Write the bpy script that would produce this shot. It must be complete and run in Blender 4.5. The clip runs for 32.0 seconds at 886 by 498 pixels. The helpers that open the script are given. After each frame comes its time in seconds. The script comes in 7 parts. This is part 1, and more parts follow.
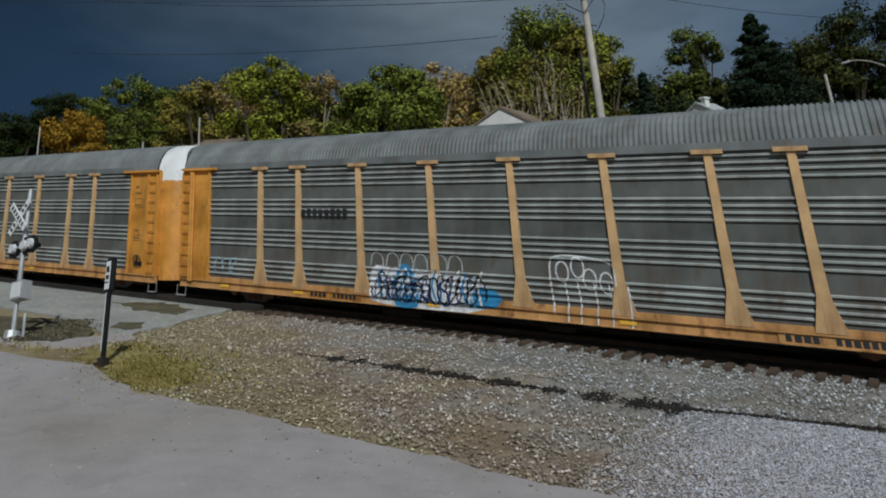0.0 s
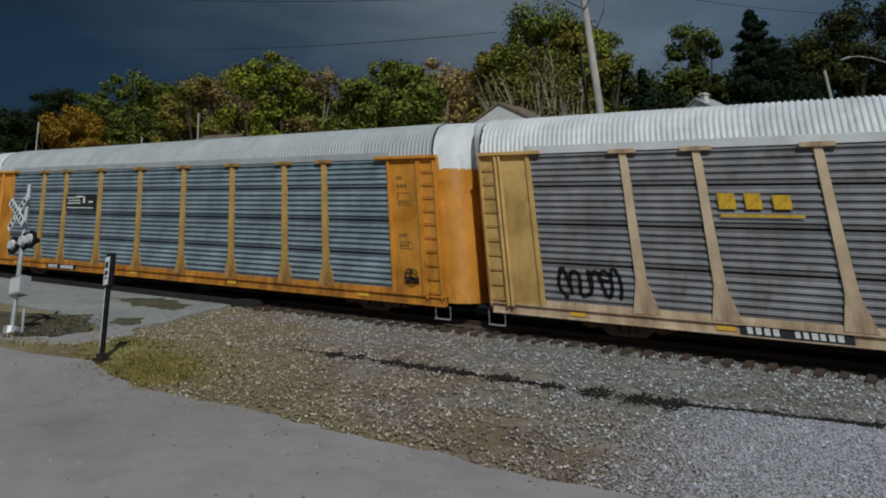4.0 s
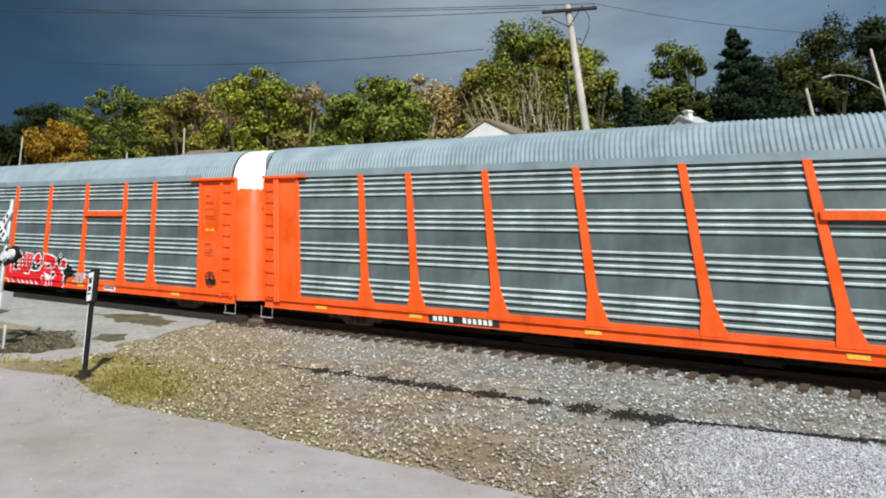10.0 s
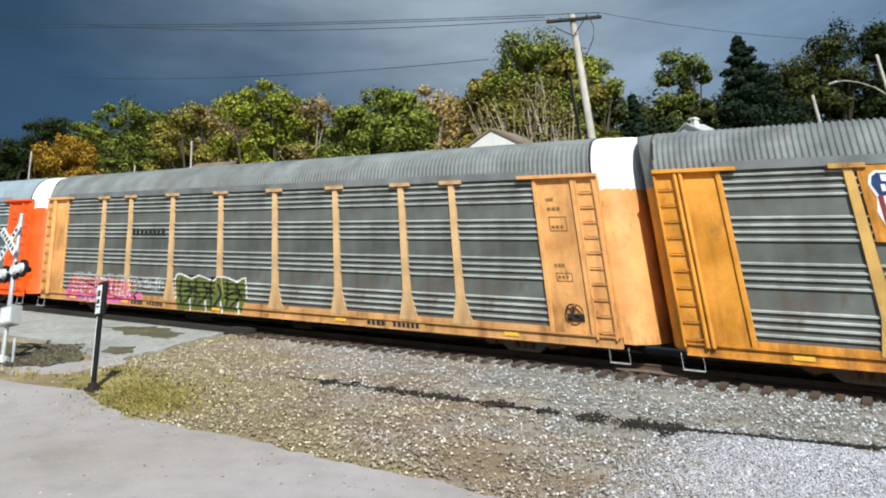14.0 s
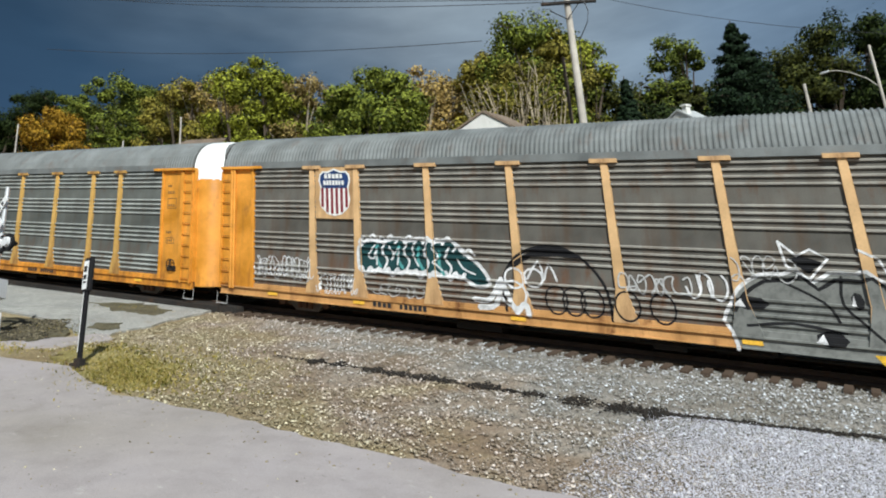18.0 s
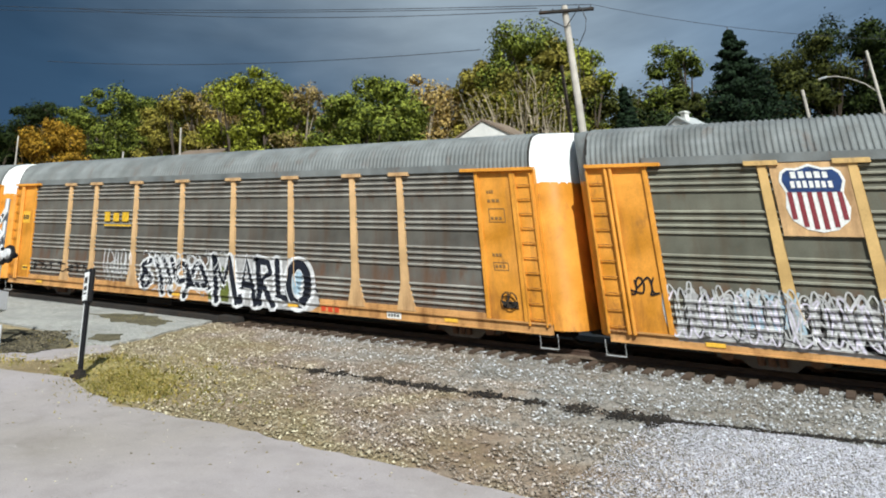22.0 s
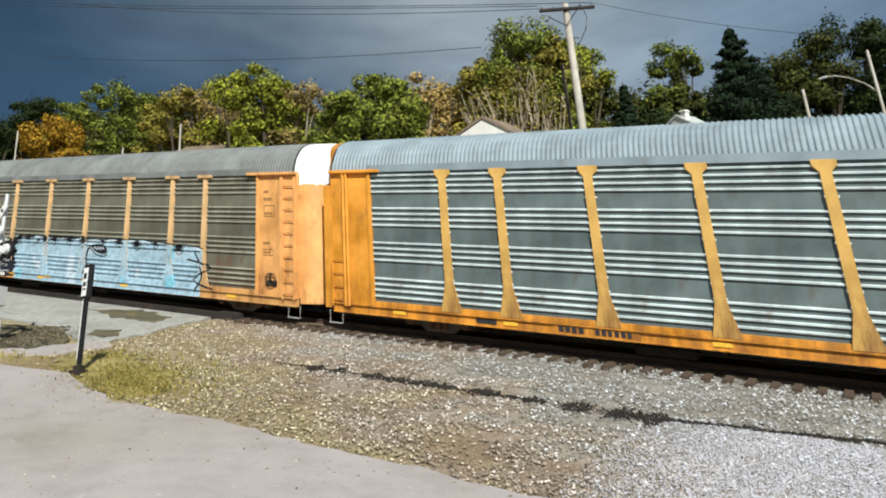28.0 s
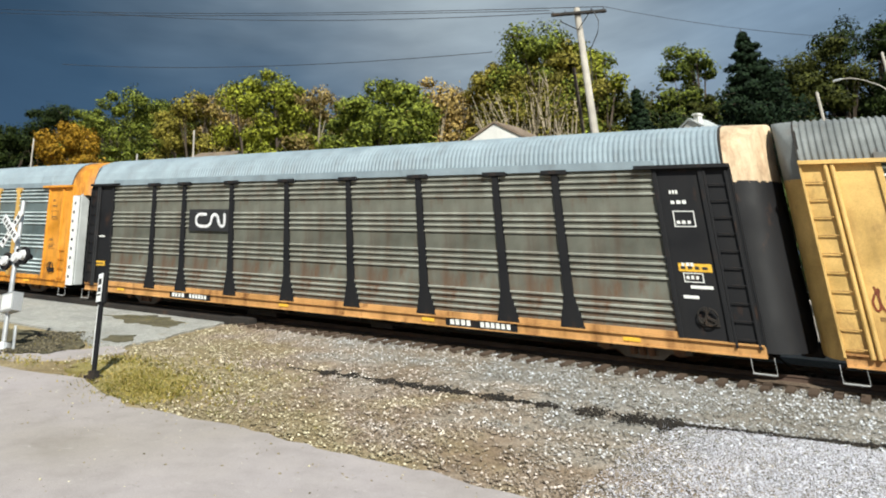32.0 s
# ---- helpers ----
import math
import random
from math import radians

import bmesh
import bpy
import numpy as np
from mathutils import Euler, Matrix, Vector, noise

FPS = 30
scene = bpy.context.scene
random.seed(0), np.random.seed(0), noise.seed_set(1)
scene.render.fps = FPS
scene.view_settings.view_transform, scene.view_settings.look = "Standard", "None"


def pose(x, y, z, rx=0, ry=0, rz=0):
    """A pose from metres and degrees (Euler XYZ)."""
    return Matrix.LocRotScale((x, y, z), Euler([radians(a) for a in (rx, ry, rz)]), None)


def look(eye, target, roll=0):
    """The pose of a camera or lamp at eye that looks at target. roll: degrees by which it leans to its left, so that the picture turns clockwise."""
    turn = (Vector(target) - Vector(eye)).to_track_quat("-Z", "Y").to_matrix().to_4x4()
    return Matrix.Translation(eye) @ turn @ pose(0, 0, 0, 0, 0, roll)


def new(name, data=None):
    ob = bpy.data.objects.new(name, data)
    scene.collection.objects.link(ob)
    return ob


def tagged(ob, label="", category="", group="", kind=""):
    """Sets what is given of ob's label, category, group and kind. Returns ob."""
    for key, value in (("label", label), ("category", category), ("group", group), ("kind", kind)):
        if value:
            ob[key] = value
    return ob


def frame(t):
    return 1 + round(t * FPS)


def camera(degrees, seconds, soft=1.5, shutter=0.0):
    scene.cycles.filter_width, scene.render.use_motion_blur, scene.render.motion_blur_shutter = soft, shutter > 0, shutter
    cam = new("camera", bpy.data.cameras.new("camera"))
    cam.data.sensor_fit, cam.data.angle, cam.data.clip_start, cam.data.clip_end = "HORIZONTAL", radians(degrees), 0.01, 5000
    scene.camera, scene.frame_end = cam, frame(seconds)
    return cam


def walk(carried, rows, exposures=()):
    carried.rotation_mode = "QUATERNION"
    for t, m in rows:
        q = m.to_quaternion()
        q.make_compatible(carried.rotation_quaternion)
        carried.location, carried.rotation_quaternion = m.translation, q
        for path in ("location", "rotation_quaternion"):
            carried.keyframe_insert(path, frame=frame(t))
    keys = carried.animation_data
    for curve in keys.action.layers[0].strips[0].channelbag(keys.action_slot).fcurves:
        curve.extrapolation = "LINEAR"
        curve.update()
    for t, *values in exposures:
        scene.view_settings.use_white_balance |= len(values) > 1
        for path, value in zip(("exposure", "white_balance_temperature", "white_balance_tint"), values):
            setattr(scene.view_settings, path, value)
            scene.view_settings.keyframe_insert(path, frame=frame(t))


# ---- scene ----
# The ground is tilted to fit the camera's view: it rises away from the eye and to the left, along the railway.
GX, GY = -0.273, 0.2784          # rise of the ground per metre of x and of y
EYE = 3.76
TRACK_Y = 17.95                  # the near side of the train
CAR = 26.95                      # from coupling to coupling, along x

cam = camera(60.1, 32.0, soft=1.95)
TURNS = [
    (0.0, 107.92, 3.98, 33.22),
    (0.5, 107.93, 3.96, 33.27),
    (1.0, 107.90, 3.88, 33.27),
    (1.5, 107.81, 3.87, 33.52),
    (2.0, 107.81, 4.13, 33.03),
    (2.5, 107.90, 4.12, 32.99),
    (4.5, 107.55, 3.90, 33.14),
    (5.0, 107.92, 4.03, 32.75),
    (5.5, 108.26, 4.08, 32.86),
    (6.0, 108.75, 4.37, 32.73),
    (6.5, 108.72, 4.41, 33.11),
    (7.0, 108.56, 4.35, 32.97),
    (7.5, 108.05, 4.11, 32.42),
    (8.0, 108.40, 4.22, 31.83),
    (8.5, 108.63, 4.32, 31.53),
    (9.0, 108.64, 4.46, 31.93),
    (9.5, 108.61, 4.47, 32.17),
    (10.0, 108.71, 4.23, 32.16),
    (10.5, 108.75, 4.21, 32.40),
    (11.0, 108.68, 4.51, 32.27),
    (11.5, 108.66, 4.29, 32.32),
    (12.0, 108.87, 4.34, 32.39),
    (12.5, 109.39, 4.52, 32.46),
    (13.0, 109.77, 4.44, 32.61),
    (13.5, 109.68, 4.45, 32.77),
    (14.0, 109.50, 4.56, 32.83),
    (14.5, 109.44, 4.54, 32.89),
    (16.5, 108.56, 3.27, 31.90),
    (17.0, 108.21, 3.52, 31.71),
    (17.5, 108.12, 3.66, 31.58),
    (18.0, 108.07, 3.79, 31.72),
    (18.5, 107.69, 3.47, 31.61),
    (19.0, 108.20, 3.73, 31.96),
    (19.5, 108.16, 3.97, 31.62),
    (20.0, 107.82, 3.90, 32.05),
    (20.5, 108.57, 4.01, 32.07),
    (21.0, 109.15, 4.47, 31.65),
    (21.5, 108.71, 4.20, 31.82),
    (22.0, 108.71, 4.21, 31.88),
    (22.5, 108.89, 4.22, 31.85),
    (23.0, 108.87, 4.19, 32.04),
    (23.5, 108.58, 3.99, 31.85),
    (24.0, 108.25, 3.83, 31.61),
    (24.5, 108.19, 3.93, 31.37),
    (25.0, 108.44, 4.08, 31.44),
    (25.5, 108.31, 4.02, 31.31),
    (27.5, 109.08, 4.12, 31.67),
    (28.0, 108.52, 3.94, 31.74),
    (28.5, 108.51, 3.91, 32.22),
    (29.0, 108.93, 3.91, 32.49),
    (29.5, 109.10, 3.95, 32.23),
    (30.0, 109.08, 4.18, 32.15),
    (30.5, 108.83, 4.28, 32.02),
    (31.0, 109.11, 4.16, 32.17),
    (31.5, 109.04, 3.96, 32.48),
    (32.0, 108.94, 3.82, 32.67),
]

WARMTH = [(0.0, 5950), (4.5, 5950), (6.5, 6350), (11.0, 6200), (14.0, 6150), (25.5, 6200), (28.0, 6600), (32.0, 6550)]
LIGHTEN = [(t, e + 0.23, float(np.interp(t, [w[0] for w in WARMTH], [w[1] for w in WARMTH])), 4) for t, e in ((0.0, -1.24), (1.0, -1.18), (2.0, -1.33), (2.5, -1.33), (4.5, -1.56), (5.0, -1.55), (5.5, -1.05), (6.0, -0.66), (7.0, -0.50), (8.0, -0.44), (9.0, -0.15), (11.0, -0.12), (14.0, 0.02), (17.0, -0.15), (18.0, -0.22), (19.0, -0.42), (20.0, -0.62), (21.0, -0.14), (22.0, -0.06), (24.0, -0.08), (25.0, 0.0), (27.0, 0.0), (30.0, -0.08), (32.0, 0.12))]
walk(cam, [(t, pose(0, 0, EYE, rx, ry, rz)) for t, rx, ry, rz in TURNS], LIGHTEN)

# ---- sky and sun ----
SUN_DIR = Vector((0.62, -0.62, 0.60)).normalized()      # towards the sun
world = bpy.data.worlds.new("sky")
scene.world = world
world.use_nodes = True
wn, wl = world.node_tree.nodes, world.node_tree.links
wn.clear()
sky = wn.new("ShaderNodeTexSky")
sky.sky_type, sky.sun_disc = "NISHITA", False
sky.sun_elevation = math.asin(SUN_DIR.z)
sky.sun_rotation = math.atan2(SUN_DIR.x, SUN_DIR.y)
w_co = wn.new("ShaderNodeTexCoord")
w_map = wn.new("ShaderNodeMapping")
w_map.inputs["Scale"].default_value = (1.0, 1.0, 2.4)
w_noise = wn.new("ShaderNodeTexNoise")
w_noise.inputs["Scale"].default_value = 2.2
w_noise.inputs["Detail"].default_value = 4.0
w_noise.inputs["Roughness"].default_value = 0.5
w_xyz = wn.new("ShaderNodeSeparateXYZ")
w_side = wn.new("ShaderNodeMapRange")      # the storm stands darkest to the left, deepened for lens vignette, with a pale break beside it
w_side.inputs["From Min"].default_value, w_side.inputs["From Max"].default_value = -0.85, 0.15
w_bend = wn.new("ShaderNodeMath")          # the break's edges wander with the cloud
w_bend.operation = "MULTIPLY_ADD"
w_bend.inputs[1].default_value = 0.45
w_sum = wn.new("ShaderNodeMath")
w_sum.operation = "ADD"
w_sum.inputs[1].default_value = -0.225
w_ramp = wn.new("ShaderNodeValToRGB")
STORM = [(0.0, (0.007, 0.016, 0.034)), (0.12, (0.016, 0.034, 0.060)), (0.26, (0.090, 0.122, 0.162)), (0.42, (0.275, 0.310, 0.344)), (0.60, (0.310, 0.353, 0.396)), (0.80, (0.224, 0.284, 0.361)), (1.0, (0.129, 0.181, 0.258))]
while len(w_ramp.color_ramp.elements) < len(STORM):
    w_ramp.color_ramp.elements.new(0.5)
for w_k, (w_at, w_c) in enumerate(STORM):
    w_ramp.color_ramp.elements[w_k].position, w_ramp.color_ramp.elements[w_k].color = w_at, (*w_c, 1)
w_fine = wn.new("ShaderNodeTexNoise")      # streaks in the cloud
w_fine.inputs["Scale"].default_value, w_fine.inputs["Detail"].default_value, w_fine.inputs["Roughness"].default_value = 3.4, 5.0, 0.55
w_streak = wn.new("ShaderNodeMapping")
w_streak.inputs["Scale"].default_value = (1.0, 1.0, 4.5)
w_streak.inputs["Rotation"].default_value = (0.0, 0.22, 0.0)
w_tone = wn.new("ShaderNodeMapRange")
w_tone.inputs["From Min"].default_value, w_tone.inputs["From Max"].default_value = 0.32, 0.68
w_tone.inputs["To Min"].default_value, w_tone.inputs["To Max"].default_value = 0.68, 1.30
w_cloud = wn.new("ShaderNodeVectorMath")
w_cloud.operation = "SCALE"
w_low = wn.new("ShaderNodeMapRange")       # clearer blue under the cloud
w_low.inputs["From Min"].default_value, w_low.inputs["From Max"].default_value = 0.66, 0.44
w_low.inputs["To Min"].default_value, w_low.inputs["To Max"].default_value = 0.0, 0.35
w_blue = wn.new("ShaderNodeMix")
w_blue.data_type = "RGBA"
w_blue.inputs[7].default_value = (0.075, 0.162, 0.300, 1)
w_dim = wn.new("ShaderNodeVectorMath")
w_dim.operation = "SCALE"
w_dim.inputs["Scale"].default_value = 0.1
w_mix = wn.new("ShaderNodeMix")
w_mix.data_type = "RGBA"
w_mix.inputs[0].default_value = 0.92
w_bg = wn.new("ShaderNodeBackground")
w_bg.inputs["Strength"].default_value = 1.0
w_out = wn.new("ShaderNodeOutputWorld")
wl.new(w_co.outputs["Generated"], w_map.inputs["Vector"])
wl.new(w_map.outputs[0], w_noise.inputs["Vector"])
wl.new(w_co.outputs["Generated"], w_streak.inputs["Vector"])
wl.new(w_streak.outputs[0], w_fine.inputs["Vector"])
wl.new(w_fine.outputs["Fac"], w_tone.inputs["Value"])
wl.new(w_co.outputs["Generated"], w_xyz.inputs[0])
wl.new(w_xyz.outputs["X"], w_side.inputs["Value"])
wl.new(w_noise.outputs["Fac"], w_bend.inputs[0])
wl.new(w_side.outputs[0], w_bend.inputs[2])
wl.new(w_bend.outputs[0], w_sum.inputs[0])
wl.new(w_sum.outputs[0], w_ramp.inputs[0])
wl.new(w_ramp.outputs[0], w_cloud.inputs[0])
wl.new(w_tone.outputs[0], w_cloud.inputs["Scale"])
wl.new(w_xyz.outputs["Z"], w_low.inputs["Value"])
wl.new(w_low.outputs[0], w_blue.inputs[0])
wl.new(w_cloud.outputs[0], w_blue.inputs[6])
wl.new(sky.outputs[0], w_dim.inputs[0])
wl.new(w_dim.outputs[0], w_mix.inputs[6])
wl.new(w_blue.outputs[2], w_mix.inputs[7])
wl.new(w_mix.outputs[2], w_bg.inputs[0])
wl.new(w_bg.outputs[0], w_out.inputs[0])

sun = new("sun", bpy.data.lights.new("sun", "SUN"))
sun.data.energy, sun.data.angle, sun.data.color = 5.0, radians(0.6), (1.0, 0.965, 0.90)
sun.matrix_world = look(SUN_DIR * 80, (0, 0, 0))


# ---- materials ----
def shader(name, rough=0.6, metal=0.0):
    m = bpy.data.materials.new(name)
    m.use_nodes = True
    b = m.node_tree.nodes["Principled BSDF"]
    b.inputs["Roughness"].default_value, b.inputs["Metallic"].default_value = rough, metal
    return m, m.node_tree.nodes, m.node_tree.links, b


def noise_node(n, l, scale, detail=4.0, stretch=(1, 1, 1), rough=0.55, where="Object"):
    co, mp, tx = n.new("ShaderNodeTexCoord"), n.new("ShaderNodeMapping"), n.new("ShaderNodeTexNoise")
    mp.inputs["Scale"].default_value = stretch
    tx.inputs["Scale"].default_value, tx.inputs["Detail"].default_value, tx.inputs["Roughness"].default_value = scale, detail, rough
    l.new(co.outputs[where], mp.inputs["Vector"])
    l.new(mp.outputs[0], tx.inputs["Vector"])
    return tx.outputs["Fac"]


def ramp_node(n, l, fac, stops):
    r = n.new("ShaderNodeValToRGB")
    e = r.color_ramp.elements
    while len(e) < len(stops):
        e.new(0.5)
    for k, (at, c) in enumerate(stops):
        e[k].position, e[k].color = at, (*c, 1)
    l.new(fac, r.inputs[0])
    return r.outputs[0]


def mix_node(n, l, fac, a, b, blend="MIX"):
    m = n.new("ShaderNodeMix")
    m.data_type, m.blend_type = "RGBA", blend
    for sock, v in ((m.inputs[0], fac), (m.inputs[6], a), (m.inputs[7], b)):
        if isinstance(v, bpy.types.NodeSocket):
            l.new(v, sock)
        elif isinstance(v, tuple):
            sock.default_value = (*v, 1)
        else:
            sock.default_value = v
    return m.outputs[2]


def bump_node(n, l, b, height, strength=0.3, distance=0.02):
    k = n.new("ShaderNodeBump")
    k.inputs["Strength"].default_value, k.inputs["Distance"].default_value = strength, distance
    l.new(height, k.inputs["Height"])
    l.new(k.outputs[0], b.inputs["Normal"])


def plan_height(n, l):
    """Height above the railway's slope, in a car part's own space."""
    co, xyz = n.new("ShaderNodeTexCoord"), n.new("ShaderNodeSeparateXYZ")
    l.new(co.outputs["Object"], xyz.inputs[0])
    a = n.new("ShaderNodeMath")
    a.operation = "MULTIPLY_ADD"
    a.inputs[1].default_value = -GX
    l.new(xyz.outputs["X"], a.inputs[0])
    l.new(xyz.outputs["Z"], a.inputs[2])
    return a.outputs[0]


def spray(name, col, rough=0.6):
    """Sprayed paint over steel: thin in places and worn."""
    m, n, l, b = shader(name, rough)
    b.inputs["Specular IOR Level"].default_value = 0.3
    thin = ramp_node(n, l, noise_node(n, l, 5.0, 5.0, (1, 1, 1), 0.65), [(0.34, tuple(0.62 * q + 0.008 for q in col)), (0.56, tuple(min(1, q * 1.06) for q in col))])
    worn = ramp_node(n, l, noise_node(n, l, 1.1, 4.0), [(0.35, (0.85, 0.85, 0.85)), (0.65, (1.08, 1.08, 1.08))])
    l.new(mix_node(n, l, 1.0, thin, worn, "MULTIPLY"), b.inputs["Base Color"])
    return m


def painted(name, col, rough=0.5, metal=0.0, dirt=(0.12, 0.08, 0.05), dirt_amount=0.5, fade=0.25, bump=0.12, splash=0.0):
    """Weathered paint on steel: faded blotches, run-down streaks, rust splashed up from below, fine grain."""
    m, n, l, b = shader(name, rough, metal)
    b.inputs["Specular IOR Level"].default_value = 0.28
    big = noise_node(n, l, 0.9, 3.0)
    streak = noise_node(n, l, 2.2, 5.0, (1.0, 1.0, 0.12), 0.6)
    fine = noise_node(n, l, 34.0, 3.0)
    pale = tuple(min(1.0, c * (1 + fade) + 0.03 * min(1.0, 6 * max(col))) for c in col)
    deep = tuple(c * (1 - fade) for c in col)
    c1 = ramp_node(n, l, big, [(0.3, deep), (0.7, pale)])
    mask = ramp_node(n, l, streak, [(0.50, (0, 0, 0)), (0.78, (dirt_amount,) * 3)])
    c2 = mix_node(n, l, mask, c1, dirt)
    rust = ramp_node(n, l, noise_node(n, l, 1.7, 7.0, (1, 1, 0.45), 0.68), [(0.57, (0, 0, 0)), (0.72, (dirt_amount * 1.3,) * 3)])
    c2 = mix_node(n, l, rust, c2, tuple(0.55 * q + 0.45 * w for q, w in zip(dirt, (0.16, 0.06, 0.02))) if dirt[0] > dirt[2] else dirt)
    if splash:
        low = n.new("ShaderNodeMapRange")
        low.inputs["From Min"].default_value, low.inputs["From Max"].default_value = 2.6, 0.7
        low.inputs["To Min"].default_value, low.inputs["To Max"].default_value = 0.0, 0.21
        l.new(plan_height(n, l), low.inputs["Value"])
        wet = n.new("ShaderNodeMath")
        wet.operation = "ADD"
        l.new(low.outputs[0], wet.inputs[0])
        l.new(noise_node(n, l, 2.6, 7.0, (1, 1, 0.3), 0.68), wet.inputs[1])
        c2 = mix_node(n, l, ramp_node(n, l, wet.outputs[0], [(0.60, (0, 0, 0)), (0.84, (splash,) * 3)]), c2, (0.17, 0.062, 0.020))
    grain = ramp_node(n, l, fine, [(0.3, (0.86, 0.86, 0.86)), (0.7, (1.06, 1.06, 1.06))])
    l.new(mix_node(n, l, 1.0, c2, grain, "MULTIPLY"), b.inputs["Base Color"])
    rr = ramp_node(n, l, big, [(0.3, (max(0.1, rough - 0.12),) * 3), (0.7, (min(1.0, rough + 0.15),) * 3)])
    l.new(rr, b.inputs["Roughness"])
    bump_node(n, l, b, fine, bump, 0.004)
    return m


def plain(name, col, rough=0.6, metal=0.0, vary=0.18, scale=18.0):
    m, n, l, b = shader(name, rough, metal)
    f = noise_node(n, l, scale, 4.0)
    l.new(ramp_node(n, l, f, [(0.3, tuple(c * (1 - vary) for c in col)), (0.7, tuple(min(1, c * (1 + vary)) for c in col))]), b.inputs["Base Color"])
    bump_node(n, l, b, f, 0.15, 0.005)
    return m


def ground_mat(name, cols, scale, fine_scale, bump=0.5, rough=0.9, stain=None, tint=False):
    m, n, l, b = shader(name, rough)
    b.inputs["Specular IOR Level"].default_value = 0.25
    big, mid, fine = noise_node(n, l, scale, 5.0), noise_node(n, l, scale * 9, 4.0), noise_node(n, l, fine_scale, 3.0)
    c = ramp_node(n, l, big, [(0.32, cols[0]), (0.68, cols[1])])
    c = mix_node(n, l, 1.0, c, ramp_node(n, l, mid, [(0.3, (0.78,) * 3), (0.7, (1.15,) * 3)]), "MULTIPLY")
    c = mix_node(n, l, 1.0, c, ramp_node(n, l, fine, [(0.35, (0.6,) * 3), (0.68, (1.3,) * 3)]), "MULTIPLY")
    if tint:
        c = mix_node(n, l, 1.0, c, ramp_node(n, l, lot_mix(n, l), LOT), "MULTIPLY")
    if stain:
        c = mix_node(n, l, ramp_node(n, l, noise_node(n, l, scale * 3.3, 6.0, (1, 1, 1), 0.65), [(0.56, (0, 0, 0)), (0.70, (0.6, 0.6, 0.6))]), c, stain)
    l.new(c, b.inputs["Base Color"])
    bump_node(n, l, b, fine, bump, 0.03)
    return m


def concrete_mat(name):
    """Old concrete: tan to mauve tone in wide drifts, small dark pits and pale scuffs."""
    m, n, l, b = shader(name, 0.85)
    b.inputs["Specular IOR Level"].default_value = 0.25
    drift = noise_node(n, l, 0.17, 4.0)
    c = ramp_node(n, l, drift, [(0.30, (0.290, 0.260, 0.240)), (0.50, (0.335, 0.302, 0.300)), (0.72, (0.366, 0.332, 0.350))])
    cloud = noise_node(n, l, 1.3, 6.0, rough=0.62)
    c = mix_node(n, l, 1.0, c, ramp_node(n, l, cloud, [(0.28, (0.84, 0.83, 0.82)), (0.50, (1.0, 1.0, 1.0)), (0.74, (1.10, 1.09, 1.08))]), "MULTIPLY")
    pits = noise_node(n, l, 6.5, 5.0, rough=0.7)
    c = mix_node(n, l, ramp_node(n, l, pits, [(0.63, (0, 0, 0)), (0.72, (0.6, 0.6, 0.6))]), c, (0.155, 0.138, 0.122))
    c = mix_node(n, l, ramp_node(n, l, noise_node(n, l, 4.2, 5.0, (0.6, 1.4, 1), 0.66), [(0.62, (0, 0, 0)), (0.72, (0.5, 0.5, 0.5))]), c, (0.47, 0.44, 0.42))
    fine = noise_node(n, l, 60.0, 3.0)
    c = mix_node(n, l, 1.0, c, ramp_node(n, l, fine, [(0.35, (0.88, 0.88, 0.88)), (0.68, (1.09, 1.09, 1.09))]), "MULTIPLY")
    l.new(c, b.inputs["Base Color"])
    bump_node(n, l, b, fine, 0.12, 0.02)
    return m


def leaf_mat(name, dark, light):
    m, n, l, b = shader(name, 0.75)
    b.inputs["Specular IOR Level"].default_value = 0.15
    geo = n.new("ShaderNodeNewGeometry")
    c = ramp_node(n, l, geo.outputs["Random Per Island"], [(0.0, dark), (1.0, light)])
    info = n.new("ShaderNodeObjectInfo")
    tone = ramp_node(n, l, info.outputs["Random"], [(0.0, (0.8, 0.8, 0.8)), (1.0, (1.15, 1.1, 1.0))])
    l.new(mix_node(n, l, 1.0, c, tone, "MULTIPLY"), b.inputs["Base Color"])
    return m


LOT = [(0.22, (1.06, 0.98, 0.72)), (0.34, (1.17, 1.07, 0.90)), (0.43, (1.00, 0.88, 0.82)), (0.54, (1.13, 1.09, 1.10)), (0.70, (1.03, 1.10, 1.24))]


def lot_mix(n, l):
    """How far the olive and tan gravel has given way to grey ballast, going right and towards the rails."""
    co, xyz = n.new("ShaderNodeTexCoord"), n.new("ShaderNodeSeparateXYZ")
    l.new(co.outputs["Object"], xyz.inputs[0])
    out = noise_node(n, l, 0.55, 6.0, rough=0.62)
    for axis, gain, base in (("X", 0.036, 0.24), ("Y", 0.060, -0.72)):
        a = n.new("ShaderNodeMath")
        a.operation = "MULTIPLY_ADD"
        a.inputs[1].default_value = gain
        l.new(xyz.outputs[axis], a.inputs[0])
        b = n.new("ShaderNodeMath")
        b.operation = "ADD"
        b.inputs[1].default_value = base
        l.new(out, a.inputs[2])
        l.new(a.outputs[0], b.inputs[0])
        out = b.outputs[0]
    return out


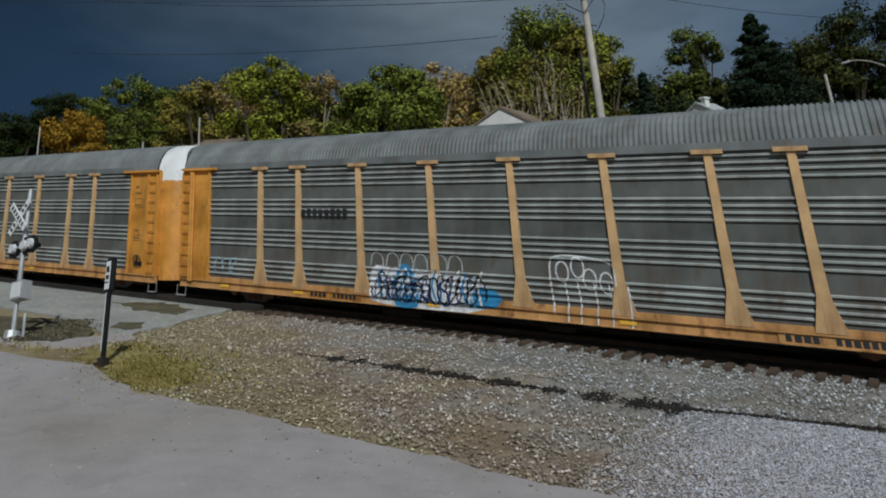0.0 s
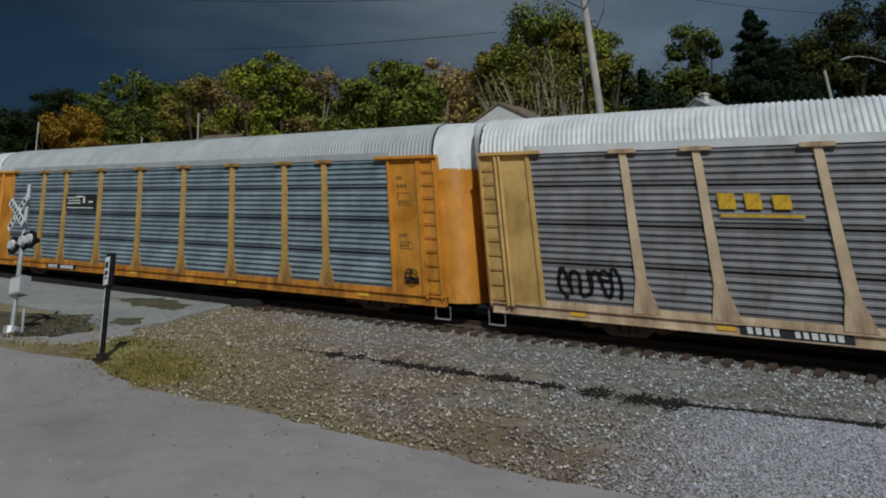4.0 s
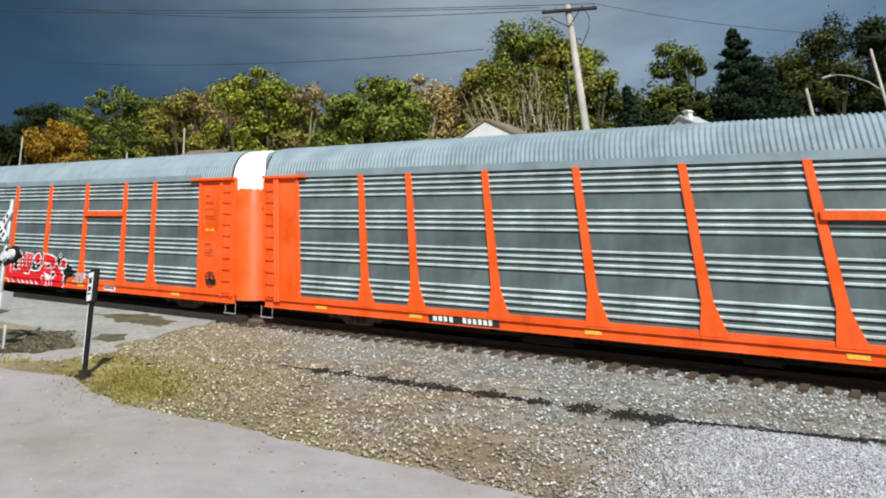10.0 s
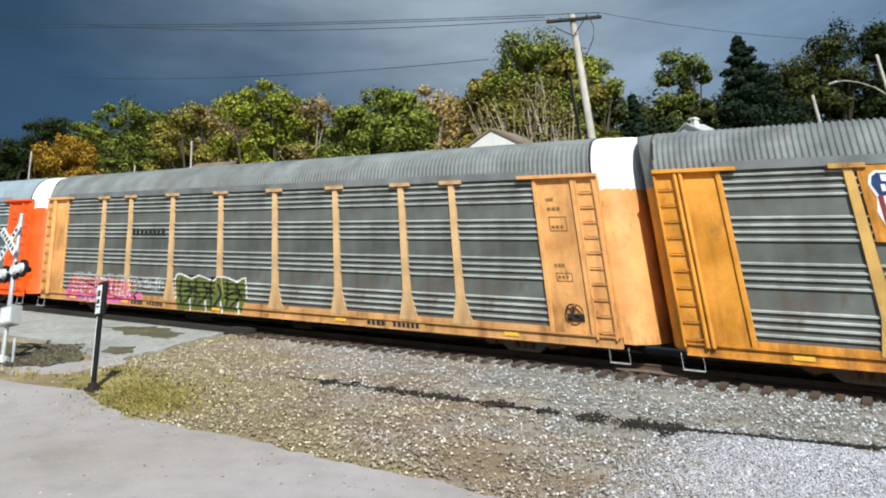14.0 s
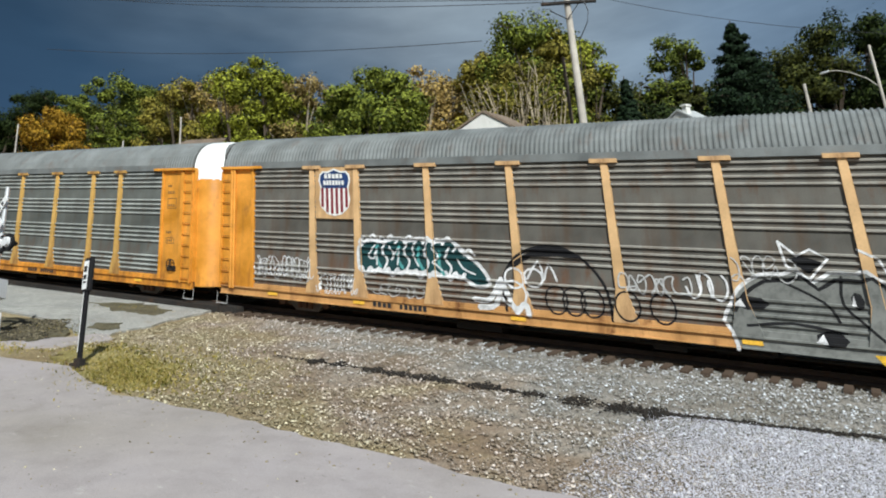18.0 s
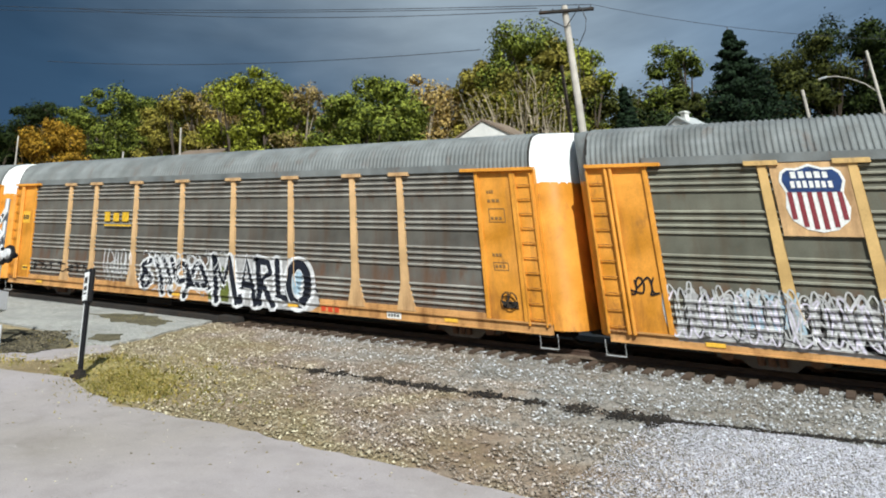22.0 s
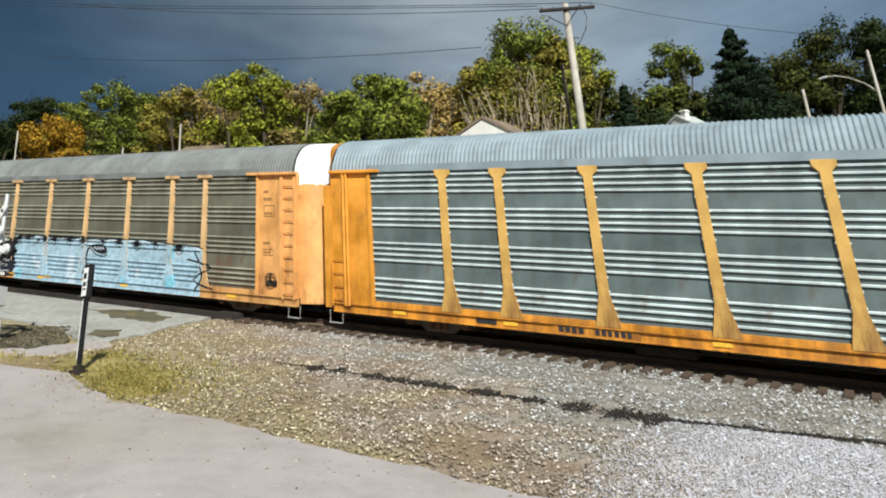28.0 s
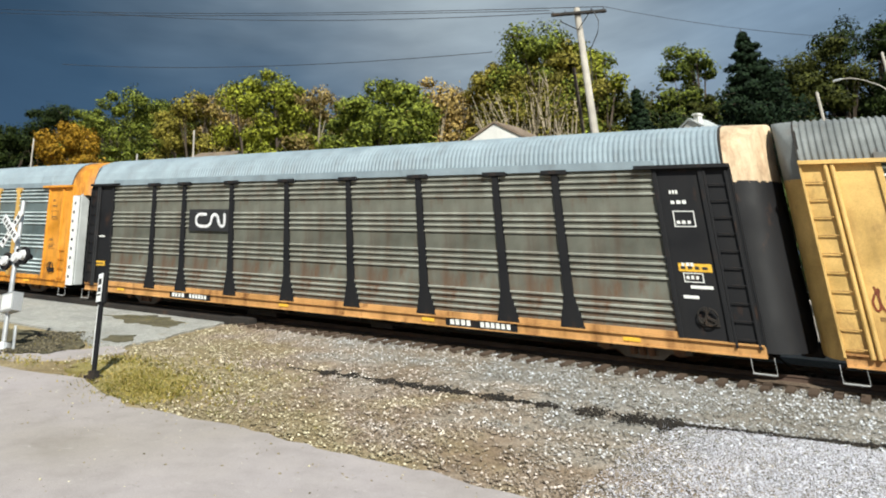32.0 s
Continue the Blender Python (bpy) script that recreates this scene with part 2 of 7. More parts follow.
def random_mat(name, cols, rough=0.85, tint=False):
    """Loose pieces, each with its own tone."""
    m, n, l, b = shader(name, rough)
    geo = n.new("ShaderNodeNewGeometry")
    k = len(cols) - 1
    c = ramp_node(n, l, geo.outputs["Random Per Island"], [(i / k, c) for i, c in enumerate(cols)])
    if tint:
        c = mix_node(n, l, 1.0, c, ramp_node(n, l, lot_mix(n, l), LOT), "MULTIPLY")
    f = noise_node(n, l, 40.0, 3.0)
    l.new(mix_node(n, l, 1.0, c, ramp_node(n, l, f, [(0.3, (0.75, 0.75, 0.75)), (0.7, (1.15, 1.15, 1.15))]), "MULTIPLY"), b.inputs["Base Color"])
    return m


YELLOW = painted("yellow_paint", (0.60, 0.26, 0.03), 0.55, dirt_amount=0.6, splash=0.75)
TAN = painted("faded_yellow_paint", (0.60, 0.38, 0.12), 0.6, dirt_amount=0.4, splash=0.5)
CREAM = painted("cream_paint", (0.66, 0.50, 0.33), 0.6, dirt_amount=0.5, splash=0.5)
APRICOT = painted("apricot_paint", (0.70, 0.335, 0.105), 0.6, dirt_amount=0.6, splash=0.85)
PEACH = painted("peach_paint", (0.64, 0.405, 0.195), 0.6, dirt_amount=0.45, splash=0.4)
STRAW = painted("straw_paint", (0.58, 0.375, 0.14), 0.6, dirt_amount=0.5)
FADED = plain("faded_ink", (0.22, 0.12, 0.035), 0.6)
STEP_GREY = plain("step_grey", (0.36, 0.36, 0.36), 0.6)
DEEP_ORANGE = plain("deep_orange", (0.42, 0.05, 0.004), 0.6)
RUSTY = painted("rusty_sill", (0.52, 0.27, 0.09), 0.65, dirt=(0.15, 0.055, 0.018), dirt_amount=0.85)
OCHRE = painted("ochre_paint", (0.58, 0.345, 0.09), 0.58, dirt_amount=0.5, splash=0.75)
AMBER = painted("amber_paint", (0.66, 0.270, 0.020), 0.52, dirt_amount=0.5, splash=0.75)
ORANGE = painted("orange_paint", (0.88, 0.098, 0.001), 0.45, dirt=(0.30, 0.04, 0.005), dirt_amount=0.35, fade=0.12)
BLACK = painted("black_paint", (0.009, 0.009, 0.011), 0.65, dirt=(0.022, 0.020, 0.018), dirt_amount=0.5, fade=0.1)
WHITE = painted("white_paint", (0.78, 0.79, 0.80), 0.5, dirt=(0.35, 0.33, 0.30), dirt_amount=0.35, fade=0.06)
STEEL_BLUE = painted("galvanised_blue", (0.102, 0.136, 0.142), 0.55, 0.1, dirt=(0.07, 0.065, 0.05), dirt_amount=0.4)
STEEL_GREY = painted("galvanised_grey", (0.110, 0.118, 0.110), 0.6, 0.1, dirt=(0.08, 0.06, 0.04), dirt_amount=0.5, splash=0.2)
STEEL_BROWN = painted("rusty_grey", (0.114, 0.107, 0.094), 0.68, 0.1, dirt=(0.10, 0.05, 0.022), dirt_amount=0.6, splash=0.45)
# Ridge and edge coats are paler side coats: ridge highlights put into colour.
LIT_RIDGE_BLUE = painted("lit_ridge_blue", (0.54, 0.62, 0.64), 0.5, 0.1, dirt=(0.22, 0.22, 0.2), dirt_amount=0.4)
LIT_RIDGE_GREY = painted("lit_ridge_grey", (0.37, 0.39, 0.375), 0.55, 0.1, dirt=(0.16, 0.14, 0.11), dirt_amount=0.5)
LIT_RIDGE_BROWN = painted("lit_ridge_brown", (0.31, 0.295, 0.265), 0.6, 0.1, dirt=(0.17, 0.10, 0.06), dirt_amount=0.55)
LIT_RIDGE_OLIVE = painted("lit_ridge_olive", (0.27, 0.265, 0.21), 0.6, 0.1, dirt=(0.15, 0.10, 0.06), dirt_amount=0.5)
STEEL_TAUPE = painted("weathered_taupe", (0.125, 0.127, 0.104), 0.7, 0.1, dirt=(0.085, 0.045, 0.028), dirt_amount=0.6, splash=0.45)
LIT_RIDGE_TAUPE = painted("lit_ridge_taupe", (0.275, 0.280, 0.245), 0.6, 0.1, dirt=(0.19, 0.11, 0.07), dirt_amount=0.55)
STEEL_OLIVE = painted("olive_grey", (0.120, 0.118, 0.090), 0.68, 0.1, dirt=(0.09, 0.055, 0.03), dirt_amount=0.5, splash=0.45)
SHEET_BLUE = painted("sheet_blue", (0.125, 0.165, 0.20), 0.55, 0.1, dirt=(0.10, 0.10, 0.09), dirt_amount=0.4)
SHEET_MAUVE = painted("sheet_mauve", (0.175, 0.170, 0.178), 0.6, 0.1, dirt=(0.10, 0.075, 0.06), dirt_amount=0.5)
SHEET_BLUE_LIT = painted("sheet_blue_lit", (0.30, 0.37, 0.41), 0.5, 0.1, dirt=(0.2, 0.2, 0.2), dirt_amount=0.4)
SHEET_MAUVE_LIT = painted("sheet_mauve_lit", (0.29, 0.285, 0.30), 0.55, 0.1, dirt=(0.17, 0.14, 0.12), dirt_amount=0.5)
LIT_RIDGES = {"sheet_blue": SHEET_BLUE_LIT, "sheet_mauve": SHEET_MAUVE_LIT, "galvanised_blue": LIT_RIDGE_BLUE, "galvanised_grey": LIT_RIDGE_GREY, "rusty_grey": LIT_RIDGE_BROWN, "olive_grey": LIT_RIDGE_OLIVE, "weathered_taupe": LIT_RIDGE_TAUPE}
ROOF_WHITE = painted("roof_white", (0.78, 0.79, 0.80), 0.5, 0.1, dirt=(0.4, 0.4, 0.4), dirt_amount=0.3, fade=0.08)
ROOF_PALE = painted("roof_pale_grey", (0.46, 0.48, 0.485), 0.55, 0.05, dirt=(0.25, 0.25, 0.25), dirt_amount=0.3, fade=0.1)
ROOF_GREY = painted("roof_grey", (0.165, 0.178, 0.180), 0.65, 0.05, dirt=(0.11, 0.10, 0.09), dirt_amount=0.45)
ROOF_BLUE = painted("roof_blue_grey", (0.24, 0.30, 0.345), 0.6, 0.05, dirt=(0.15, 0.15, 0.15), dirt_amount=0.35, fade=0.12)
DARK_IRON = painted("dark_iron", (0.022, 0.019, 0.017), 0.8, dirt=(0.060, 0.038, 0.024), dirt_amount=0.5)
TRUCK_GREY = painted("dusty_truck", (0.16, 0.14, 0.125), 0.85, dirt=(0.07, 0.05, 0.04), dirt_amount=0.6)
RAIL_STEEL = painted("dull_rail", (0.075, 0.045, 0.032), 0.7, dirt=(0.03, 0.022, 0.018), dirt_amount=0.6)
RUST = painted("rusty_steel", (0.17, 0.085, 0.05), 0.75, dirt=(0.08, 0.05, 0.035), dirt_amount=0.6)
REFLECT = plain("reflector_yellow", (0.80, 0.46, 0.05), 0.4)
MARK_WHITE = plain("marking_white", (0.75, 0.75, 0.73), 0.6)
STRIPE = plain("stripe_red", (0.20, 0.02, 0.03), 0.6)
MARK_BLACK = plain("marking_black", (0.02, 0.02, 0.022), 0.6)
PAINT = {
    "white": spray("spray_white", (0.72, 0.72, 0.74), 0.6),
    "black": spray("spray_black", (0.006, 0.006, 0.008), 0.7),
    "blue": spray("spray_blue", (0.05, 0.26, 0.50), 0.55),
    "pale_blue": spray("spray_pale_blue", (0.38, 0.50, 0.60), 0.6),
    "sky": spray("spray_sky", (0.34, 0.48, 0.59), 0.6),
    "mist": spray("spray_mist", (0.52, 0.60, 0.68), 0.6),
    "cyan": spray("spray_cyan", (0.22, 0.50, 0.64), 0.6),
    "lilac": spray("spray_lilac", (0.64, 0.60, 0.70), 0.6),
    "slate": spray("spray_slate", (0.19, 0.195, 0.185), 0.6),
    "rust": spray("spray_rust", (0.20, 0.05, 0.02), 0.6),
    "deep_teal": spray("spray_deep_teal", (0.012, 0.055, 0.060), 0.6),
    "teal": spray("spray_teal", (0.10, 0.34, 0.34), 0.6),
    "green": spray("spray_green", (0.13, 0.15, 0.03), 0.6),
    "pink": spray("spray_pink", (0.62, 0.16, 0.33), 0.6),
    "red": spray("spray_red", (0.76, 0.007, 0.016), 0.6),
    "grey": spray("spray_grey", (0.42, 0.41, 0.415), 0.6),
    "yellow": spray("spray_yellow", (0.75, 0.45, 0.03), 0.6),
    "navy": spray("spray_navy", (0.02, 0.05, 0.16), 0.5),
    "smoke": spray("spray_smoke", (0.050, 0.045, 0.040), 0.6),
    "ink": spray("spray_ink", (0.010, 0.012, 0.022), 0.6),
    "pale": spray("spray_pale", (0.52, 0.52, 0.52), 0.6),
    "vermilion": spray("spray_vermilion", (0.68, 0.075, 0.022), 0.55),
    "salmon": spray("spray_salmon", (0.70, 0.33, 0.17), 0.6),
}
GRAVEL = ground_mat("gravel_bed", ((0.220, 0.180, 0.130), (0.325, 0.290, 0.240)), 0.45, 26.0, 0.7, tint=True)
CONCRETE = concrete_mat("worn_concrete")
MOSS = ground_mat("mossy_ground", ((0.22, 0.185, 0.065), (0.33, 0.275, 0.12)), 0.9, 18.0, 0.8)
# Near-black ballast: the shade under the train is put into its colour.
SHADED_BED = ground_mat("shaded_ballast", ((0.022, 0.019, 0.016), (0.045, 0.038, 0.030)), 0.9, 16.0, 0.9)
SHOULDER = ground_mat("dusty_shoulder", ((0.11, 0.078, 0.056), (0.19, 0.145, 0.11)), 0.8, 18.0, 0.8)
ROAD_MAT = ground_mat("crossing_road", ((0.28, 0.28, 0.265), (0.38, 0.375, 0.35)), 0.5, 40.0, 0.2, 0.85, (0.25, 0.22, 0.18))
DIRT = ground_mat("bare_dirt", ((0.075, 0.068, 0.040), (0.150, 0.130, 0.082)), 1.6, 22.0, 0.8)
CINDER_SHADE = random_mat("cinders", [(0.004, 0.003, 0.002), (0.012, 0.008, 0.005), (0.030, 0.020, 0.012)])
STONE = random_mat("ballast_stone", [(0.07, 0.058, 0.040), (0.22, 0.190, 0.140), (0.29, 0.26, 0.21), (0.24, 0.210, 0.16), (0.32, 0.29, 0.24), (0.17, 0.145, 0.105), (0.35, 0.32, 0.275), (0.38, 0.35, 0.31), (0.62, 0.60, 0.57), (0.82, 0.80, 0.77)], tint=True)
# Pale bluish tones: a patch of glare put into the stones' colour.
GLARE_STONE = random_mat("glare_stone", [(0.53, 0.52, 0.59), (0.60, 0.59, 0.66), (0.57, 0.56, 0.63), (0.64, 0.63, 0.70), (0.78, 0.77, 0.83)])
RUBBLE = random_mat("verge_rubble", [(0.020, 0.016, 0.010), (0.06, 0.05, 0.028), (0.11, 0.09, 0.05), (0.20, 0.17, 0.11)])
GRASS = random_mat("grass_blade", [(0.10, 0.11, 0.02), (0.23, 0.20, 0.035), (0.36, 0.28, 0.06), (0.44, 0.34, 0.13)])
TIE = painted("creosoted_tie", (0.070, 0.046, 0.031), 0.9, dirt=(0.10, 0.065, 0.04), dirt_amount=0.6)
WOOD_POLE = painted("weathered_pole", (0.50, 0.46, 0.41), 0.85, dirt=(0.2, 0.17, 0.14), dirt_amount=0.6)
BARK = painted("bark", (0.10, 0.075, 0.055), 0.95, dirt=(0.05, 0.04, 0.03), dirt_amount=0.6)
PALE_BARK = painted("pale_bark", (0.42, 0.35, 0.25), 0.95, dirt=(0.12, 0.1, 0.08), dirt_amount=0.6)
WIRE = plain("wire", (0.03, 0.03, 0.035), 0.6)
SIDING = painted("white_siding", (0.75, 0.74, 0.71), 0.6, dirt=(0.5, 0.48, 0.45), dirt_amount=0.3, fade=0.05)
SHINGLE = painted("brown_shingle", (0.20, 0.15, 0.11), 0.9, dirt=(0.1, 0.08, 0.06))
GLASS_DARK = plain("window_glass", (0.03, 0.035, 0.04), 0.1)
ALU = painted("aluminium", (0.62, 0.63, 0.64), 0.4, 0.6, dirt=(0.35, 0.33, 0.3), dirt_amount=0.3, fade=0.08)
LENS = plain("signal_lens", (0.70, 0.70, 0.72), 0.2)
LEAVES = {
    "green": leaf_mat("leaf_green", (0.016, 0.030, 0.006), (0.380, 0.420, 0.060)),
    "olive": leaf_mat("leaf_olive", (0.030, 0.034, 0.006), (0.450, 0.490, 0.055)),
    "gold": leaf_mat("leaf_gold", (0.10, 0.055, 0.006), (0.52, 0.31, 0.030)),
    "deep": leaf_mat("leaf_deep", (0.008, 0.020, 0.005), (0.270, 0.320, 0.050)),
    "dark": leaf_mat("leaf_dark", (0.004, 0.010, 0.003), (0.042, 0.064, 0.013)),
    "moss": leaf_mat("leaf_moss", (0.010, 0.016, 0.004), (0.095, 0.105, 0.020)),
    "brown": leaf_mat("leaf_brown", (0.026, 0.024, 0.006), (0.36, 0.32, 0.060)),
    "russet": leaf_mat("leaf_russet", (0.09, 0.065, 0.022), (0.58, 0.43, 0.16)),
    "needle": leaf_mat("needles", (0.003, 0.009, 0.005), (0.022, 0.044, 0.018)),
}


# ---- building blocks ----
def rise(x, y):
    return GX * x + GY * y


def on_ground(x, y, h=0.0):
    return Vector((x, y, rise(x, y) + h))


# Shears cars and houses along the tilted ground, to fit the camera's view.
SLOPED = Matrix(((1, 0, 0, 0), (0, 1, 0, 0), (GX, GY, 1, 0), (0, 0, 0, 1)))


def mesh_of(bm, name, sloped=False, smooth=False):
    if sloped:
        bm.transform(SLOPED)
    me = bpy.data.meshes.new(name)
    bm.to_mesh(me)
    bm.free()
    me.materials.append(None)
    if smooth:
        me.polygons.foreach_set("use_smooth", [True] * len(me.polygons))
    return me


def raw_mesh(name, verts, faces, smooth=False):
    me = bpy.data.meshes.new(name)
    if isinstance(faces, np.ndarray):
        n, k = faces.shape
        me.vertices.add(len(verts))
        me.vertices.foreach_set("co", np.asarray(verts, np.float32).ravel())
        me.loops.add(n * k)
        me.loops.foreach_set("vertex_index", faces.astype(np.int32).ravel())
        me.polygons.add(n)
        me.polygons.foreach_set("loop_start", np.arange(0, n * k, k, dtype=np.int32))
        me.update(calc_edges=True)
    else:
        me.from_pydata(verts, [], faces)
    me.materials.append(None)
    if smooth:
        me.polygons.foreach_set("use_smooth", [True] * len(me.polygons))
    me.update()
    return me


def put(name, me, material, parent=None, label="", at=(0, 0, 0)):
    """Links a mesh as one object in its material, under a thing or a part."""
    ob = new(name, me)
    ob.material_slots[0].link = "OBJECT"
    ob.material_slots[0].material = material
    ob.location = at
    if parent:
        ob.parent = parent
    if label:
        ob["label"] = label
    return ob


def part(name, bm, material, parent, label="", sloped=False, smooth=False, at=(0, 0, 0)):
    return put(name, mesh_of(bm, name, sloped, smooth), material, parent, label, at)


def box(bm, x0, x1, y0, y1, z0, z1, bevel=0.0):
    r = bmesh.ops.create_cube(bm, size=1)
    m = Matrix.Translation(((x0 + x1) / 2, (y0 + y1) / 2, (z0 + z1) / 2)) @ Matrix.Diagonal((x1 - x0, y1 - y0, z1 - z0, 1))
    bmesh.ops.transform(bm, matrix=m, verts=r["verts"])
    if bevel:
        ed = list({e for v in r["verts"] for e in v.link_edges})
        bmesh.ops.bevel(bm, geom=ed, offset=bevel, segments=2, affect="EDGES", profile=0.6)
    return bm


def tube(bm, a, b, ra, rb=None, seg=8):
    a, b = Vector(a), Vector(b)
    d = b - a
    r = bmesh.ops.create_cone(bm, cap_ends=True, segments=seg, radius1=ra, radius2=ra if rb is None else rb, depth=d.length)
    m = Matrix.Translation((a + b) / 2) @ d.to_track_quat("Z", "Y").to_matrix().to_4x4()
    bmesh.ops.transform(bm, matrix=m, verts=r["verts"])
    return bm


def cable(bm, pts, r, seg=5):
    """A round line through points, in one piece."""
    rings = []
    for i, p in enumerate(pts):
        d = (Vector(pts[min(i + 1, len(pts) - 1)]) - Vector(pts[max(i - 1, 0)])).normalized()
        u = d.cross(Vector((0, 0, 1)))
        u = (u if u.length > 0.01 else Vector((1, 0, 0))).normalized()
        v = d.cross(u)
        rings.append([bm.verts.new(Vector(p) + (u * math.cos(a) + v * math.sin(a)) * r) for a in (6.2832 * k / seg for k in range(seg))])
    for a, b in zip(rings, rings[1:]):
        for k in range(seg):
            bm.faces.new((a[k], a[(k + 1) % seg], b[(k + 1) % seg], b[k]))
    bm.faces.new(rings[0][::-1])
    bm.faces.new(rings[-1])
    return bm


def prism(bm, outline, y0, y1):
    """An outline in x and z, given thickness along y."""
    front = [bm.verts.new((x, y0, z)) for x, z in outline]
    back = [bm.verts.new((x, y1, z)) for x, z in outline]
    bm.faces.new(front)
    bm.faces.new(back[::-1])
    for i in range(len(outline)):
        j = (i + 1) % len(outline)
        bm.faces.new((front[j], front[i], back[i], back[j]))
    return bm


def thing(name, at, label, category, group="", kind=""):
    return tagged_at(new(name), at, label, category, group, kind)


def tagged_at(ob, at, label, category, group="", kind=""):
    ob.location = at
    return tagged(ob, label, category, group, kind)


# ---- the ground ----
RAIL_NEAR, RAIL_FAR = TRACK_Y + 0.78, TRACK_Y + 2.22
RAIL_H = 0.22


def sheet(name, outline, material, h, label, category):
    """A piece of ground lying h above the slope."""
    bm = bmesh.new()
    vs = [bm.verts.new(on_ground(x, y, h)) for x, y in outline]
    bm.faces.new(vs)
    bmesh.ops.triangulate(bm, faces=bm.faces[:])
    r = bmesh.ops.extrude_face_region(bm, geom=bm.faces[:])
    for v in [g for g in r["geom"] if isinstance(g, bmesh.types.BMVert)]:
        v.co.z -= 0.1
    bmesh.ops.recalc_face_normals(bm, faces=bm.faces[:])
    ob = part(name, bm, material, None)
    return tagged(ob, label, category, kind="structure")


def wobble(points, amount, seed, steps=6):
    """Subdivides an outline and makes its edge uneven."""
    rnd = random.Random(seed)
    out = []
    for i, (x, y) in enumerate(points):
        u, v = points[(i + 1) % len(points)]
        for k in range(steps):
            f = k / steps
            out.append((x + (u - x) * f + rnd.uniform(-amount, amount), y + (v - y) * f + rnd.uniform(-amount, amount)))
    return out


def build_ground():
    n = 90
    xs = [math.copysign(abs(i / n * 2 - 1) ** 2.2, i / n * 2 - 1) * 900 - 10 for i in range(n + 1)]
    ys = [math.copysign(abs(i / n * 2 - 1) ** 2.2, i / n * 2 - 1) * 900 + 14 for i in range(n + 1)]
    verts, faces = [], []
    for y in ys:
        for x in xs:
            cx, cy = max(-380, min(380, x)), max(-12, min(110, y))
            near = max(0.0, 1 - max(abs(x + 10) / 30, abs(y - 14) / 12))
            verts.append((x, y, rise(cx, cy) - 0.04 + 0.05 * near * noise.noise((x * 0.6, y * 0.6, 0))))
    for j in range(n):
        for i in range(n):
            a = j * (n + 1) + i
            faces.append((a, a + 1, a + n + 2, a + n + 1))
    tagged(put("ground", raw_mesh("ground", verts, faces, True), GRAVEL), "grey-brown gravel ground rising towards the railway", "ground", kind="structure")
    # worn concrete apron before the gravel
    apron = [(-60, -10), (-60, 9.6)] + wobble([(-24.0, 9.6), (-17.5, 9.65), (-15.5, 10.0)], 0.03, 3, 5)[:11] + wobble([(-14.0, 9.5), (-12.6, 9.1), (-9.6, 9.35), (-7.86, 9.2), (-6.1, 9.35), (-5.1, 9.2), (-3.4, 9.4), (-1.0, 9.0), (6.0, 8.4)], 0.07, 4, 6)[:48] + [(30, 7), (30, -10)]
    sheet("pavement", apron, CONCRETE, 0.03, "pale worn concrete pavement with a ragged gravel edge", "pavement")
    lane = wobble([(-60, 14.0), (-22.0, 13.6), (-19.6, 12.7), (-18.5, 12.9), (-18.8, 14.6), (-19.6, 17.0), (-20.2, 18.6), (-20.5, 24.0), (-60, 24.0)], 0.10, 5, 5)
    sheet("road", lane, ROAD_MAT, 0.02, "pale grey crossing road leading over the track", "road")
    sheet("path", wobble([(-40, 9.9), (-19.0, 10.2), (-17.9, 11.2), (-17.6, 12.5), (-18.7, 13.2), (-18.9, 12.0), (-19.6, 11.2), (-40, 10.9)], 0.06, 6, 4), CONCRETE, 0.015, "narrow pale concrete strip beside the crossing", "path")
    sheet("grass_patch", wobble([(-17.0, 10.6), (-16.7, 11.6), (-15.8, 11.9), (-14.3, 11.5), (-13.2, 10.6), (-12.5, 9.6), (-13.3, 9.3), (-14.6, 9.9), (-15.8, 10.2)], 0.34, 12, 7), MOSS, 0.022, "patch of thin mossy yellow-green grass", "grass patch")
    # Sheet under the train, painted dark to deepen the shade there.
    sheet("ballast_bed", [(-375, RAIL_NEAR - 0.25), (375, RAIL_NEAR - 0.25), (375, RAIL_FAR + 2.2), (-375, RAIL_FAR + 2.2)], SHADED_BED, 0.012, "ballast between the rails, coloured dark for the shade under the train", "ballast")
    sheet("ballast_shoulder", [(30, RAIL_NEAR - 0.05), (-18.9, RAIL_NEAR - 0.05)] + wobble([(-18.9, RAIL_NEAR - 0.40), (5.0, RAIL_NEAR - 0.40)], 0.06, 21, 110)[:110] + [(30, RAIL_NEAR - 0.40)], SHOULDER, 0.078, "dusty brown ballast shoulder over the tie ends", "ballast")
    sheet("dirt_patch", wobble([(-24.6, 16.6), (-23.0, 17.4), (-20.8, 17.0), (-20.3, 15.9), (-22.3, 15.8)], 0.24, 7, 6), DIRT, 0.05, "patch of brown dirt on the crossing road", "dirt patch")
    sheet("dirt_patch", wobble([(-19.9, 13.25), (-20.3, 13.9), (-19.7, 14.2), (-19.0, 13.65), (-19.0, 13.1)], 0.10, 17, 4), DIRT, 0.046, "narrow sliver of weedy dirt between road and path", "dirt patch")
    sheet("verge", wobble([(-30, 11.1), (-22.2, 13.2), (-21.3, 13.4), (-19.4, 12.4), (-19.0, 11.2), (-19.6, 10.6), (-30, 10.4)], 0.15, 8, 5), DIRT, 0.04, "weedy dirt verge between road and path", "verge")


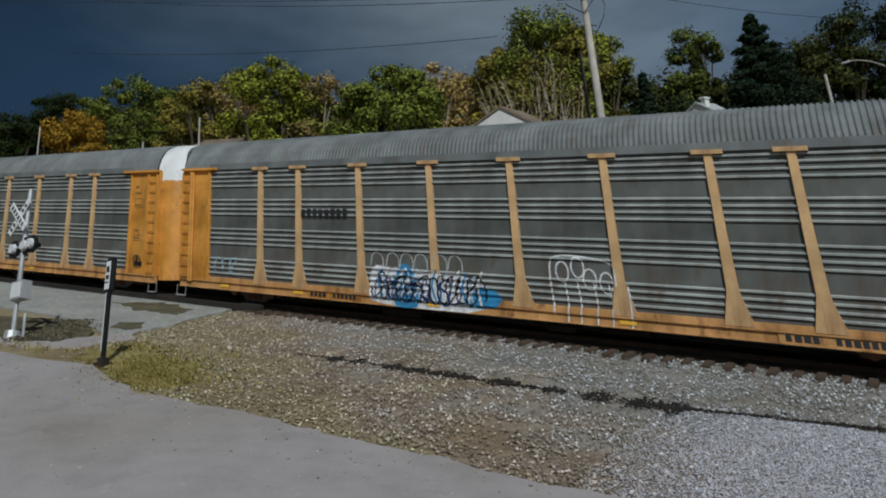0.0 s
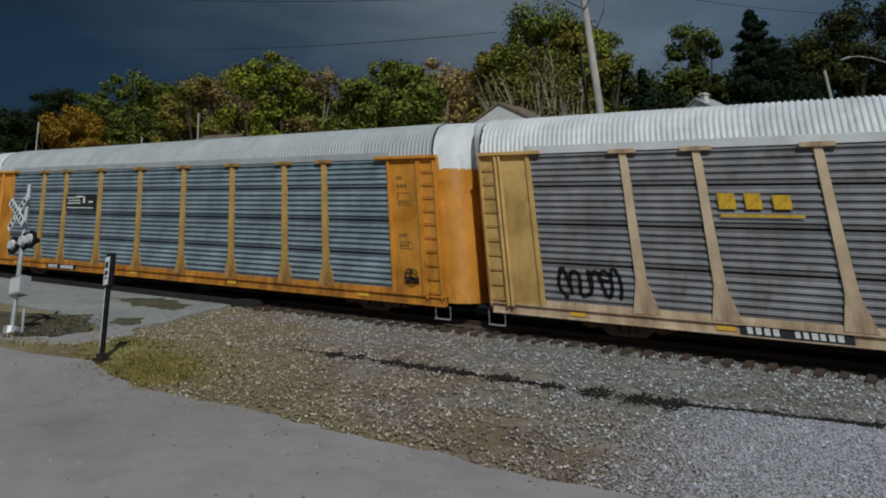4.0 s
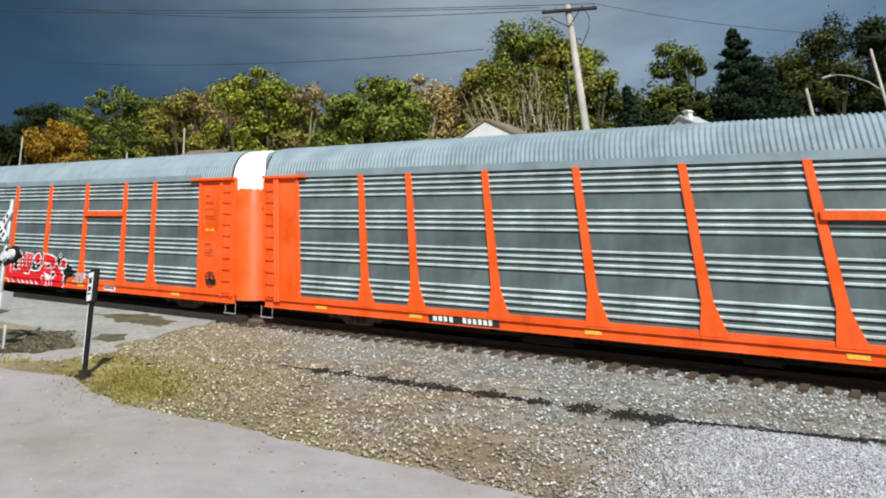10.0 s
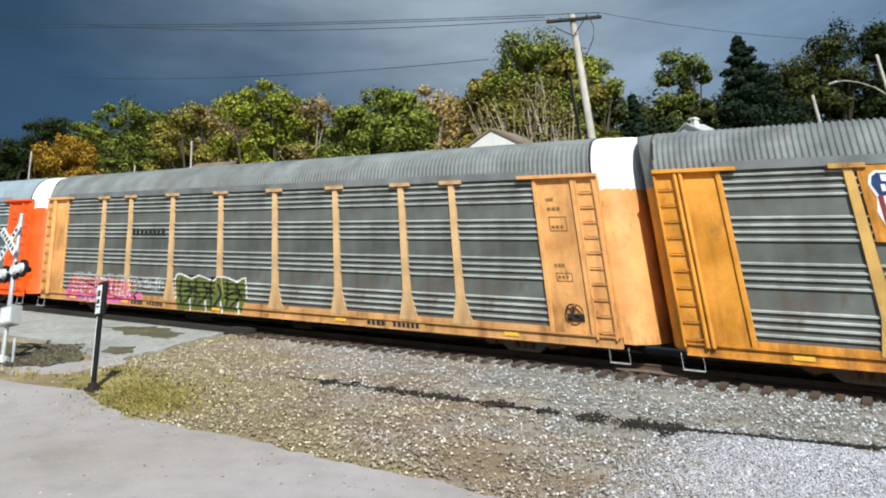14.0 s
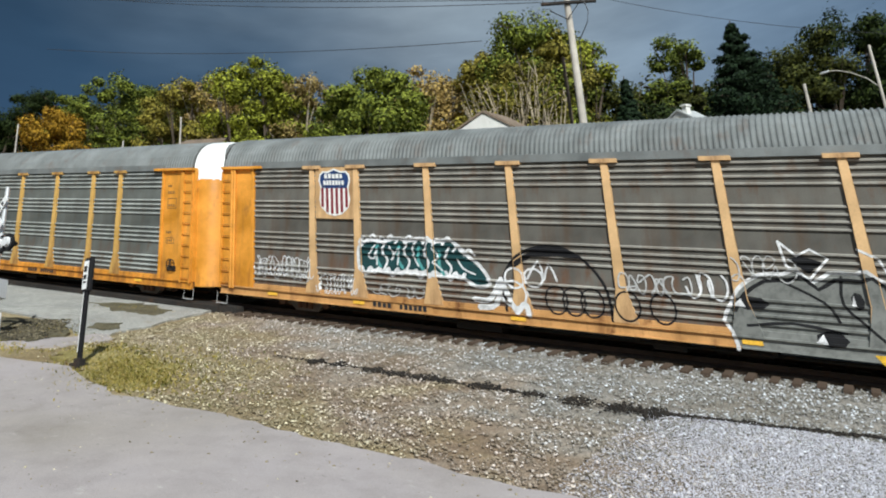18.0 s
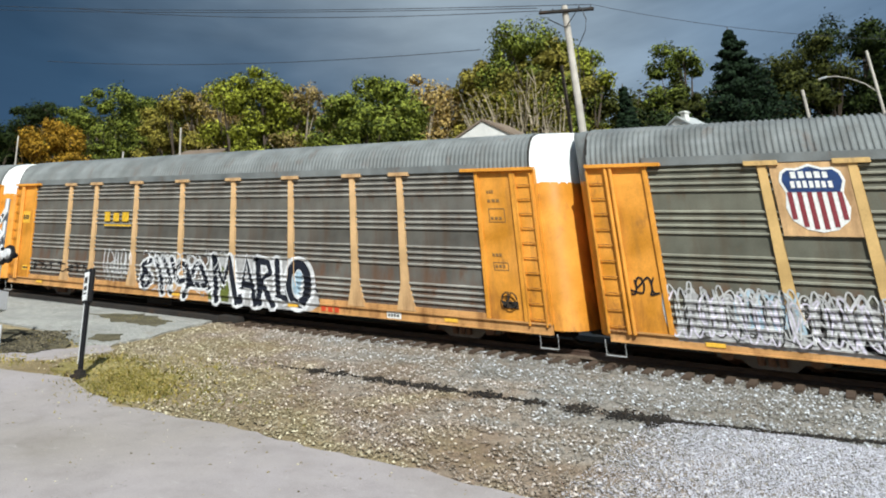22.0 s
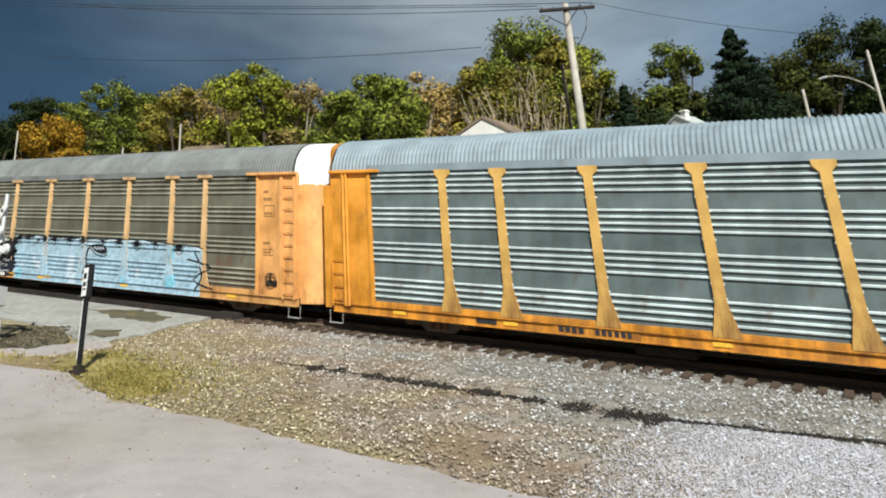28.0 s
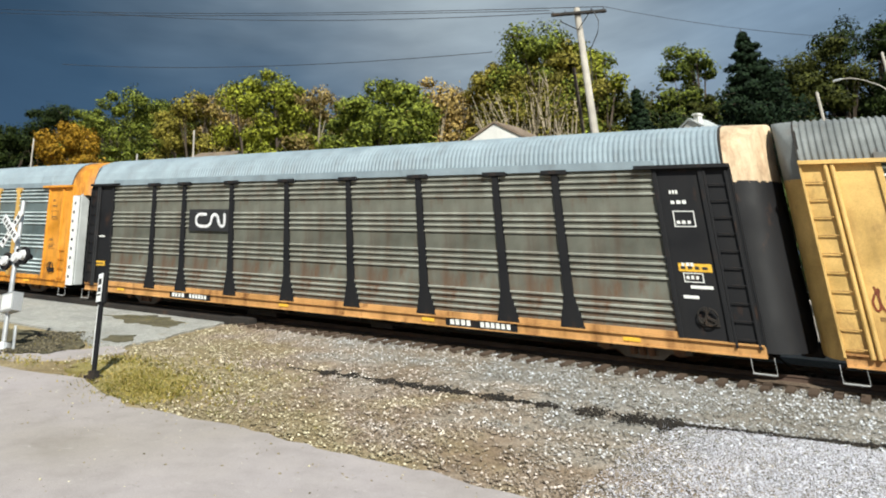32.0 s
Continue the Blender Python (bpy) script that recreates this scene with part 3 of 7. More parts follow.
def scatter(name, count, region, size, material, label, category, seed, flat=0.6, lift=0.0):
    """Loose stones on the slope, joined into one piece."""
    rng = np.random.default_rng(seed)
    base = np.array([(1, 0, 0), (-1, 0, 0), (0, 1, 0), (0, -1, 0), (0, 0, 1), (0.0, 0, -0.5)], float)
    tri = np.array([(0, 2, 4), (2, 1, 4), (1, 3, 4), (3, 0, 4), (2, 0, 5), (1, 2, 5), (3, 1, 5), (0, 3, 5)])
    xy = region(rng, count)
    k = len(xy)
    s = size[0] + (size[1] - size[0]) * rng.random(k) ** 3.2
    shape = base[None] * (s[:, None, None] * np.stack([rng.uniform(0.7, 1.3, k), rng.uniform(0.7, 1.3, k), rng.uniform(0.5, 1.0, k) * flat + 0.2], 1)[:, None, :])
    shape = shape + rng.normal(0, 0.16, shape.shape) * s[:, None, None]
    a = rng.uniform(0, 6.283, k)
    ca, sa = np.cos(a)[:, None], np.sin(a)[:, None]
    px, py = shape[:, :, 0] * ca - shape[:, :, 1] * sa, shape[:, :, 0] * sa + shape[:, :, 1] * ca
    gz = GX * xy[:, 0] + GY * xy[:, 1] + lift
    verts = np.stack([px + xy[:, :1], py + xy[:, 1:2], shape[:, :, 2] + gz[:, None] + GX * px + GY * py], 2).reshape(-1, 3)
    faces = (tri[None] + (np.arange(k) * 6)[:, None, None]).reshape(-1, 3)
    return tagged(put(name, raw_mesh(name, verts, faces), material), label, category, kind="stuff")


def gravel_region(rng, count):
    x = rng.uniform(-19.5, 3.0, count)
    y = rng.uniform(8.2, 18.35, count)
    edge = 9.25 + np.clip((-13.5 - x) * 0.55, 0, 3.5) * rng.random(count) ** 0.12
    keep = (y > edge + rng.normal(0, 0.12, count) - (rng.random(count) < 0.10) * rng.random(count) ** 2 * 1.6) & (x > -18.4 - np.clip(y - 14, 0, 5) * 0.3 + rng.normal(0, 0.15, count))
    bare = np.array([noise.noise((u * 0.75, v * 1.15, 4.0)) + 0.5 * noise.noise((u * 2.3, v * 3.0, 9.0)) for u, v in zip(x.tolist(), y.tolist())])
    keep &= rng.random(count) < np.clip(0.78 - 1.5 * bare, 0.22, 1.0)      # earth shows where the stone lies thin
    return np.stack([x, y], 1)[keep]


def verge_region(rng, count):
    a, b = rng.random(count), rng.normal(0, 0.30, count)
    return np.stack([-19.4 - 2.6 * a + b * 0.8, 10.9 + 2.3 * a + b], 1)


def pebble_region(rng, count):
    x = rng.uniform(-18.0, 2.0, count)
    return np.stack([x, 9.1 - rng.random(count) ** 1.6 * 3.6], 1)


def streak_y(x):
    return 13.75 + 0.03 * (x + 8) + np.clip(x + 4, 0, 9) * 0.16


def cinder_shade_region(rng, count):
    x = np.concatenate([rng.uniform(-12.8, -3.6, count), rng.uniform(-4.2, 3.0, count // 2)])
    lump = 1.5 * np.array([noise.noise((float(v) * 2.1, 0.3, 0.0)) + 0.5 * noise.noise((float(v) * 6.0, 1.7, 0.0)) for v in x])
    # Right of x -3.8 the thin even line is a cast shadow in dark stones.
    wide = np.where(x < -3.8, 0.045 + 0.13 * np.clip(lump + 0.2, 0, 1) + 0.09 * np.exp(-((x + 4.7) / 0.7) ** 2), 0.044)
    keep = (rng.random(len(x)) < np.clip(0.45 + 1.1 * lump, 0.08, 1)) | (x > -3.9)
    y = streak_y(x) + rng.normal(0, 1, len(x)) * wide + 0.05 * lump
    return np.stack([x, y], 1)[keep]


# Where the glare lies; its brightness is in the stone colour.
def glare_region(rng, count):
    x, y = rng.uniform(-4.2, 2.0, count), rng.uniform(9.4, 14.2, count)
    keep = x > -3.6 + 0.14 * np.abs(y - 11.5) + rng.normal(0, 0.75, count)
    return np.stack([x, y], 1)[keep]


def build_gravel():
    scatter("gravel", 190000, gravel_region, (0.006, 0.043), STONE, "mixed grey and tan crushed stone spread beside the track", "gravel", 1)
    scatter("cinders", 8500, cinder_shade_region, (0.012, 0.046), CINDER_SHADE, "dark line across the gravel, cinders at left, a cast shadow laid in dark stones at right", "cinders", 2, lift=0.012)
    scatter("rubble", 2600, verge_region, (0.015, 0.07), RUBBLE, "dark rubble and dead leaves on the verge", "rubble", 8, lift=0.045)
    scatter("pebbles", 520, pebble_region, (0.008, 0.030), STONE, "few loose pebbles lying on the concrete", "pebbles", 7, lift=0.032)
    scatter("pale_gravel", 85000, glare_region, (0.007, 0.018), GLARE_STONE, "fine gravel coloured pale bluish to stand for glare on the ground", "gravel", 3, lift=0.012)


def build_grass():
    rng = np.random.default_rng(5)
    verts, faces = [], []
    spots = [(-14.6, 10.7, 1.3, 0.9, 2600), (-13.5, 10.0, 0.9, 0.7, 1900), (-12.6, 10.4, 2.2, 1.2, 500), (-14.5, 12.3, 2.4, 1.2, 400), (-16.6, 11.6, 1.0, 0.7, 700), (-19.2, 10.4, 1.6, 0.35, 300), (-20.6, 12.2, 1.2, 0.8, 500), (-22.4, 16.6, 1.4, 0.5, 250)]
    for cx, cy, sx, sy, k in spots:
        for _ in range(k):
            x, y = cx + rng.normal() * sx * 0.55, cy + rng.normal() * sy * 0.55
            a, hgt, w = rng.uniform(0, 6.28), rng.uniform(0.03, 0.09), rng.uniform(0.012, 0.028)
            dx, dy = math.cos(a) * w, math.sin(a) * w
            lx, ly = rng.normal() * 0.05, rng.normal() * 0.05
            z = rise(x, y)
            b = len(verts)
            verts += [(x - dx, y - dy, z), (x + dx, y + dy, z), (x + lx, y + ly, z + hgt)]
            faces.append((b, b + 1, b + 2))
    tagged(put("grass", raw_mesh("grass", verts, faces), GRASS), "patchy yellow-green grass at the edge of the gravel", "grass", kind="stuff")


# ---- the track ----


def build_track():
    track = thing("railway_track", on_ground(0, RAIL_NEAR), "rusty steel rails on dark creosoted wooden ties", "track", kind="structure")
    off = Vector(track.location)
    prof = [(-0.07, 0.0), (0.07, 0.0), (0.07, 0.02), (0.015, 0.04), (0.015, 0.12), (0.036, 0.135), (0.036, 0.17), (-0.036, 0.17), (-0.036, 0.135), (-0.015, 0.12), (-0.015, 0.04), (-0.07, 0.02)]
    for y in (RAIL_NEAR, RAIL_FAR):
        bm = bmesh.new()
        a = [bm.verts.new(on_ground(-375, y + p, RAIL_H - 0.17 + q) - off) for p, q in prof]
        b = [bm.verts.new(on_ground(375, y + p, RAIL_H - 0.17 + q) - off) for p, q in prof]
        for i in range(len(prof)):
            j = (i + 1) % len(prof)
            bm.faces.new((a[i], a[j], b[j], b[i]))
        part("rail", bm, RAIL_STEEL, track, "rusty steel rail")
    rnd = random.Random(4)
    shapes = []
    for k in range(5):
        bm = bmesh.new()
        box(bm, -0.085, 0.085, -0.96 + rnd.uniform(-0.16, 0.14), 2.05, -0.12, 0.068, 0.012)
        shapes.append(mesh_of(bm, "tie", True))
    x = -19.0
    while x < 9:
        put("tie", shapes[rnd.randrange(5)], TIE, track, "", on_ground(x, RAIL_NEAR + rnd.uniform(-0.04, 0.04), rnd.uniform(-0.015, 0.01)) - off)
        x += 0.46 + rnd.uniform(-0.03, 0.03)
    # planks where the road crosses
    bm = bmesh.new()
    for y0, y1 in ((-0.85, -0.12), (0.12, 1.32), (1.58, 2.3)):
        box(bm, -48, -19.6, y0, y1, -0.1, 0.19, 0.01)
    part("crossing_panel", bm, DARK_IRON, track, "dark rubber crossing panel", True)
    bm = bmesh.new()
    for k in range(14):
        box(bm, -19.7 + rnd.uniform(0, 1.0), -19.2 + rnd.uniform(0, 0.5), -0.9 + rnd.uniform(0, 0.3), -0.5, 0, 0.12 + rnd.uniform(0, 0.14), 0.02)
    part("end_ramp", bm, DARK_IRON, track, "broken dark end of the crossing", True)


# ---- the train ----
SIDE_LOW, SIDE_TOP, SILL_LOW, WIDTH = 0.98, 5.33, 0.68, 3.05
EDGE_L, DOOR_L, DOOR_R, EDGE_R = -12.60, -11.05, 11.03, 12.85      # from the car's middle
BAYS = [2.6, 1.8, 2.6, 2.7, 2.7, 2.7, 2.6, 1.8, 2.58]
FOOT, FOOT_H = 0.33, 0.85                                        # a post spreads into a gusset at its foot
POSTS = [DOOR_L + sum(BAYS[:k]) for k in range(1, 9)]
store = {}


def stored(key, make):
    if key not in store:
        store[key] = make()
    return store[key]


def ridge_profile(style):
    """The pressed ridges of a side sheet: heights and depths, and which faces are coloured pale as if sunlit, which
    dark.
    """
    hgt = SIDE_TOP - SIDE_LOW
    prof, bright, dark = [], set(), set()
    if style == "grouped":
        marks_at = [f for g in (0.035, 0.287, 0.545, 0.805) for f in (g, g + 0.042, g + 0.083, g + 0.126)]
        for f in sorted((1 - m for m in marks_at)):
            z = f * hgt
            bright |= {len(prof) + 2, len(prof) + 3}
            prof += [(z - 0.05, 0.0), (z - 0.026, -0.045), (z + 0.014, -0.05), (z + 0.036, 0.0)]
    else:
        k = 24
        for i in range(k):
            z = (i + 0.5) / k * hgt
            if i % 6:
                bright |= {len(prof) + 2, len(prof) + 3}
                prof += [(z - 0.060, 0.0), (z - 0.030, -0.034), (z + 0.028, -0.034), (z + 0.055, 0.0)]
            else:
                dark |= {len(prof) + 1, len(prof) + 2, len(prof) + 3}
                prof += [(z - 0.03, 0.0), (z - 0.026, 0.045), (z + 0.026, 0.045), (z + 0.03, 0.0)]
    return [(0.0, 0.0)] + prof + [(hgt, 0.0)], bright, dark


def ridged_panel(w, style):
    """A bay's steel sheet with its pressed ridges, 4.35 m high."""
    hgt = SIDE_TOP - SIDE_LOW
    prof, bright, dark = ridge_profile(style)
    verts, faces = [], []
    for z, y in prof:
        verts += [(0, y, z), (w, y, z + GX * w)]
    verts = [(x, y, z + GY * y) for x, y, z in verts]
    for i in range(len(prof) - 1):
        a = 2 * i
        faces.append((a, a + 1, a + 3, a + 2))
    n = len(verts)
    verts += [(0, 0.05, 0), (w, 0.05, GX * w), (w, 0.05, hgt + GX * w), (0, 0.05, hgt)]
    faces.append((n + 3, n + 2, n + 1, n))
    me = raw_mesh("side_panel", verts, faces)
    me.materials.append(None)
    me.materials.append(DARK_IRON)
    # Flat and upper ridge faces take the paler coat, a painted highlight.
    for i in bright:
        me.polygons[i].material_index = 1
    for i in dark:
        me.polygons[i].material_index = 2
    return me


def roof_profile():
    return [(0.0, 0.0), (0.03, 0.25), (0.12, 0.55), (0.28, 0.82), (0.5, 1.02), (0.8, 1.14), (1.15, 1.21), (1.52, 1.23), (1.9, 1.21), (2.25, 1.14), (2.55, 1.02), (2.77, 0.82), (2.93, 0.55), (3.02, 0.25), (3.05, 0.0)]


def roof_sheet(x0, x1, pitch, proud):
    prof = roof_profile()
    steps = max(2, int((x1 - x0) / pitch * 4)) if pitch else 2
    verts, faces = [], []
    for i in range(steps + 1):
        x = x0 + (x1 - x0) * i / steps
        up = (0.0, proud, proud, 0.0)[i % 4] if pitch else 0.0
        for y, z in prof:
            k = 0.35 + 0.65 * min(1, z / 1.2)
            yy, zz = y + (y - 1.52) / 1.52 * up * (1 - 0.6 * k), z + up * k
            verts.append((x, yy, zz + GX * x + GY * yy))
    m = len(prof)
    for i in range(steps):
        for j in range(m - 1):
            a = i * m + j
            faces.append((a, a + m, a + m + 1, a + 1))
    # closed ends
    faces.append(tuple(range(m)))
    faces.append(tuple(range(steps * m, steps * m + m))[::-1])
    return raw_mesh("roof", verts, faces, False)


def end_reach(y, sgn=1):
    """How far the rounded end stands out at the distance y from the near side; the leading end is flatter."""
    f = min(1.0, abs(y - 1.525) / 1.42)
    return (0.90 if sgn > 0 else 0.52) * (1 - f ** 2.6) ** (1 / 2.0)


def hood_sheet(x0, edge, sgn):
    """The smooth white end of the roof, rounded like the end doors under it."""
    prof = [(y, z) for y, z in roof_profile()]
    verts, faces = [], []
    rows = []
    for f in (0.0, 0.35, 0.7, 1.0):
        row = []
        for y, z in prof:
            yy = 1.525 + (y - 1.525) * (1.008 - 0.06 * f)
            x = x0 + (edge + sgn * end_reach(yy, sgn) - x0) * f
            row.append((x, yy, z * (1.015 - 0.03 * f * f)))
        rows.append(row)
    last = rows[-1]
    rows.append([(x, y, min(z, -0.0) - 0.42) for x, y, z in last])
    m = len(prof)
    for row in rows:
        verts += [(x, y, z + GX * x + GY * y) for x, y, z in row]
    for i in range(len(rows) - 1):
        for j in range(m - 1):
            a = i * m + j
            q = (a, a + m, a + m + 1, a + 1)
            faces.append(q if sgn > 0 else q[::-1])
    return raw_mesh("end_hood", verts, faces, True)


def cap_mesh():
    """The thin flat cap over a post, under the eave."""
    bm = bmesh.new()
    box(bm, -0.36, 0.36, -0.13, 0.0, -0.10, 0.02, 0.008)
    return mesh_of(bm, "post_cap", True)


def post_mesh(straight):
    hgt = SIDE_TOP - SIDE_LOW
    bm = bmesh.new()
    top = [(0.10, hgt), (-0.10, hgt)] if straight else [(0.10, hgt - 0.30), (0.26, hgt - 0.16), (0.26, hgt), (-0.26, hgt), (-0.26, hgt - 0.16), (-0.10, hgt - 0.30)]
    prism(bm, [(-FOOT, 0.0), (FOOT, 0.0), (0.115, FOOT_H)] + top + [(-0.115, FOOT_H)], -0.085, 0.02)
    ed = [e for e in bm.edges if abs(e.verts[0].co.y + 0.085) < 1e-4 and abs(e.verts[1].co.y + 0.085) < 1e-4]
    bmesh.ops.bevel(bm, geom=ed, offset=0.02, segments=2, affect="EDGES")
    return mesh_of(bm, "post", True)


def plate_mesh(x0, x1):
    bm = bmesh.new()
    box(bm, x0, x1, -0.045, 0.05, SIDE_LOW - 0.02, SIDE_TOP, 0.006)
    return mesh_of(bm, "end_plate", True)


def rib_mesh():
    bm = bmesh.new()
    box(bm, -0.055, 0.055, -0.10, -0.04, SIDE_LOW, SIDE_TOP - 0.05, 0.012)
    return mesh_of(bm, "rib", True)


def pipe_mesh():
    bm = bmesh.new()
    tube(bm, (0, -0.10, SIDE_LOW - 0.08), (0, -0.10, SIDE_TOP - 0.06), 0.05, 0.05, 10)
    return mesh_of(bm, "pipe", True)


def ladder_rails(top):
    bm = bmesh.new()
    for x in (-0.24, 0.24):
        box(bm, x - 0.025, x + 0.025, -0.11, -0.04, SIDE_LOW - 0.1, top, 0.006)
    return mesh_of(bm, "ladder", True)


def wheel_mesh():
    """A steel wheel with its flange and hub, turned from one profile."""
    prof = [(0.0, -0.075), (0.10, -0.075), (0.13, -0.03), (0.33, -0.02), (0.36, -0.06), (0.425, -0.06), (0.435, 0.03), (0.465, 0.045), (0.46, 0.075), (0.36, 0.07), (0.33, 0.03), (0.13, 0.035), (0.10, 0.07), (0.0, 0.07)]
    bm = bmesh.new()
    seg = 26
    rings = [[bm.verts.new((r * math.cos(a), y, r * math.sin(a))) for a in (6.2832 * k / seg for k in range(seg))] for r, y in prof[1:-1]]
    for a, b in zip(rings, rings[1:]):
        for k in range(seg):
            bm.faces.new((a[k], a[(k + 1) % seg], b[(k + 1) % seg], b[k]))
    bm.faces.new(rings[0][::-1])
    bm.faces.new(rings[-1])
    return mesh_of(bm, "wheel")


def axle_mesh():
    bm = bmesh.new()
    tube(bm, (0, -1.02, 0), (0, 1.02, 0), 0.085, 0.085, 12)
    return mesh_of(bm, "wheelset")


def side_frame_mesh(y):
    bm = bmesh.new()
    out = [(-1.15, 0.36), (-1.15, 0.60), (-0.65, 0.66), (-0.4, 0.82), (0.4, 0.82), (0.65, 0.66), (1.15, 0.60), (1.15, 0.36), (0.65, 0.36), (0.45, 0.18), (-0.45, 0.18), (-0.65, 0.36)]
    prism(bm, out, y, y + 0.16)
    return mesh_of(bm, "side_frame", True)


def spring_mesh():
    bm = bmesh.new()
    tube(bm, (0, 0, 0.28), (0, 0, 0.62), 0.08, 0.08, 10)
    return mesh_of(bm, "spring", True)


def bearing_mesh():
    bm = bmesh.new()
    tube(bm, (0, -0.1, 0), (0, 0.1, 0), 0.14, 0.12, 12)
    return mesh_of(bm, "bearing", True)


def truck_mesh():
    bm = bmesh.new()
    box(bm, -0.3, 0.3, 0.45, 2.6, 0.5, 0.8, 0.02)
    return mesh_of(bm, "truck", True)


def step_mesh():
    """A thin bent stirrup under the car's corner."""
    bm = bmesh.new()
    cable(bm, [(-0.24, -0.06, 0.72), (-0.24, -0.07, 0.34), (0.24, -0.07, 0.34), (0.24, -0.06, 0.72)], 0.011, 6)
    box(bm, -0.24, 0.24, -0.13, -0.05, 0.325, 0.345)
    return mesh_of(bm, "stirrup_step", True)


def end_wall_mesh(sgn):
    """The rounded end door, drawn from side to side."""
    verts, faces = [], []
    n = 18
    for i in range(n + 1):
        y = 0.105 + 2.84 * (0.5 - 0.5 * math.cos(math.pi * i / n))
        x = sgn * end_reach(y, sgn)
        for h in (SILL_LOW + 0.1, 4.95):
            verts.append((x, y, h + GX * x + GY * y))
    for i in range(n):
        a = 2 * i
        q = (a, a + 2, a + 3, a + 1)
        faces.append(q if sgn > 0 else q[::-1])
    return raw_mesh("end_door", verts, faces, True)


def slot_mesh(w):
    """A short dark slot that follows the rounded end."""
    verts, faces = [], []
    for i in range(6):
        y = 0.22 + w * i / 5
        x = end_reach(y) + 0.006
        for h in (0.0, 0.13):
            verts.append((x, y - 0.004, h + GX * x + GY * y))
    for i in range(5):
        faces.append((2 * i, 2 * i + 2, 2 * i + 3, 2 * i + 1))
    return raw_mesh("door_slot", verts, faces)


def square_end(car, sgn, ex, body, material):
    """A flat end of folded door leaves, set back behind a narrow white corner strip."""
    def corner():
        bm = bmesh.new()
        box(bm, min(0, sgn * 0.34), max(0, sgn * 0.34), -0.02, 0.10, SILL_LOW + 0.1, SIDE_TOP - 0.45, 0.01)
        return mesh_of(bm, "corner_strip", True)
    strip = put("corner_strip", stored(("corner", sgn), corner), WHITE if sgn > 0 else body, car, "narrow white corner strip" if sgn > 0 else "", car_at(ex + sgn * 0.02, 0, 0))
    rnd = random.Random(5)
    for k in range(9 if sgn > 0 else 0):
        put("mark", slab(0.12, 0.12, 0.006), MARK_BLACK, strip, "", car_at(0.06 + 0.1 * rnd.random(), -0.022, 1.1 + k * 0.42))
    for k in range(6):
        def leaf():
            bm = bmesh.new()
            box(bm, min(0, sgn * 0.10), max(0, sgn * 0.10), 0.03, 0.41, SILL_LOW + 0.1, 4.95, 0.03)
            return mesh_of(bm, "door_leaf", True)
        put("door_leaf", stored(("leaf", sgn), leaf), material, car, "", car_at(ex + sgn * (0.30 + 0.05 * (k % 2)), 0.11 + 0.47 * k, 0))


def strip_mesh(sgn):
    """The return of the side into the rounded end."""
    bm = bmesh.new()
    box(bm, min(0, sgn * 0.02), max(0, sgn * 0.02), -0.06, 0.2, SIDE_LOW - 0.02, SIDE_TOP)
    return mesh_of(bm, "end_plate", True)


def coupler_mesh(sign):
    bm = bmesh.new()
    box(bm, min(0, sign * 0.65), max(0, sign * 0.65), 1.4, 1.65, 0.62, 0.86, 0.03)
    box(bm, min(sign * 0.5, sign * 0.78), max(sign * 0.5, sign * 0.78), 1.32, 1.78, 0.58, 0.92, 0.06)
    return mesh_of(bm, "coupler", True)


def hose_mesh(sign):
    bm = bmesh.new()
    cable(bm, [(sign * 0.125 * k, 1.1, 0.7 - 0.38 * math.sin(math.pi * k / 6 * 0.7)) for k in range(7)], 0.03, 6)
    return mesh_of(bm, "brake_hose", True)


def underframe_mesh():
    bm = bmesh.new()
    box(bm, EDGE_L, EDGE_R, 0.05, 3.0, 0.80, 0.96)
    box(bm, EDGE_L, EDGE_R, 1.25, 1.8, 0.45, 0.82)
    for x in (-4.5, -1.5, 1.5, 4.5):
        box(bm, x - 0.06, x + 0.06, 0.1, 2.95, 0.55, 0.82)
    box(bm, -3.6, -2.2, 0.35, 0.9, 0.32, 0.78, 0.03)
    box(bm, 1.8, 2.6, 0.3, 0.8, 0.36, 0.78, 0.03)
    tube(bm, (3.2, 0.7, 0.55), (4.4, 0.7, 0.55), 0.19, 0.19, 14)
    tube(bm, (-8, 0.25, 0.52), (8, 0.25, 0.52), 0.03, 0.03, 6)
    return mesh_of(bm, "underframe", True)


def sill_mesh():
    prof = [(-0.10, SIDE_LOW), (-0.10, SIDE_LOW - 0.04), (-0.045, SIDE_LOW - 0.045), (-0.045, SILL_LOW + 0.035), (-0.09, SILL_LOW + 0.03), (-0.09, SILL_LOW), (0.06, SILL_LOW), (0.06, SIDE_LOW)]
    bm = bmesh.new()
    a = [bm.verts.new((EDGE_L, y, z)) for y, z in prof]
    b = [bm.verts.new((EDGE_R, y, z)) for y, z in prof]
    for i in range(len(prof)):
        j = (i + 1) % len(prof)
        bm.faces.new((a[i], b[i], b[j], a[j]))
    bm.faces.new(a)
    bm.faces.new(b[::-1])
    return mesh_of(bm, "side_sill", True)


def slab(w, h, d=0.012):
    """A thin lettering or reflector plate."""
    def make():
        bm = bmesh.new()
        box(bm, 0, w, -d, 0, 0, h)
        return mesh_of(bm, "plate", True)
    return stored(("slab", w, h, d), make)


def car_at(x, y, h):
    return Vector((x, y, GX * x + GY * y + h))


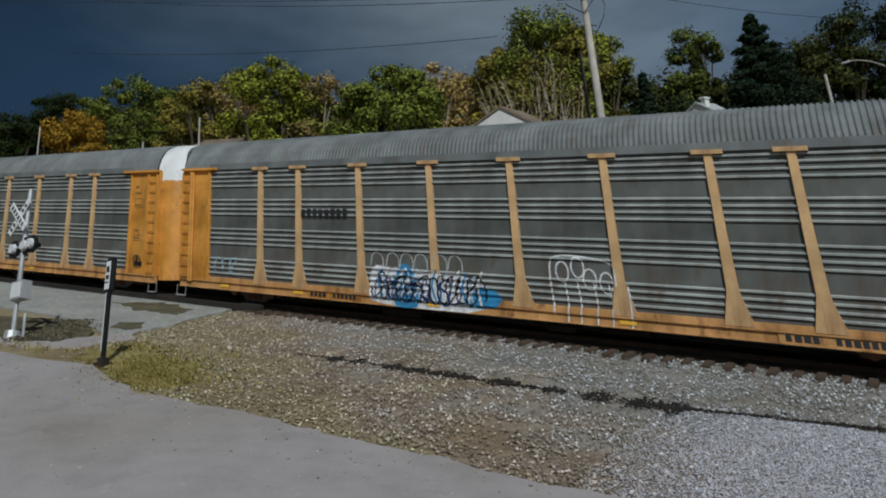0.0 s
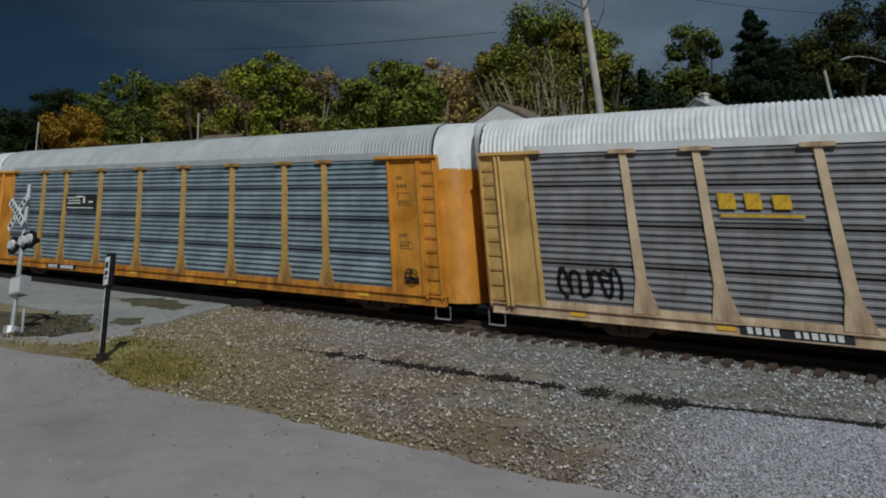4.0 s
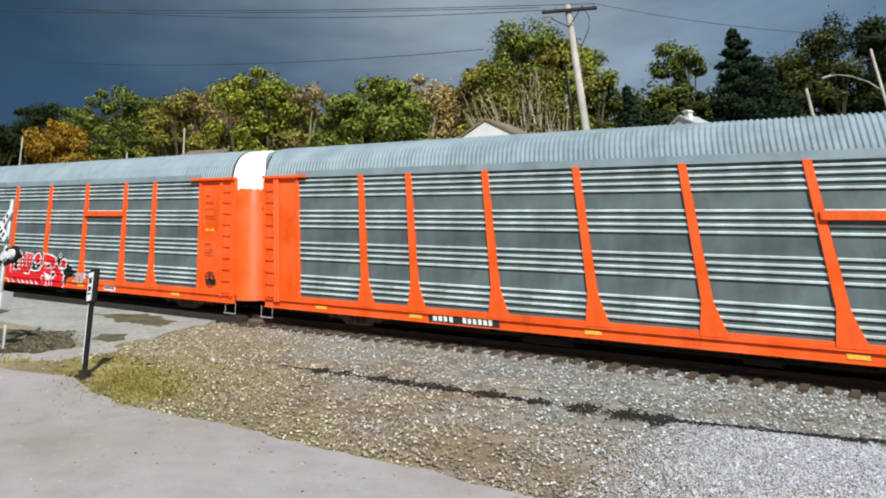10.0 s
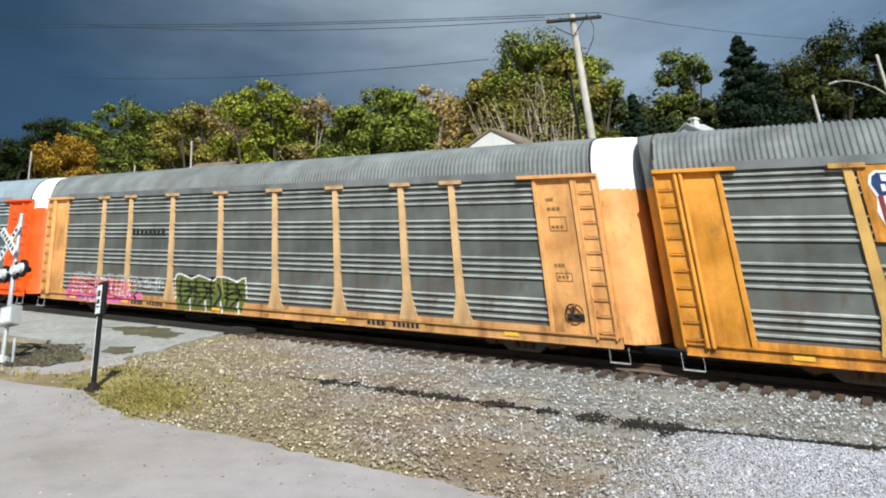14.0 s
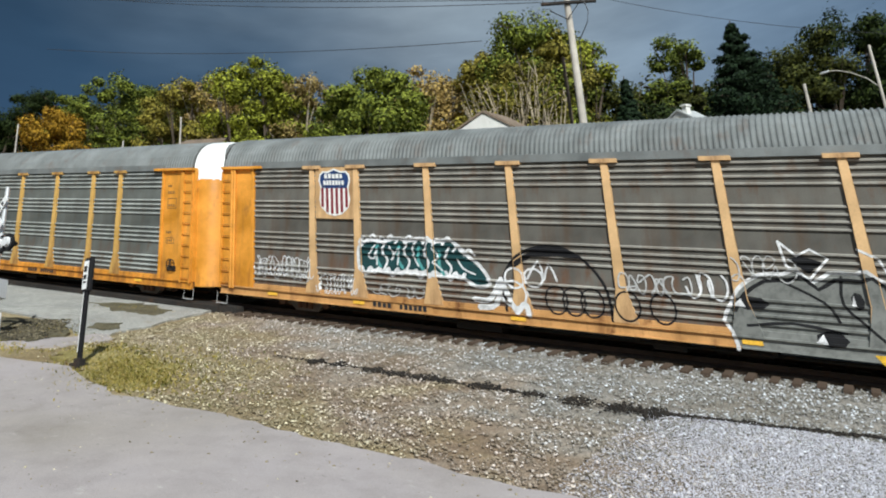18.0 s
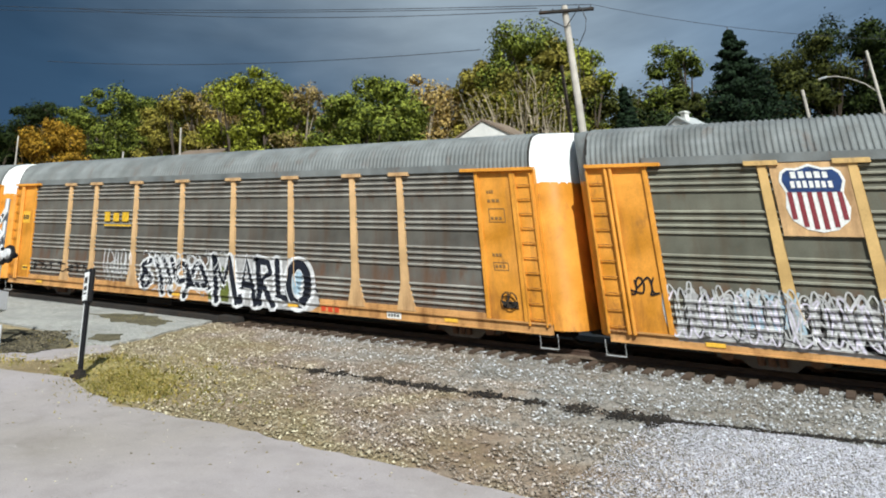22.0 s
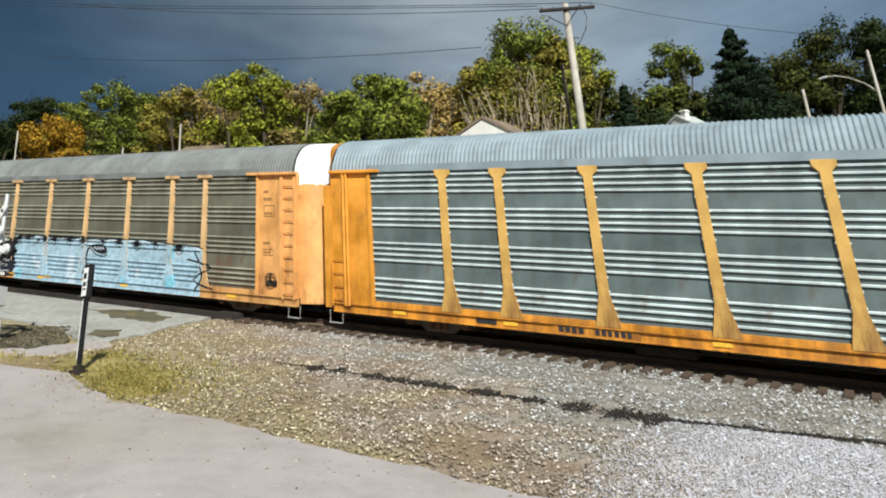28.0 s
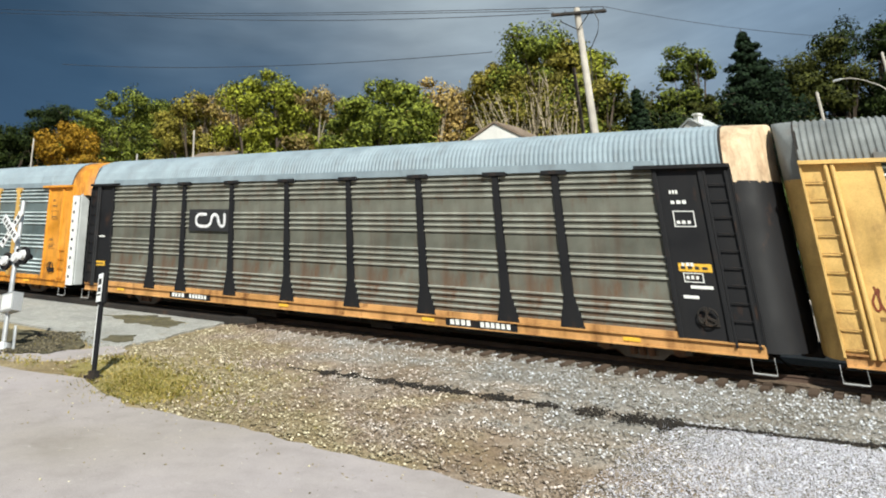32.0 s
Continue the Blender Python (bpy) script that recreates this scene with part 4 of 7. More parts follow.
def marks(car, name, x, h, w, hh, n, material, y=-0.112, label=""):
    """A row of plain bars in place of lettering, each a part of its own."""
    rnd = random.Random(int(x * 100) + n)
    each = w / (n * 1.35)
    for k in range(n):
        wide, tall = round(each * rnd.uniform(0.8, 1.0), 3), round(hh * rnd.uniform(0.85, 1.0), 3)

        def bar():
            bm = bmesh.new()
            box(bm, 0, wide, -0.01, 0, 0, tall)
            return mesh_of(bm, name, True)
        put(name, stored(("bar", name, wide, tall), bar), material, car, label, car_at(x + k * each * 1.35, y, h))


def shield(car, x, h, board):
    """A plain shield: a dark blue head over red and white stripes, on a painted board."""
    g = 1.3
    bm = bmesh.new()
    box(bm, -0.79, 0.79, -0.012, 0, -0.42, SIDE_TOP - h - 0.05)
    part("logo_board", bm, board, car, "painted logo board", True, at=car_at(x, -0.058, h))
    out = [(0, 0.0), (0.22, 0.05), (0.42, 0.22), (0.48, 0.45), (0.43, 0.72), (0.5, 0.95), (0.46, 1.12), (0.36, 1.2), (0.2, 1.19), (0, 1.27)]
    ring = [(u * g, v * g) for u, v in out + [(-u, v) for u, v in reversed(out[1:-1])]]
    bm = bmesh.new()
    prism(bm, ring, -0.010, 0)
    sh = part("shield", bm, MARK_WHITE, car, "plain white shield with stripes", True, at=car_at(x, -0.072, h - 0.33))
    for k in range(6):
        xx = -0.375 + k * 0.15
        low = 0.06 + 0.9 * max(0.0, abs(xx) - 0.18)
        bm = bmesh.new()
        box(bm, (xx - 0.038) * g, (xx + 0.038) * g, -0.006, 0, low * g, 0.74 * g)
        part("stripe", bm, STRIPE, sh, "", True, at=car_at(0, -0.011, 0.0))
    top = [(0.385, 0.74), (0.455, 0.95), (0.42, 1.09), (0.34, 1.155), (0.2, 1.145), (0, 1.22)]
    ring = [(u * g, v * g) for u, v in top + [(-u, v) for u, v in reversed(top[:-1])]]
    bm = bmesh.new()
    prism(bm, ring, -0.006, 0)
    part("shield_head", bm, PAINT["navy"], sh, "dark blue head of the shield", True, at=car_at(0, -0.011, 0.0))
    for zz, ww, k in ((1.0, 0.6, 5), (0.82, 0.66, 7)):
        marks(sh, "lettering", -ww * g / 2, zz * g, ww * g, 0.13 * g, k, MARK_WHITE, -0.018)


GLYPHS = {
    "8": [(0.45, 0.05), (0.55, 0.5), (0.45, 1)],
    "N": [(0, 0), (0.05, 0.6), (0.12, 1), (0.5, 0.5), (0.85, 0), (0.92, 0.5), (1, 1)],
    "M": [(0, 0), (0.03, 0.5), (0.08, 1), (0.28, 0.7), (0.5, 0.35), (0.72, 0.7), (0.92, 1), (0.97, 0.5), (1, 0)],
    "A": [(0, 0), (0.15, 0.6), (0.5, 1), (0.8, 0.6), (1, 0)],
    "E": [(1, 0.92), (0.4, 1), (0.05, 0.9), (0.1, 0.6), (0.6, 0.52), (0.1, 0.46), (0, 0.12), (0.4, 0), (1, 0.08)],
}


def flowing(pts, k=4):
    """A smooth line through the points."""
    out = []
    for i in range(len(pts) - 1):
        p = [Vector(pts[min(max(q, 0), len(pts) - 1)]) for q in (i - 1, i, i + 1, i + 2)]
        for j in range(k):
            t = j / k
            v = 0.5 * (2 * p[1] + (p[2] - p[0]) * t + (2 * p[0] - 5 * p[1] + 4 * p[2] - p[3]) * t * t + (3 * p[1] - p[0] - 3 * p[2] + p[3]) * t ** 3)
            out.append((v.x, v.y))
    return out + [tuple(pts[-1])]


def ribbon(bm, pts, w, off=0.0, k=4):
    """One brush line with round ends through points in x and z; each stretch lies a little over the one before."""
    pts = flowing(pts, k)
    n = len(pts)
    left, right = [], []
    for i in range(n):
        ax, az = pts[max(0, i - 1)]
        bx, bz = pts[min(n - 1, i + 1)]
        d = Vector((bx - ax, bz - az))
        d = d.normalized() if d.length > 1e-6 else Vector((1, 0))
        y = off - 0.00004 * i
        left.append(bm.verts.new((pts[i][0] - d.y * w / 2, y, pts[i][1] + d.x * w / 2)))
        right.append(bm.verts.new((pts[i][0] + d.y * w / 2, y, pts[i][1] - d.x * w / 2)))
        if i in (0, n - 1):
            s = -1 if i == 0 else 1
            tip = [bm.verts.new((pts[i][0] + (d.x * math.cos(a) * s - d.y * math.sin(a)) * w / 2, y, pts[i][1] + (d.y * math.cos(a) * s + d.x * math.sin(a)) * w / 2)) for a in (0.9, 0.0, -0.9)]
            ring = [left[-1]] + tip + [right[-1]]
            bm.faces.new(ring if i else ring[::-1])
    for i in range(n - 1):
        bm.faces.new((left[i], right[i], right[i + 1], left[i + 1]))
    return bm


def half_width(z):
    """Half the width of a post at the height z over its foot."""
    return FOOT - (FOOT - 0.115) * min(1.0, max(0.0, z) / FOOT_H)


def side_depth(x, z, prof):
    """How far the car's side stands out at a place on it."""
    if z < SILL_LOW + 0.033:
        return -0.09
    if z < SIDE_LOW - 0.043:
        return -0.045
    if z < SIDE_LOW + 0.002:
        return -0.10
    if x < DOOR_L or x > DOOR_R:
        return -0.045
    low = -0.055 if z < SIDE_LOW + 0.143 else 0.0
    if min(abs(x - p) for p in POSTS) < half_width(z - SIDE_LOW) + 0.004:
        return -0.085
    return min(low, float(np.interp(z - SIDE_LOW, [q[0] for q in prof], [q[1] for q in prof])))


def drape(bm, style):
    """Lays flat paint on the car's side, over sill, ridges and posts."""
    prof = ridge_profile(style)[0]
    bmesh.ops.triangulate(bm, faces=bm.faces[:])
    zs = [v.co.z for v in bm.verts]
    xs = [v.co.x for v in bm.verts]
    z0, z1, x0, x1 = min(zs), max(zs), min(xs), max(xs)
    cuts = [((0, 0, z), (0, 0, 1)) for z in [SILL_LOW + 0.03, SILL_LOW + 0.036, SIDE_LOW - 0.046, SIDE_LOW - 0.04, SIDE_LOW, SIDE_LOW + 0.004, SIDE_LOW + 0.14, SIDE_LOW + 0.147] + [SIDE_LOW + q[0] for q in prof[1:-1]] if z0 < z < z1]
    for p in POSTS:
        for s in (-1, 1):
            for g in (0.0, 0.008):
                if x0 < p + s * 0.12 < x1:
                    cuts.append(((p + s * (0.115 + g), 0, 0), (1, 0, 0)))
                    if z0 < SIDE_LOW + FOOT_H:
                        cuts.append(((p + s * (FOOT + g), 0, SIDE_LOW), (FOOT_H, 0, s * (FOOT - 0.115))))
    for d in (DOOR_L, DOOR_R):
        if x0 < d < x1:
            cuts += [((d, 0, 0), (1, 0, 0)), ((d + 0.005, 0, 0), (1, 0, 0))]
    for co, no in cuts:
        bmesh.ops.bisect_plane(bm, geom=bm.verts[:] + bm.edges[:] + bm.faces[:], dist=0.0004, plane_co=co, plane_no=no)
    for v in bm.verts:
        v.co.y += side_depth(v.co.x, v.co.z, prof)
    bmesh.ops.recalc_face_normals(bm, faces=bm.faces[:])
    return bm


def flat(outline, off):
    bm = bmesh.new()
    bm.faces.new([bm.verts.new((x, off, z)) for x, z in outline])
    return bm


def cloud_outline(rnd, x0, x1, h0, h1, bumps, amount):
    """A ragged patch of paint: level foot, bumpy head."""
    out = [(x0 + rnd.uniform(-0.1, 0.1), h0), (x1 + rnd.uniform(-0.1, 0.1), h0)]
    n = bumps * 6
    for i in range(n + 1):
        f = i / n
        x = x1 + (x0 - x1) * f
        edge = min(1.0, 5 * min(f, 1 - f) + 0.55)
        out.append((x + rnd.uniform(-0.02, 0.02), h0 + (h1 - h0) * edge * (1 - amount * (1 - abs(math.sin(math.pi * bumps * f))) - rnd.uniform(0, 0.06))))
    return out


def coat(name, bm, colour, parent, label=""):
    return part(name, drape(bm, style_now[0]), PAINT[colour], parent, label, True)


style_now = ["grouped"]


def graffiti(car, x0, x1, h0, h1, fill, edge, word, seed, back="", bold=0.36, halo=0.13, label="", amount=0.2):
    """Sprayed lettering: a patch of paint, fat letters with an edge, and highlights."""
    rnd = random.Random(seed)
    n = len(word)
    w, h = (x1 - x0) / n, h1 - h0
    piece = None
    if back != "none":
        piece = coat("graffiti", flat(cloud_outline(rnd, x0 - 0.12, x1 + 0.12, h0, h1 + 0.08, n, amount), -0.003), back or edge, car, label)
    for k, ch in enumerate(word):
        lean, sx, sz = rnd.uniform(-0.08, 0.12), w * rnd.uniform(0.76, 0.9), h * rnd.uniform(0.72, 0.82)
        ox, oz = x0 + w * k + w * 0.1 + rnd.uniform(-0.04, 0.04) * w, h0 + h * rnd.uniform(0.08, 0.14)
        pts = [(ox + sx * (gx + lean * (gz - 0.5)), oz + sz * gz) for gx, gz in GLYPHS[ch]]
        t = min(w, h) * bold
        e = coat("letter_edge", ribbon(bmesh.new(), pts, t + halo, -0.005 - 0.004 * k), edge, piece or car, "" if piece else label)
        piece = piece or e
        coat("letter", ribbon(bmesh.new(), pts, t, -0.0075 - 0.004 * k), fill, piece)
    return piece


def scrawl(car, x0, x1, h0, h1, colour, n, seed, w=0.06, label=""):
    """A thin sprayed tag: one long line of loops and slashes."""
    rnd = random.Random(seed)
    pts = []
    step = (x1 - x0) / n
    for k in range(n):
        cx, cz = x0 + step * (k + 0.5), (h0 + h1) / 2
        r, h = step * rnd.uniform(0.4, 0.75), (h1 - h0) / 2
        a0, turn = rnd.uniform(0, 6), rnd.choice((-1, 1))
        pts += [(cx + r * math.cos(a0 + turn * 0.8 * i) + 0.04 * i * step, cz + h * rnd.uniform(0.7, 1.0) * math.sin(a0 + turn * 0.8 * i)) for i in range(rnd.choice((5, 6, 7)))]
    return coat("graffiti_tag", ribbon(bmesh.new(), pts, w, -0.012 - 0.0012 * (seed % 9), 3), colour, car, label)


def stroke(car, pts, colour, w, level=0.02, label=""):
    """One sprayed line through given points."""
    return coat("graffiti_line", ribbon(bmesh.new(), pts, w, -level, 5), colour, car, label)


def patch(car, x0, x1, h0, h1, colour, bumps, seed, amount=0.15, label=""):
    rnd = random.Random(seed)
    return coat("paint_patch", flat(cloud_outline(rnd, x0, x1, h0, h1, bumps, amount), -0.0025 - 0.0004 * (seed % 5)), colour, car, label)


def autorack(spec):
    """A covered car carrier: ridged steel sides between posts, arched ribbed roof, ladders, sill, trucks."""
    car = thing("autorack_car", (0, 0, 0), spec["label"], "railway car", "cars of the passing train")
    body, side, roof = spec["body"], spec["side"], spec["roof"]
    hood, sill = spec.get("hood", WHITE), spec.get("sill", body)
    put("roof", stored("roof", lambda: roof_sheet(EDGE_L - 0.02, EDGE_R - 0.1, 0.14, 0.042)), roof, car, at=(0, 0, SIDE_TOP))
    put("end_hood", stored("hood_r", lambda: hood_sheet(EDGE_R - 0.1, EDGE_R, 1)), hood, car, "", (0, 0, SIDE_TOP))
    put("end_hood", stored("hood_l", lambda: hood_sheet(EDGE_L - 0.02, EDGE_L, -1)), spec.get("hood_l", roof), car, "", (0, 0, SIDE_TOP))
    x = DOOR_L
    for k, w in enumerate(BAYS):
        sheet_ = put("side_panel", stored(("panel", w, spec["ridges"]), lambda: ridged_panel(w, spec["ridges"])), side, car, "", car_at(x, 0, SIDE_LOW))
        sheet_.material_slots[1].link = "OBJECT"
        sheet_.material_slots[1].material = LIT_RIDGES[side.name]
        x += w
    for p in POSTS:
        cap = spec.get("cap", "flat")
        post = put("post", stored(("post", cap), lambda: post_mesh(cap != "flared")), spec.get("posts", body), car, "", car_at(p, 0, SIDE_LOW))
        if cap == "flat":
            put("post_cap", stored("post_cap", cap_mesh), spec.get("posts", body), post, "", (0, 0, SIDE_TOP - SIDE_LOW))
    put("end_plate", stored("plate_l", lambda: plate_mesh(EDGE_L, DOOR_L)), body, car)
    put("end_plate", stored("plate_r", lambda: plate_mesh(DOOR_R, EDGE_R)), body, car)
    for x in (DOOR_L - 0.06, DOOR_R + 0.07, EDGE_R - 0.66):
        put("rib", stored("rib", rib_mesh), body, car, "", car_at(x, 0, 0))
    for x in (EDGE_L + 0.50, EDGE_L + 0.63):
        put("pipe", stored("pipe", pipe_mesh), body, car, "", car_at(x, 0, 0))

    def rail():
        bm = bmesh.new()
        box(bm, DOOR_L - 0.1, DOOR_R + 0.1, -0.06, 0.05, SIDE_TOP - 0.03, SIDE_TOP + 0.21, 0.008)
        return mesh_of(bm, "top_rail", True)
    put("top_rail", stored("top_rail", rail), roof, car)

    def cap(x0, x1):
        bm = bmesh.new()
        box(bm, x0, x1, -0.17, 0.05, SIDE_TOP - 0.04, SIDE_TOP + 0.06, 0.01)
        return mesh_of(bm, "door_cap", True)
    put("door_cap", stored("cap_r", lambda: cap(DOOR_R - 0.4, EDGE_R + 0.02)), body, car)
    put("door_cap", stored("cap_l", lambda: cap(EDGE_L - 0.02, DOOR_L + 0.35)), body, car)
    short = spec.get("square", False)
    for hh, ww in spec.get("slots", ()):
        put("door_slot", stored(("slot", ww), lambda: slot_mesh(ww)), MARK_BLACK, car, "dark slot in the end door", car_at(EDGE_R, 0, hh))
    for lx in (EDGE_R - 0.33, EDGE_L + 0.24):
        lad = put("ladder", stored(("ladder", short), lambda: ladder_rails(SIDE_LOW + 1.35 if short else SIDE_TOP - 0.12)), body, car, "", car_at(lx, 0, 0))

        def rung():
            bm = bmesh.new()
            tube(bm, (-0.24, -0.095, 0), (0.24, -0.095, 0), 0.014, 0.014, 6)
            return mesh_of(bm, "rung", True)
        for k in range(4 if short else 10):
            put("rung", stored("rung", rung), body, lad, "", (0, 0, SIDE_LOW + 0.1 + k * 0.42))
    if short:
        for sgn, ex in ((1, EDGE_R), (-1, EDGE_L)):
            square_end(car, sgn, ex, body, spec["end"])
    else:
        put("end_door", stored("end_r", lambda: end_wall_mesh(1)), spec.get("end", body), car, "", car_at(EDGE_R, 0, 0))
        put("end_door", stored("end_l", lambda: end_wall_mesh(-1)), spec.get("end", body), car, "", car_at(EDGE_L, 0, 0))

    def seam():
        bm = bmesh.new()
        prof = roof_profile()
        a = [bm.verts.new((0, 1.525 + (y - 1.525) * 1.02, z * 1.02 + 0.01)) for y, z in prof]
        b = [bm.verts.new((0.07, 1.525 + (y - 1.525) * 1.02, z * 1.02 + 0.01)) for y, z in prof]
        for i in range(len(prof) - 1):
            bm.faces.new((a[i], b[i], b[i + 1], a[i + 1]))
        return mesh_of(bm, "roof_seam", True)
    put("roof_seam", stored("seam", seam), DARK_IRON, car, "dark seam at the roof's end", car_at(EDGE_R - 0.16, 0, SIDE_TOP))
    put("roof_seam", stored("seam", seam), DARK_IRON, car, "", car_at(EDGE_L - 0.02, 0, SIDE_TOP))
    put("end_plate", stored("strip_r", lambda: strip_mesh(1)), body, car, "", car_at(EDGE_R, 0, 0))
    put("end_plate", stored("strip_l", lambda: strip_mesh(-1)), body, car, "", car_at(EDGE_L, 0, 0))

    def far_side():
        bm = bmesh.new()
        box(bm, EDGE_L, EDGE_R, WIDTH - 0.06, WIDTH, SILL_LOW, SIDE_TOP + 0.02)
        return mesh_of(bm, "far_side", True)
    put("far_side", stored("far", far_side), side, car)
    put("side_sill", stored("sill", sill_mesh), sill, car)

    def low_rail():
        bm = bmesh.new()
        box(bm, DOOR_L, DOOR_R, -0.055, 0.02, SIDE_LOW + 0.004, SIDE_LOW + 0.14, 0.004)
        return mesh_of(bm, "bottom_rail", True)
    put("bottom_rail", stored("bottom_rail", low_rail), sill, car)
    put("underframe", stored("under", underframe_mesh), DARK_IRON, car)
    for tx in (-9.15, 10.0):
        truck = put("truck", stored("truck", truck_mesh), DARK_IRON, car, "", car_at(tx, 0, 0.12))
        for fy in (0.42, 2.45):
            put("side_frame", stored(("frame", fy), lambda: side_frame_mesh(fy)), TRUCK_GREY, truck)
        for sx in (-0.22, 0.0, 0.22):
            put("spring", stored("spring", spring_mesh), RUST, truck, "", car_at(sx, 0.36, 0))
        for wx in (-0.9, 0.9):
            put("bearing", stored("bearing", bearing_mesh), RUST, truck, "", car_at(wx, 0.36, 0.47))
            w = put("wheelset", stored("axle", axle_mesh), RUST, car, "steel wheelset", car_at(tx + wx, 1.5, RAIL_H + 0.435))
            for wy in (RAIL_NEAR - TRACK_Y - 1.5, RAIL_FAR - TRACK_Y - 1.5):
                o = put("wheel", stored("wheel", wheel_mesh), RUST, w, "", (0, wy, 0))
                if wy > 0:
                    o.rotation_euler = (0, 0, math.pi)
            wheels.append(w)
    for sgn, ex in ((1, EDGE_R), (-1, EDGE_L)):
        put("coupler", stored(("coupler", sgn), lambda: coupler_mesh(sgn)), DARK_IRON, car, "", car_at(ex, 0, 0))
        put("brake_hose", stored(("hose", sgn), lambda: hose_mesh(sgn)), DARK_IRON, car, "", car_at(ex - sgn * 0.1, 0, 0))
        put("stirrup_step", stored("step", step_mesh), STEP_GREY, car, "", car_at(ex - sgn * 0.10, 0, 0))
    for rx in (-10.4, -6.9, -1.7, 3.9, 9.7):
        put("reflector", slab(0.42, 0.10), REFLECT, car, "yellow reflector", car_at(rx, -0.052, SILL_LOW + 0.1))
    # data panels on the end plate
    ink = spec.get("ink", FADED)
    for hh, ww in ((4.62, 0.22), (4.35, 0.4), (2.75, 0.3)):
        marks(car, "letter_bar", DOOR_R + 0.35, hh, ww, 0.10, 3, ink, -0.047)
    for hh, ww, tall in ((3.75, 0.5, 0.42), (2.35, 0.45, 0.24)):
        fr = bmesh.new()
        for q in ((0, ww, 0, 0.025), (0, ww, tall - 0.025, tall), (0, 0.025, 0.025, tall - 0.025), (ww - 0.025, ww, 0.025, tall - 0.025)):
            box(fr, q[0], q[1], -0.006, 0, q[2], q[3])
        bmesh.ops.remove_doubles(fr, verts=fr.verts, dist=0.001)
        panel = part("data_frame", fr, ink, car, "thin painted data frame", True, at=car_at(DOOR_R + 0.35, -0.047, hh))
        marks(panel, "letter_bar", 0.06, 0.08, ww - 0.12, 0.09, 3, ink, -0.001)

    def brake():
        bm = bmesh.new()
        box(bm, -0.22, 0.22, -0.03, 0, -0.14, 0.05, 0.01)
        r = bmesh.ops.create_circle(bm, segments=18, radius=0.22)
        bmesh.ops.transform(bm, matrix=pose(0, -0.08, 0.1, 90, 0, 0), verts=r["verts"])
        ring = [v.co.copy() for v in r["verts"]]
        bmesh.ops.delete(bm, geom=r["verts"], context="VERTS")
        cable(bm, ring + [ring[0]], 0.02, 6)
        for k in range(3):
            tube(bm, (0, -0.08, 0.1), ring[k * 6], 0.014, 0.014, 5)
        return mesh_of(bm, "hand_brake", True)
    put("hand_brake", stored("brake", brake), DARK_IRON, car, "dark hand brake wheel", car_at(DOOR_R + 0.75, -0.05, 1.45))
    style_now[0] = spec["ridges"]
    for f in spec.get("extra", ()):
        f(car)
    return car


wheels = []


def reporting(x, ink=MARK_WHITE, board=MARK_BLACK):
    def make(car):
        put("mark_board", slab(2.2, 0.26), board, car, "", car_at(x, -0.056, SILL_LOW + 0.03))
        marks(car, "letter_bar", x + 0.15, SILL_LOW + 0.08, 0.7, 0.16, 4, ink, -0.07)
        marks(car, "letter_bar", x + 1.1, SILL_LOW + 0.08, 0.95, 0.16, 6, ink, -0.07)
    return make


def name_bars(x, h, w, hh, n, material, board=None, line=False):
    def make(car):
        if board:
            put("name_board", slab(w * 1.3, hh * 2.0), board, car, "", car_at(x - 0.15 * w, -0.058, h - hh * 0.5))
        marks(car, "name_bar", x, h, w, hh, n, material, -0.072)
        if line:
            put("underline", slab(w, 0.07), material, car, "", car_at(x, -0.072, h - 0.2))
    return make


def worm(x, h):
    """A dark board with one bent white bar."""
    def make(car):
        b = put("name_board", slab(2.34, 0.86), MARK_BLACK, car, "black board with a bent white bar", car_at(x, -0.058, h))
        bm = bmesh.new()
        ribbon(bm, [(0.42 + 1.5 * u, 0.2 + 0.46 * v) for u, v in ((0.34, 1.0), (0.12, 1.0), (0.0, 0.75), (0.0, 0.25), (0.12, 0.0), (0.40, 0.0), (0.52, 0.3), (0.56, 0.8), (0.66, 1.0), (0.76, 0.8), (0.82, 0.2), (0.92, 0.0), (1.0, 0.2), (1.0, 1.0))], 0.12)
        for v in bm.verts:
            v.co.y -= 0.016
        part("white_bar", bm, PAINT["white"], b, "", True)
    return make


def art(*a, **k):
    return lambda car: graffiti(car, *a, **k)


def tag(*a, **k):
    return lambda car: scrawl(car, *a, **k)


def logo(*a):
    return lambda car: shield(car, *a)


def beam(x, h, w, material):
    """A loose coloured batten across one bay."""
    def make(car):
        bm = bmesh.new()
        box(bm, 0, w, -0.10, 0, 0, 0.22, 0.01)
        part("patch_plate", bm, material, car, "coloured patch plate across one bay", True, at=car_at(x, -0.06, h))
    return make


def line(*a, **k):
    return lambda car: stroke(car, *a, **k)


def label_box(x, h, w, hh, material):
    """A small painted panel of unreadable data."""
    def make(car):
        b = put("data_panel", slab(w, hh, 0.006), material, car, "", car_at(x, -0.047, h))
        if hh > 0.15:
            marks(b, "lettering", 0.05, hh * 0.3, w - 0.1, hh * 0.4, 4, MARK_BLACK, -0.0065)
    return make


def clips(car):
    """Bright bolted clips along both edges of each post."""
    def make():
        bm = bmesh.new()
        box(bm, -0.018, 0.018, -0.075, -0.03, 0, 0.045)
        return mesh_of(bm, "clip", True)
    for post in [o for o in car.children if o.name.startswith("post")]:
        for k in range(10):
            for x in (-0.135, 0.135):
                put("clip", stored("clip", make), MARK_WHITE, post, "", car_at(x, 0, 0.55 + k * 0.36))


def blot(*a, **k):
    return lambda car: patch(car, *a, **k)


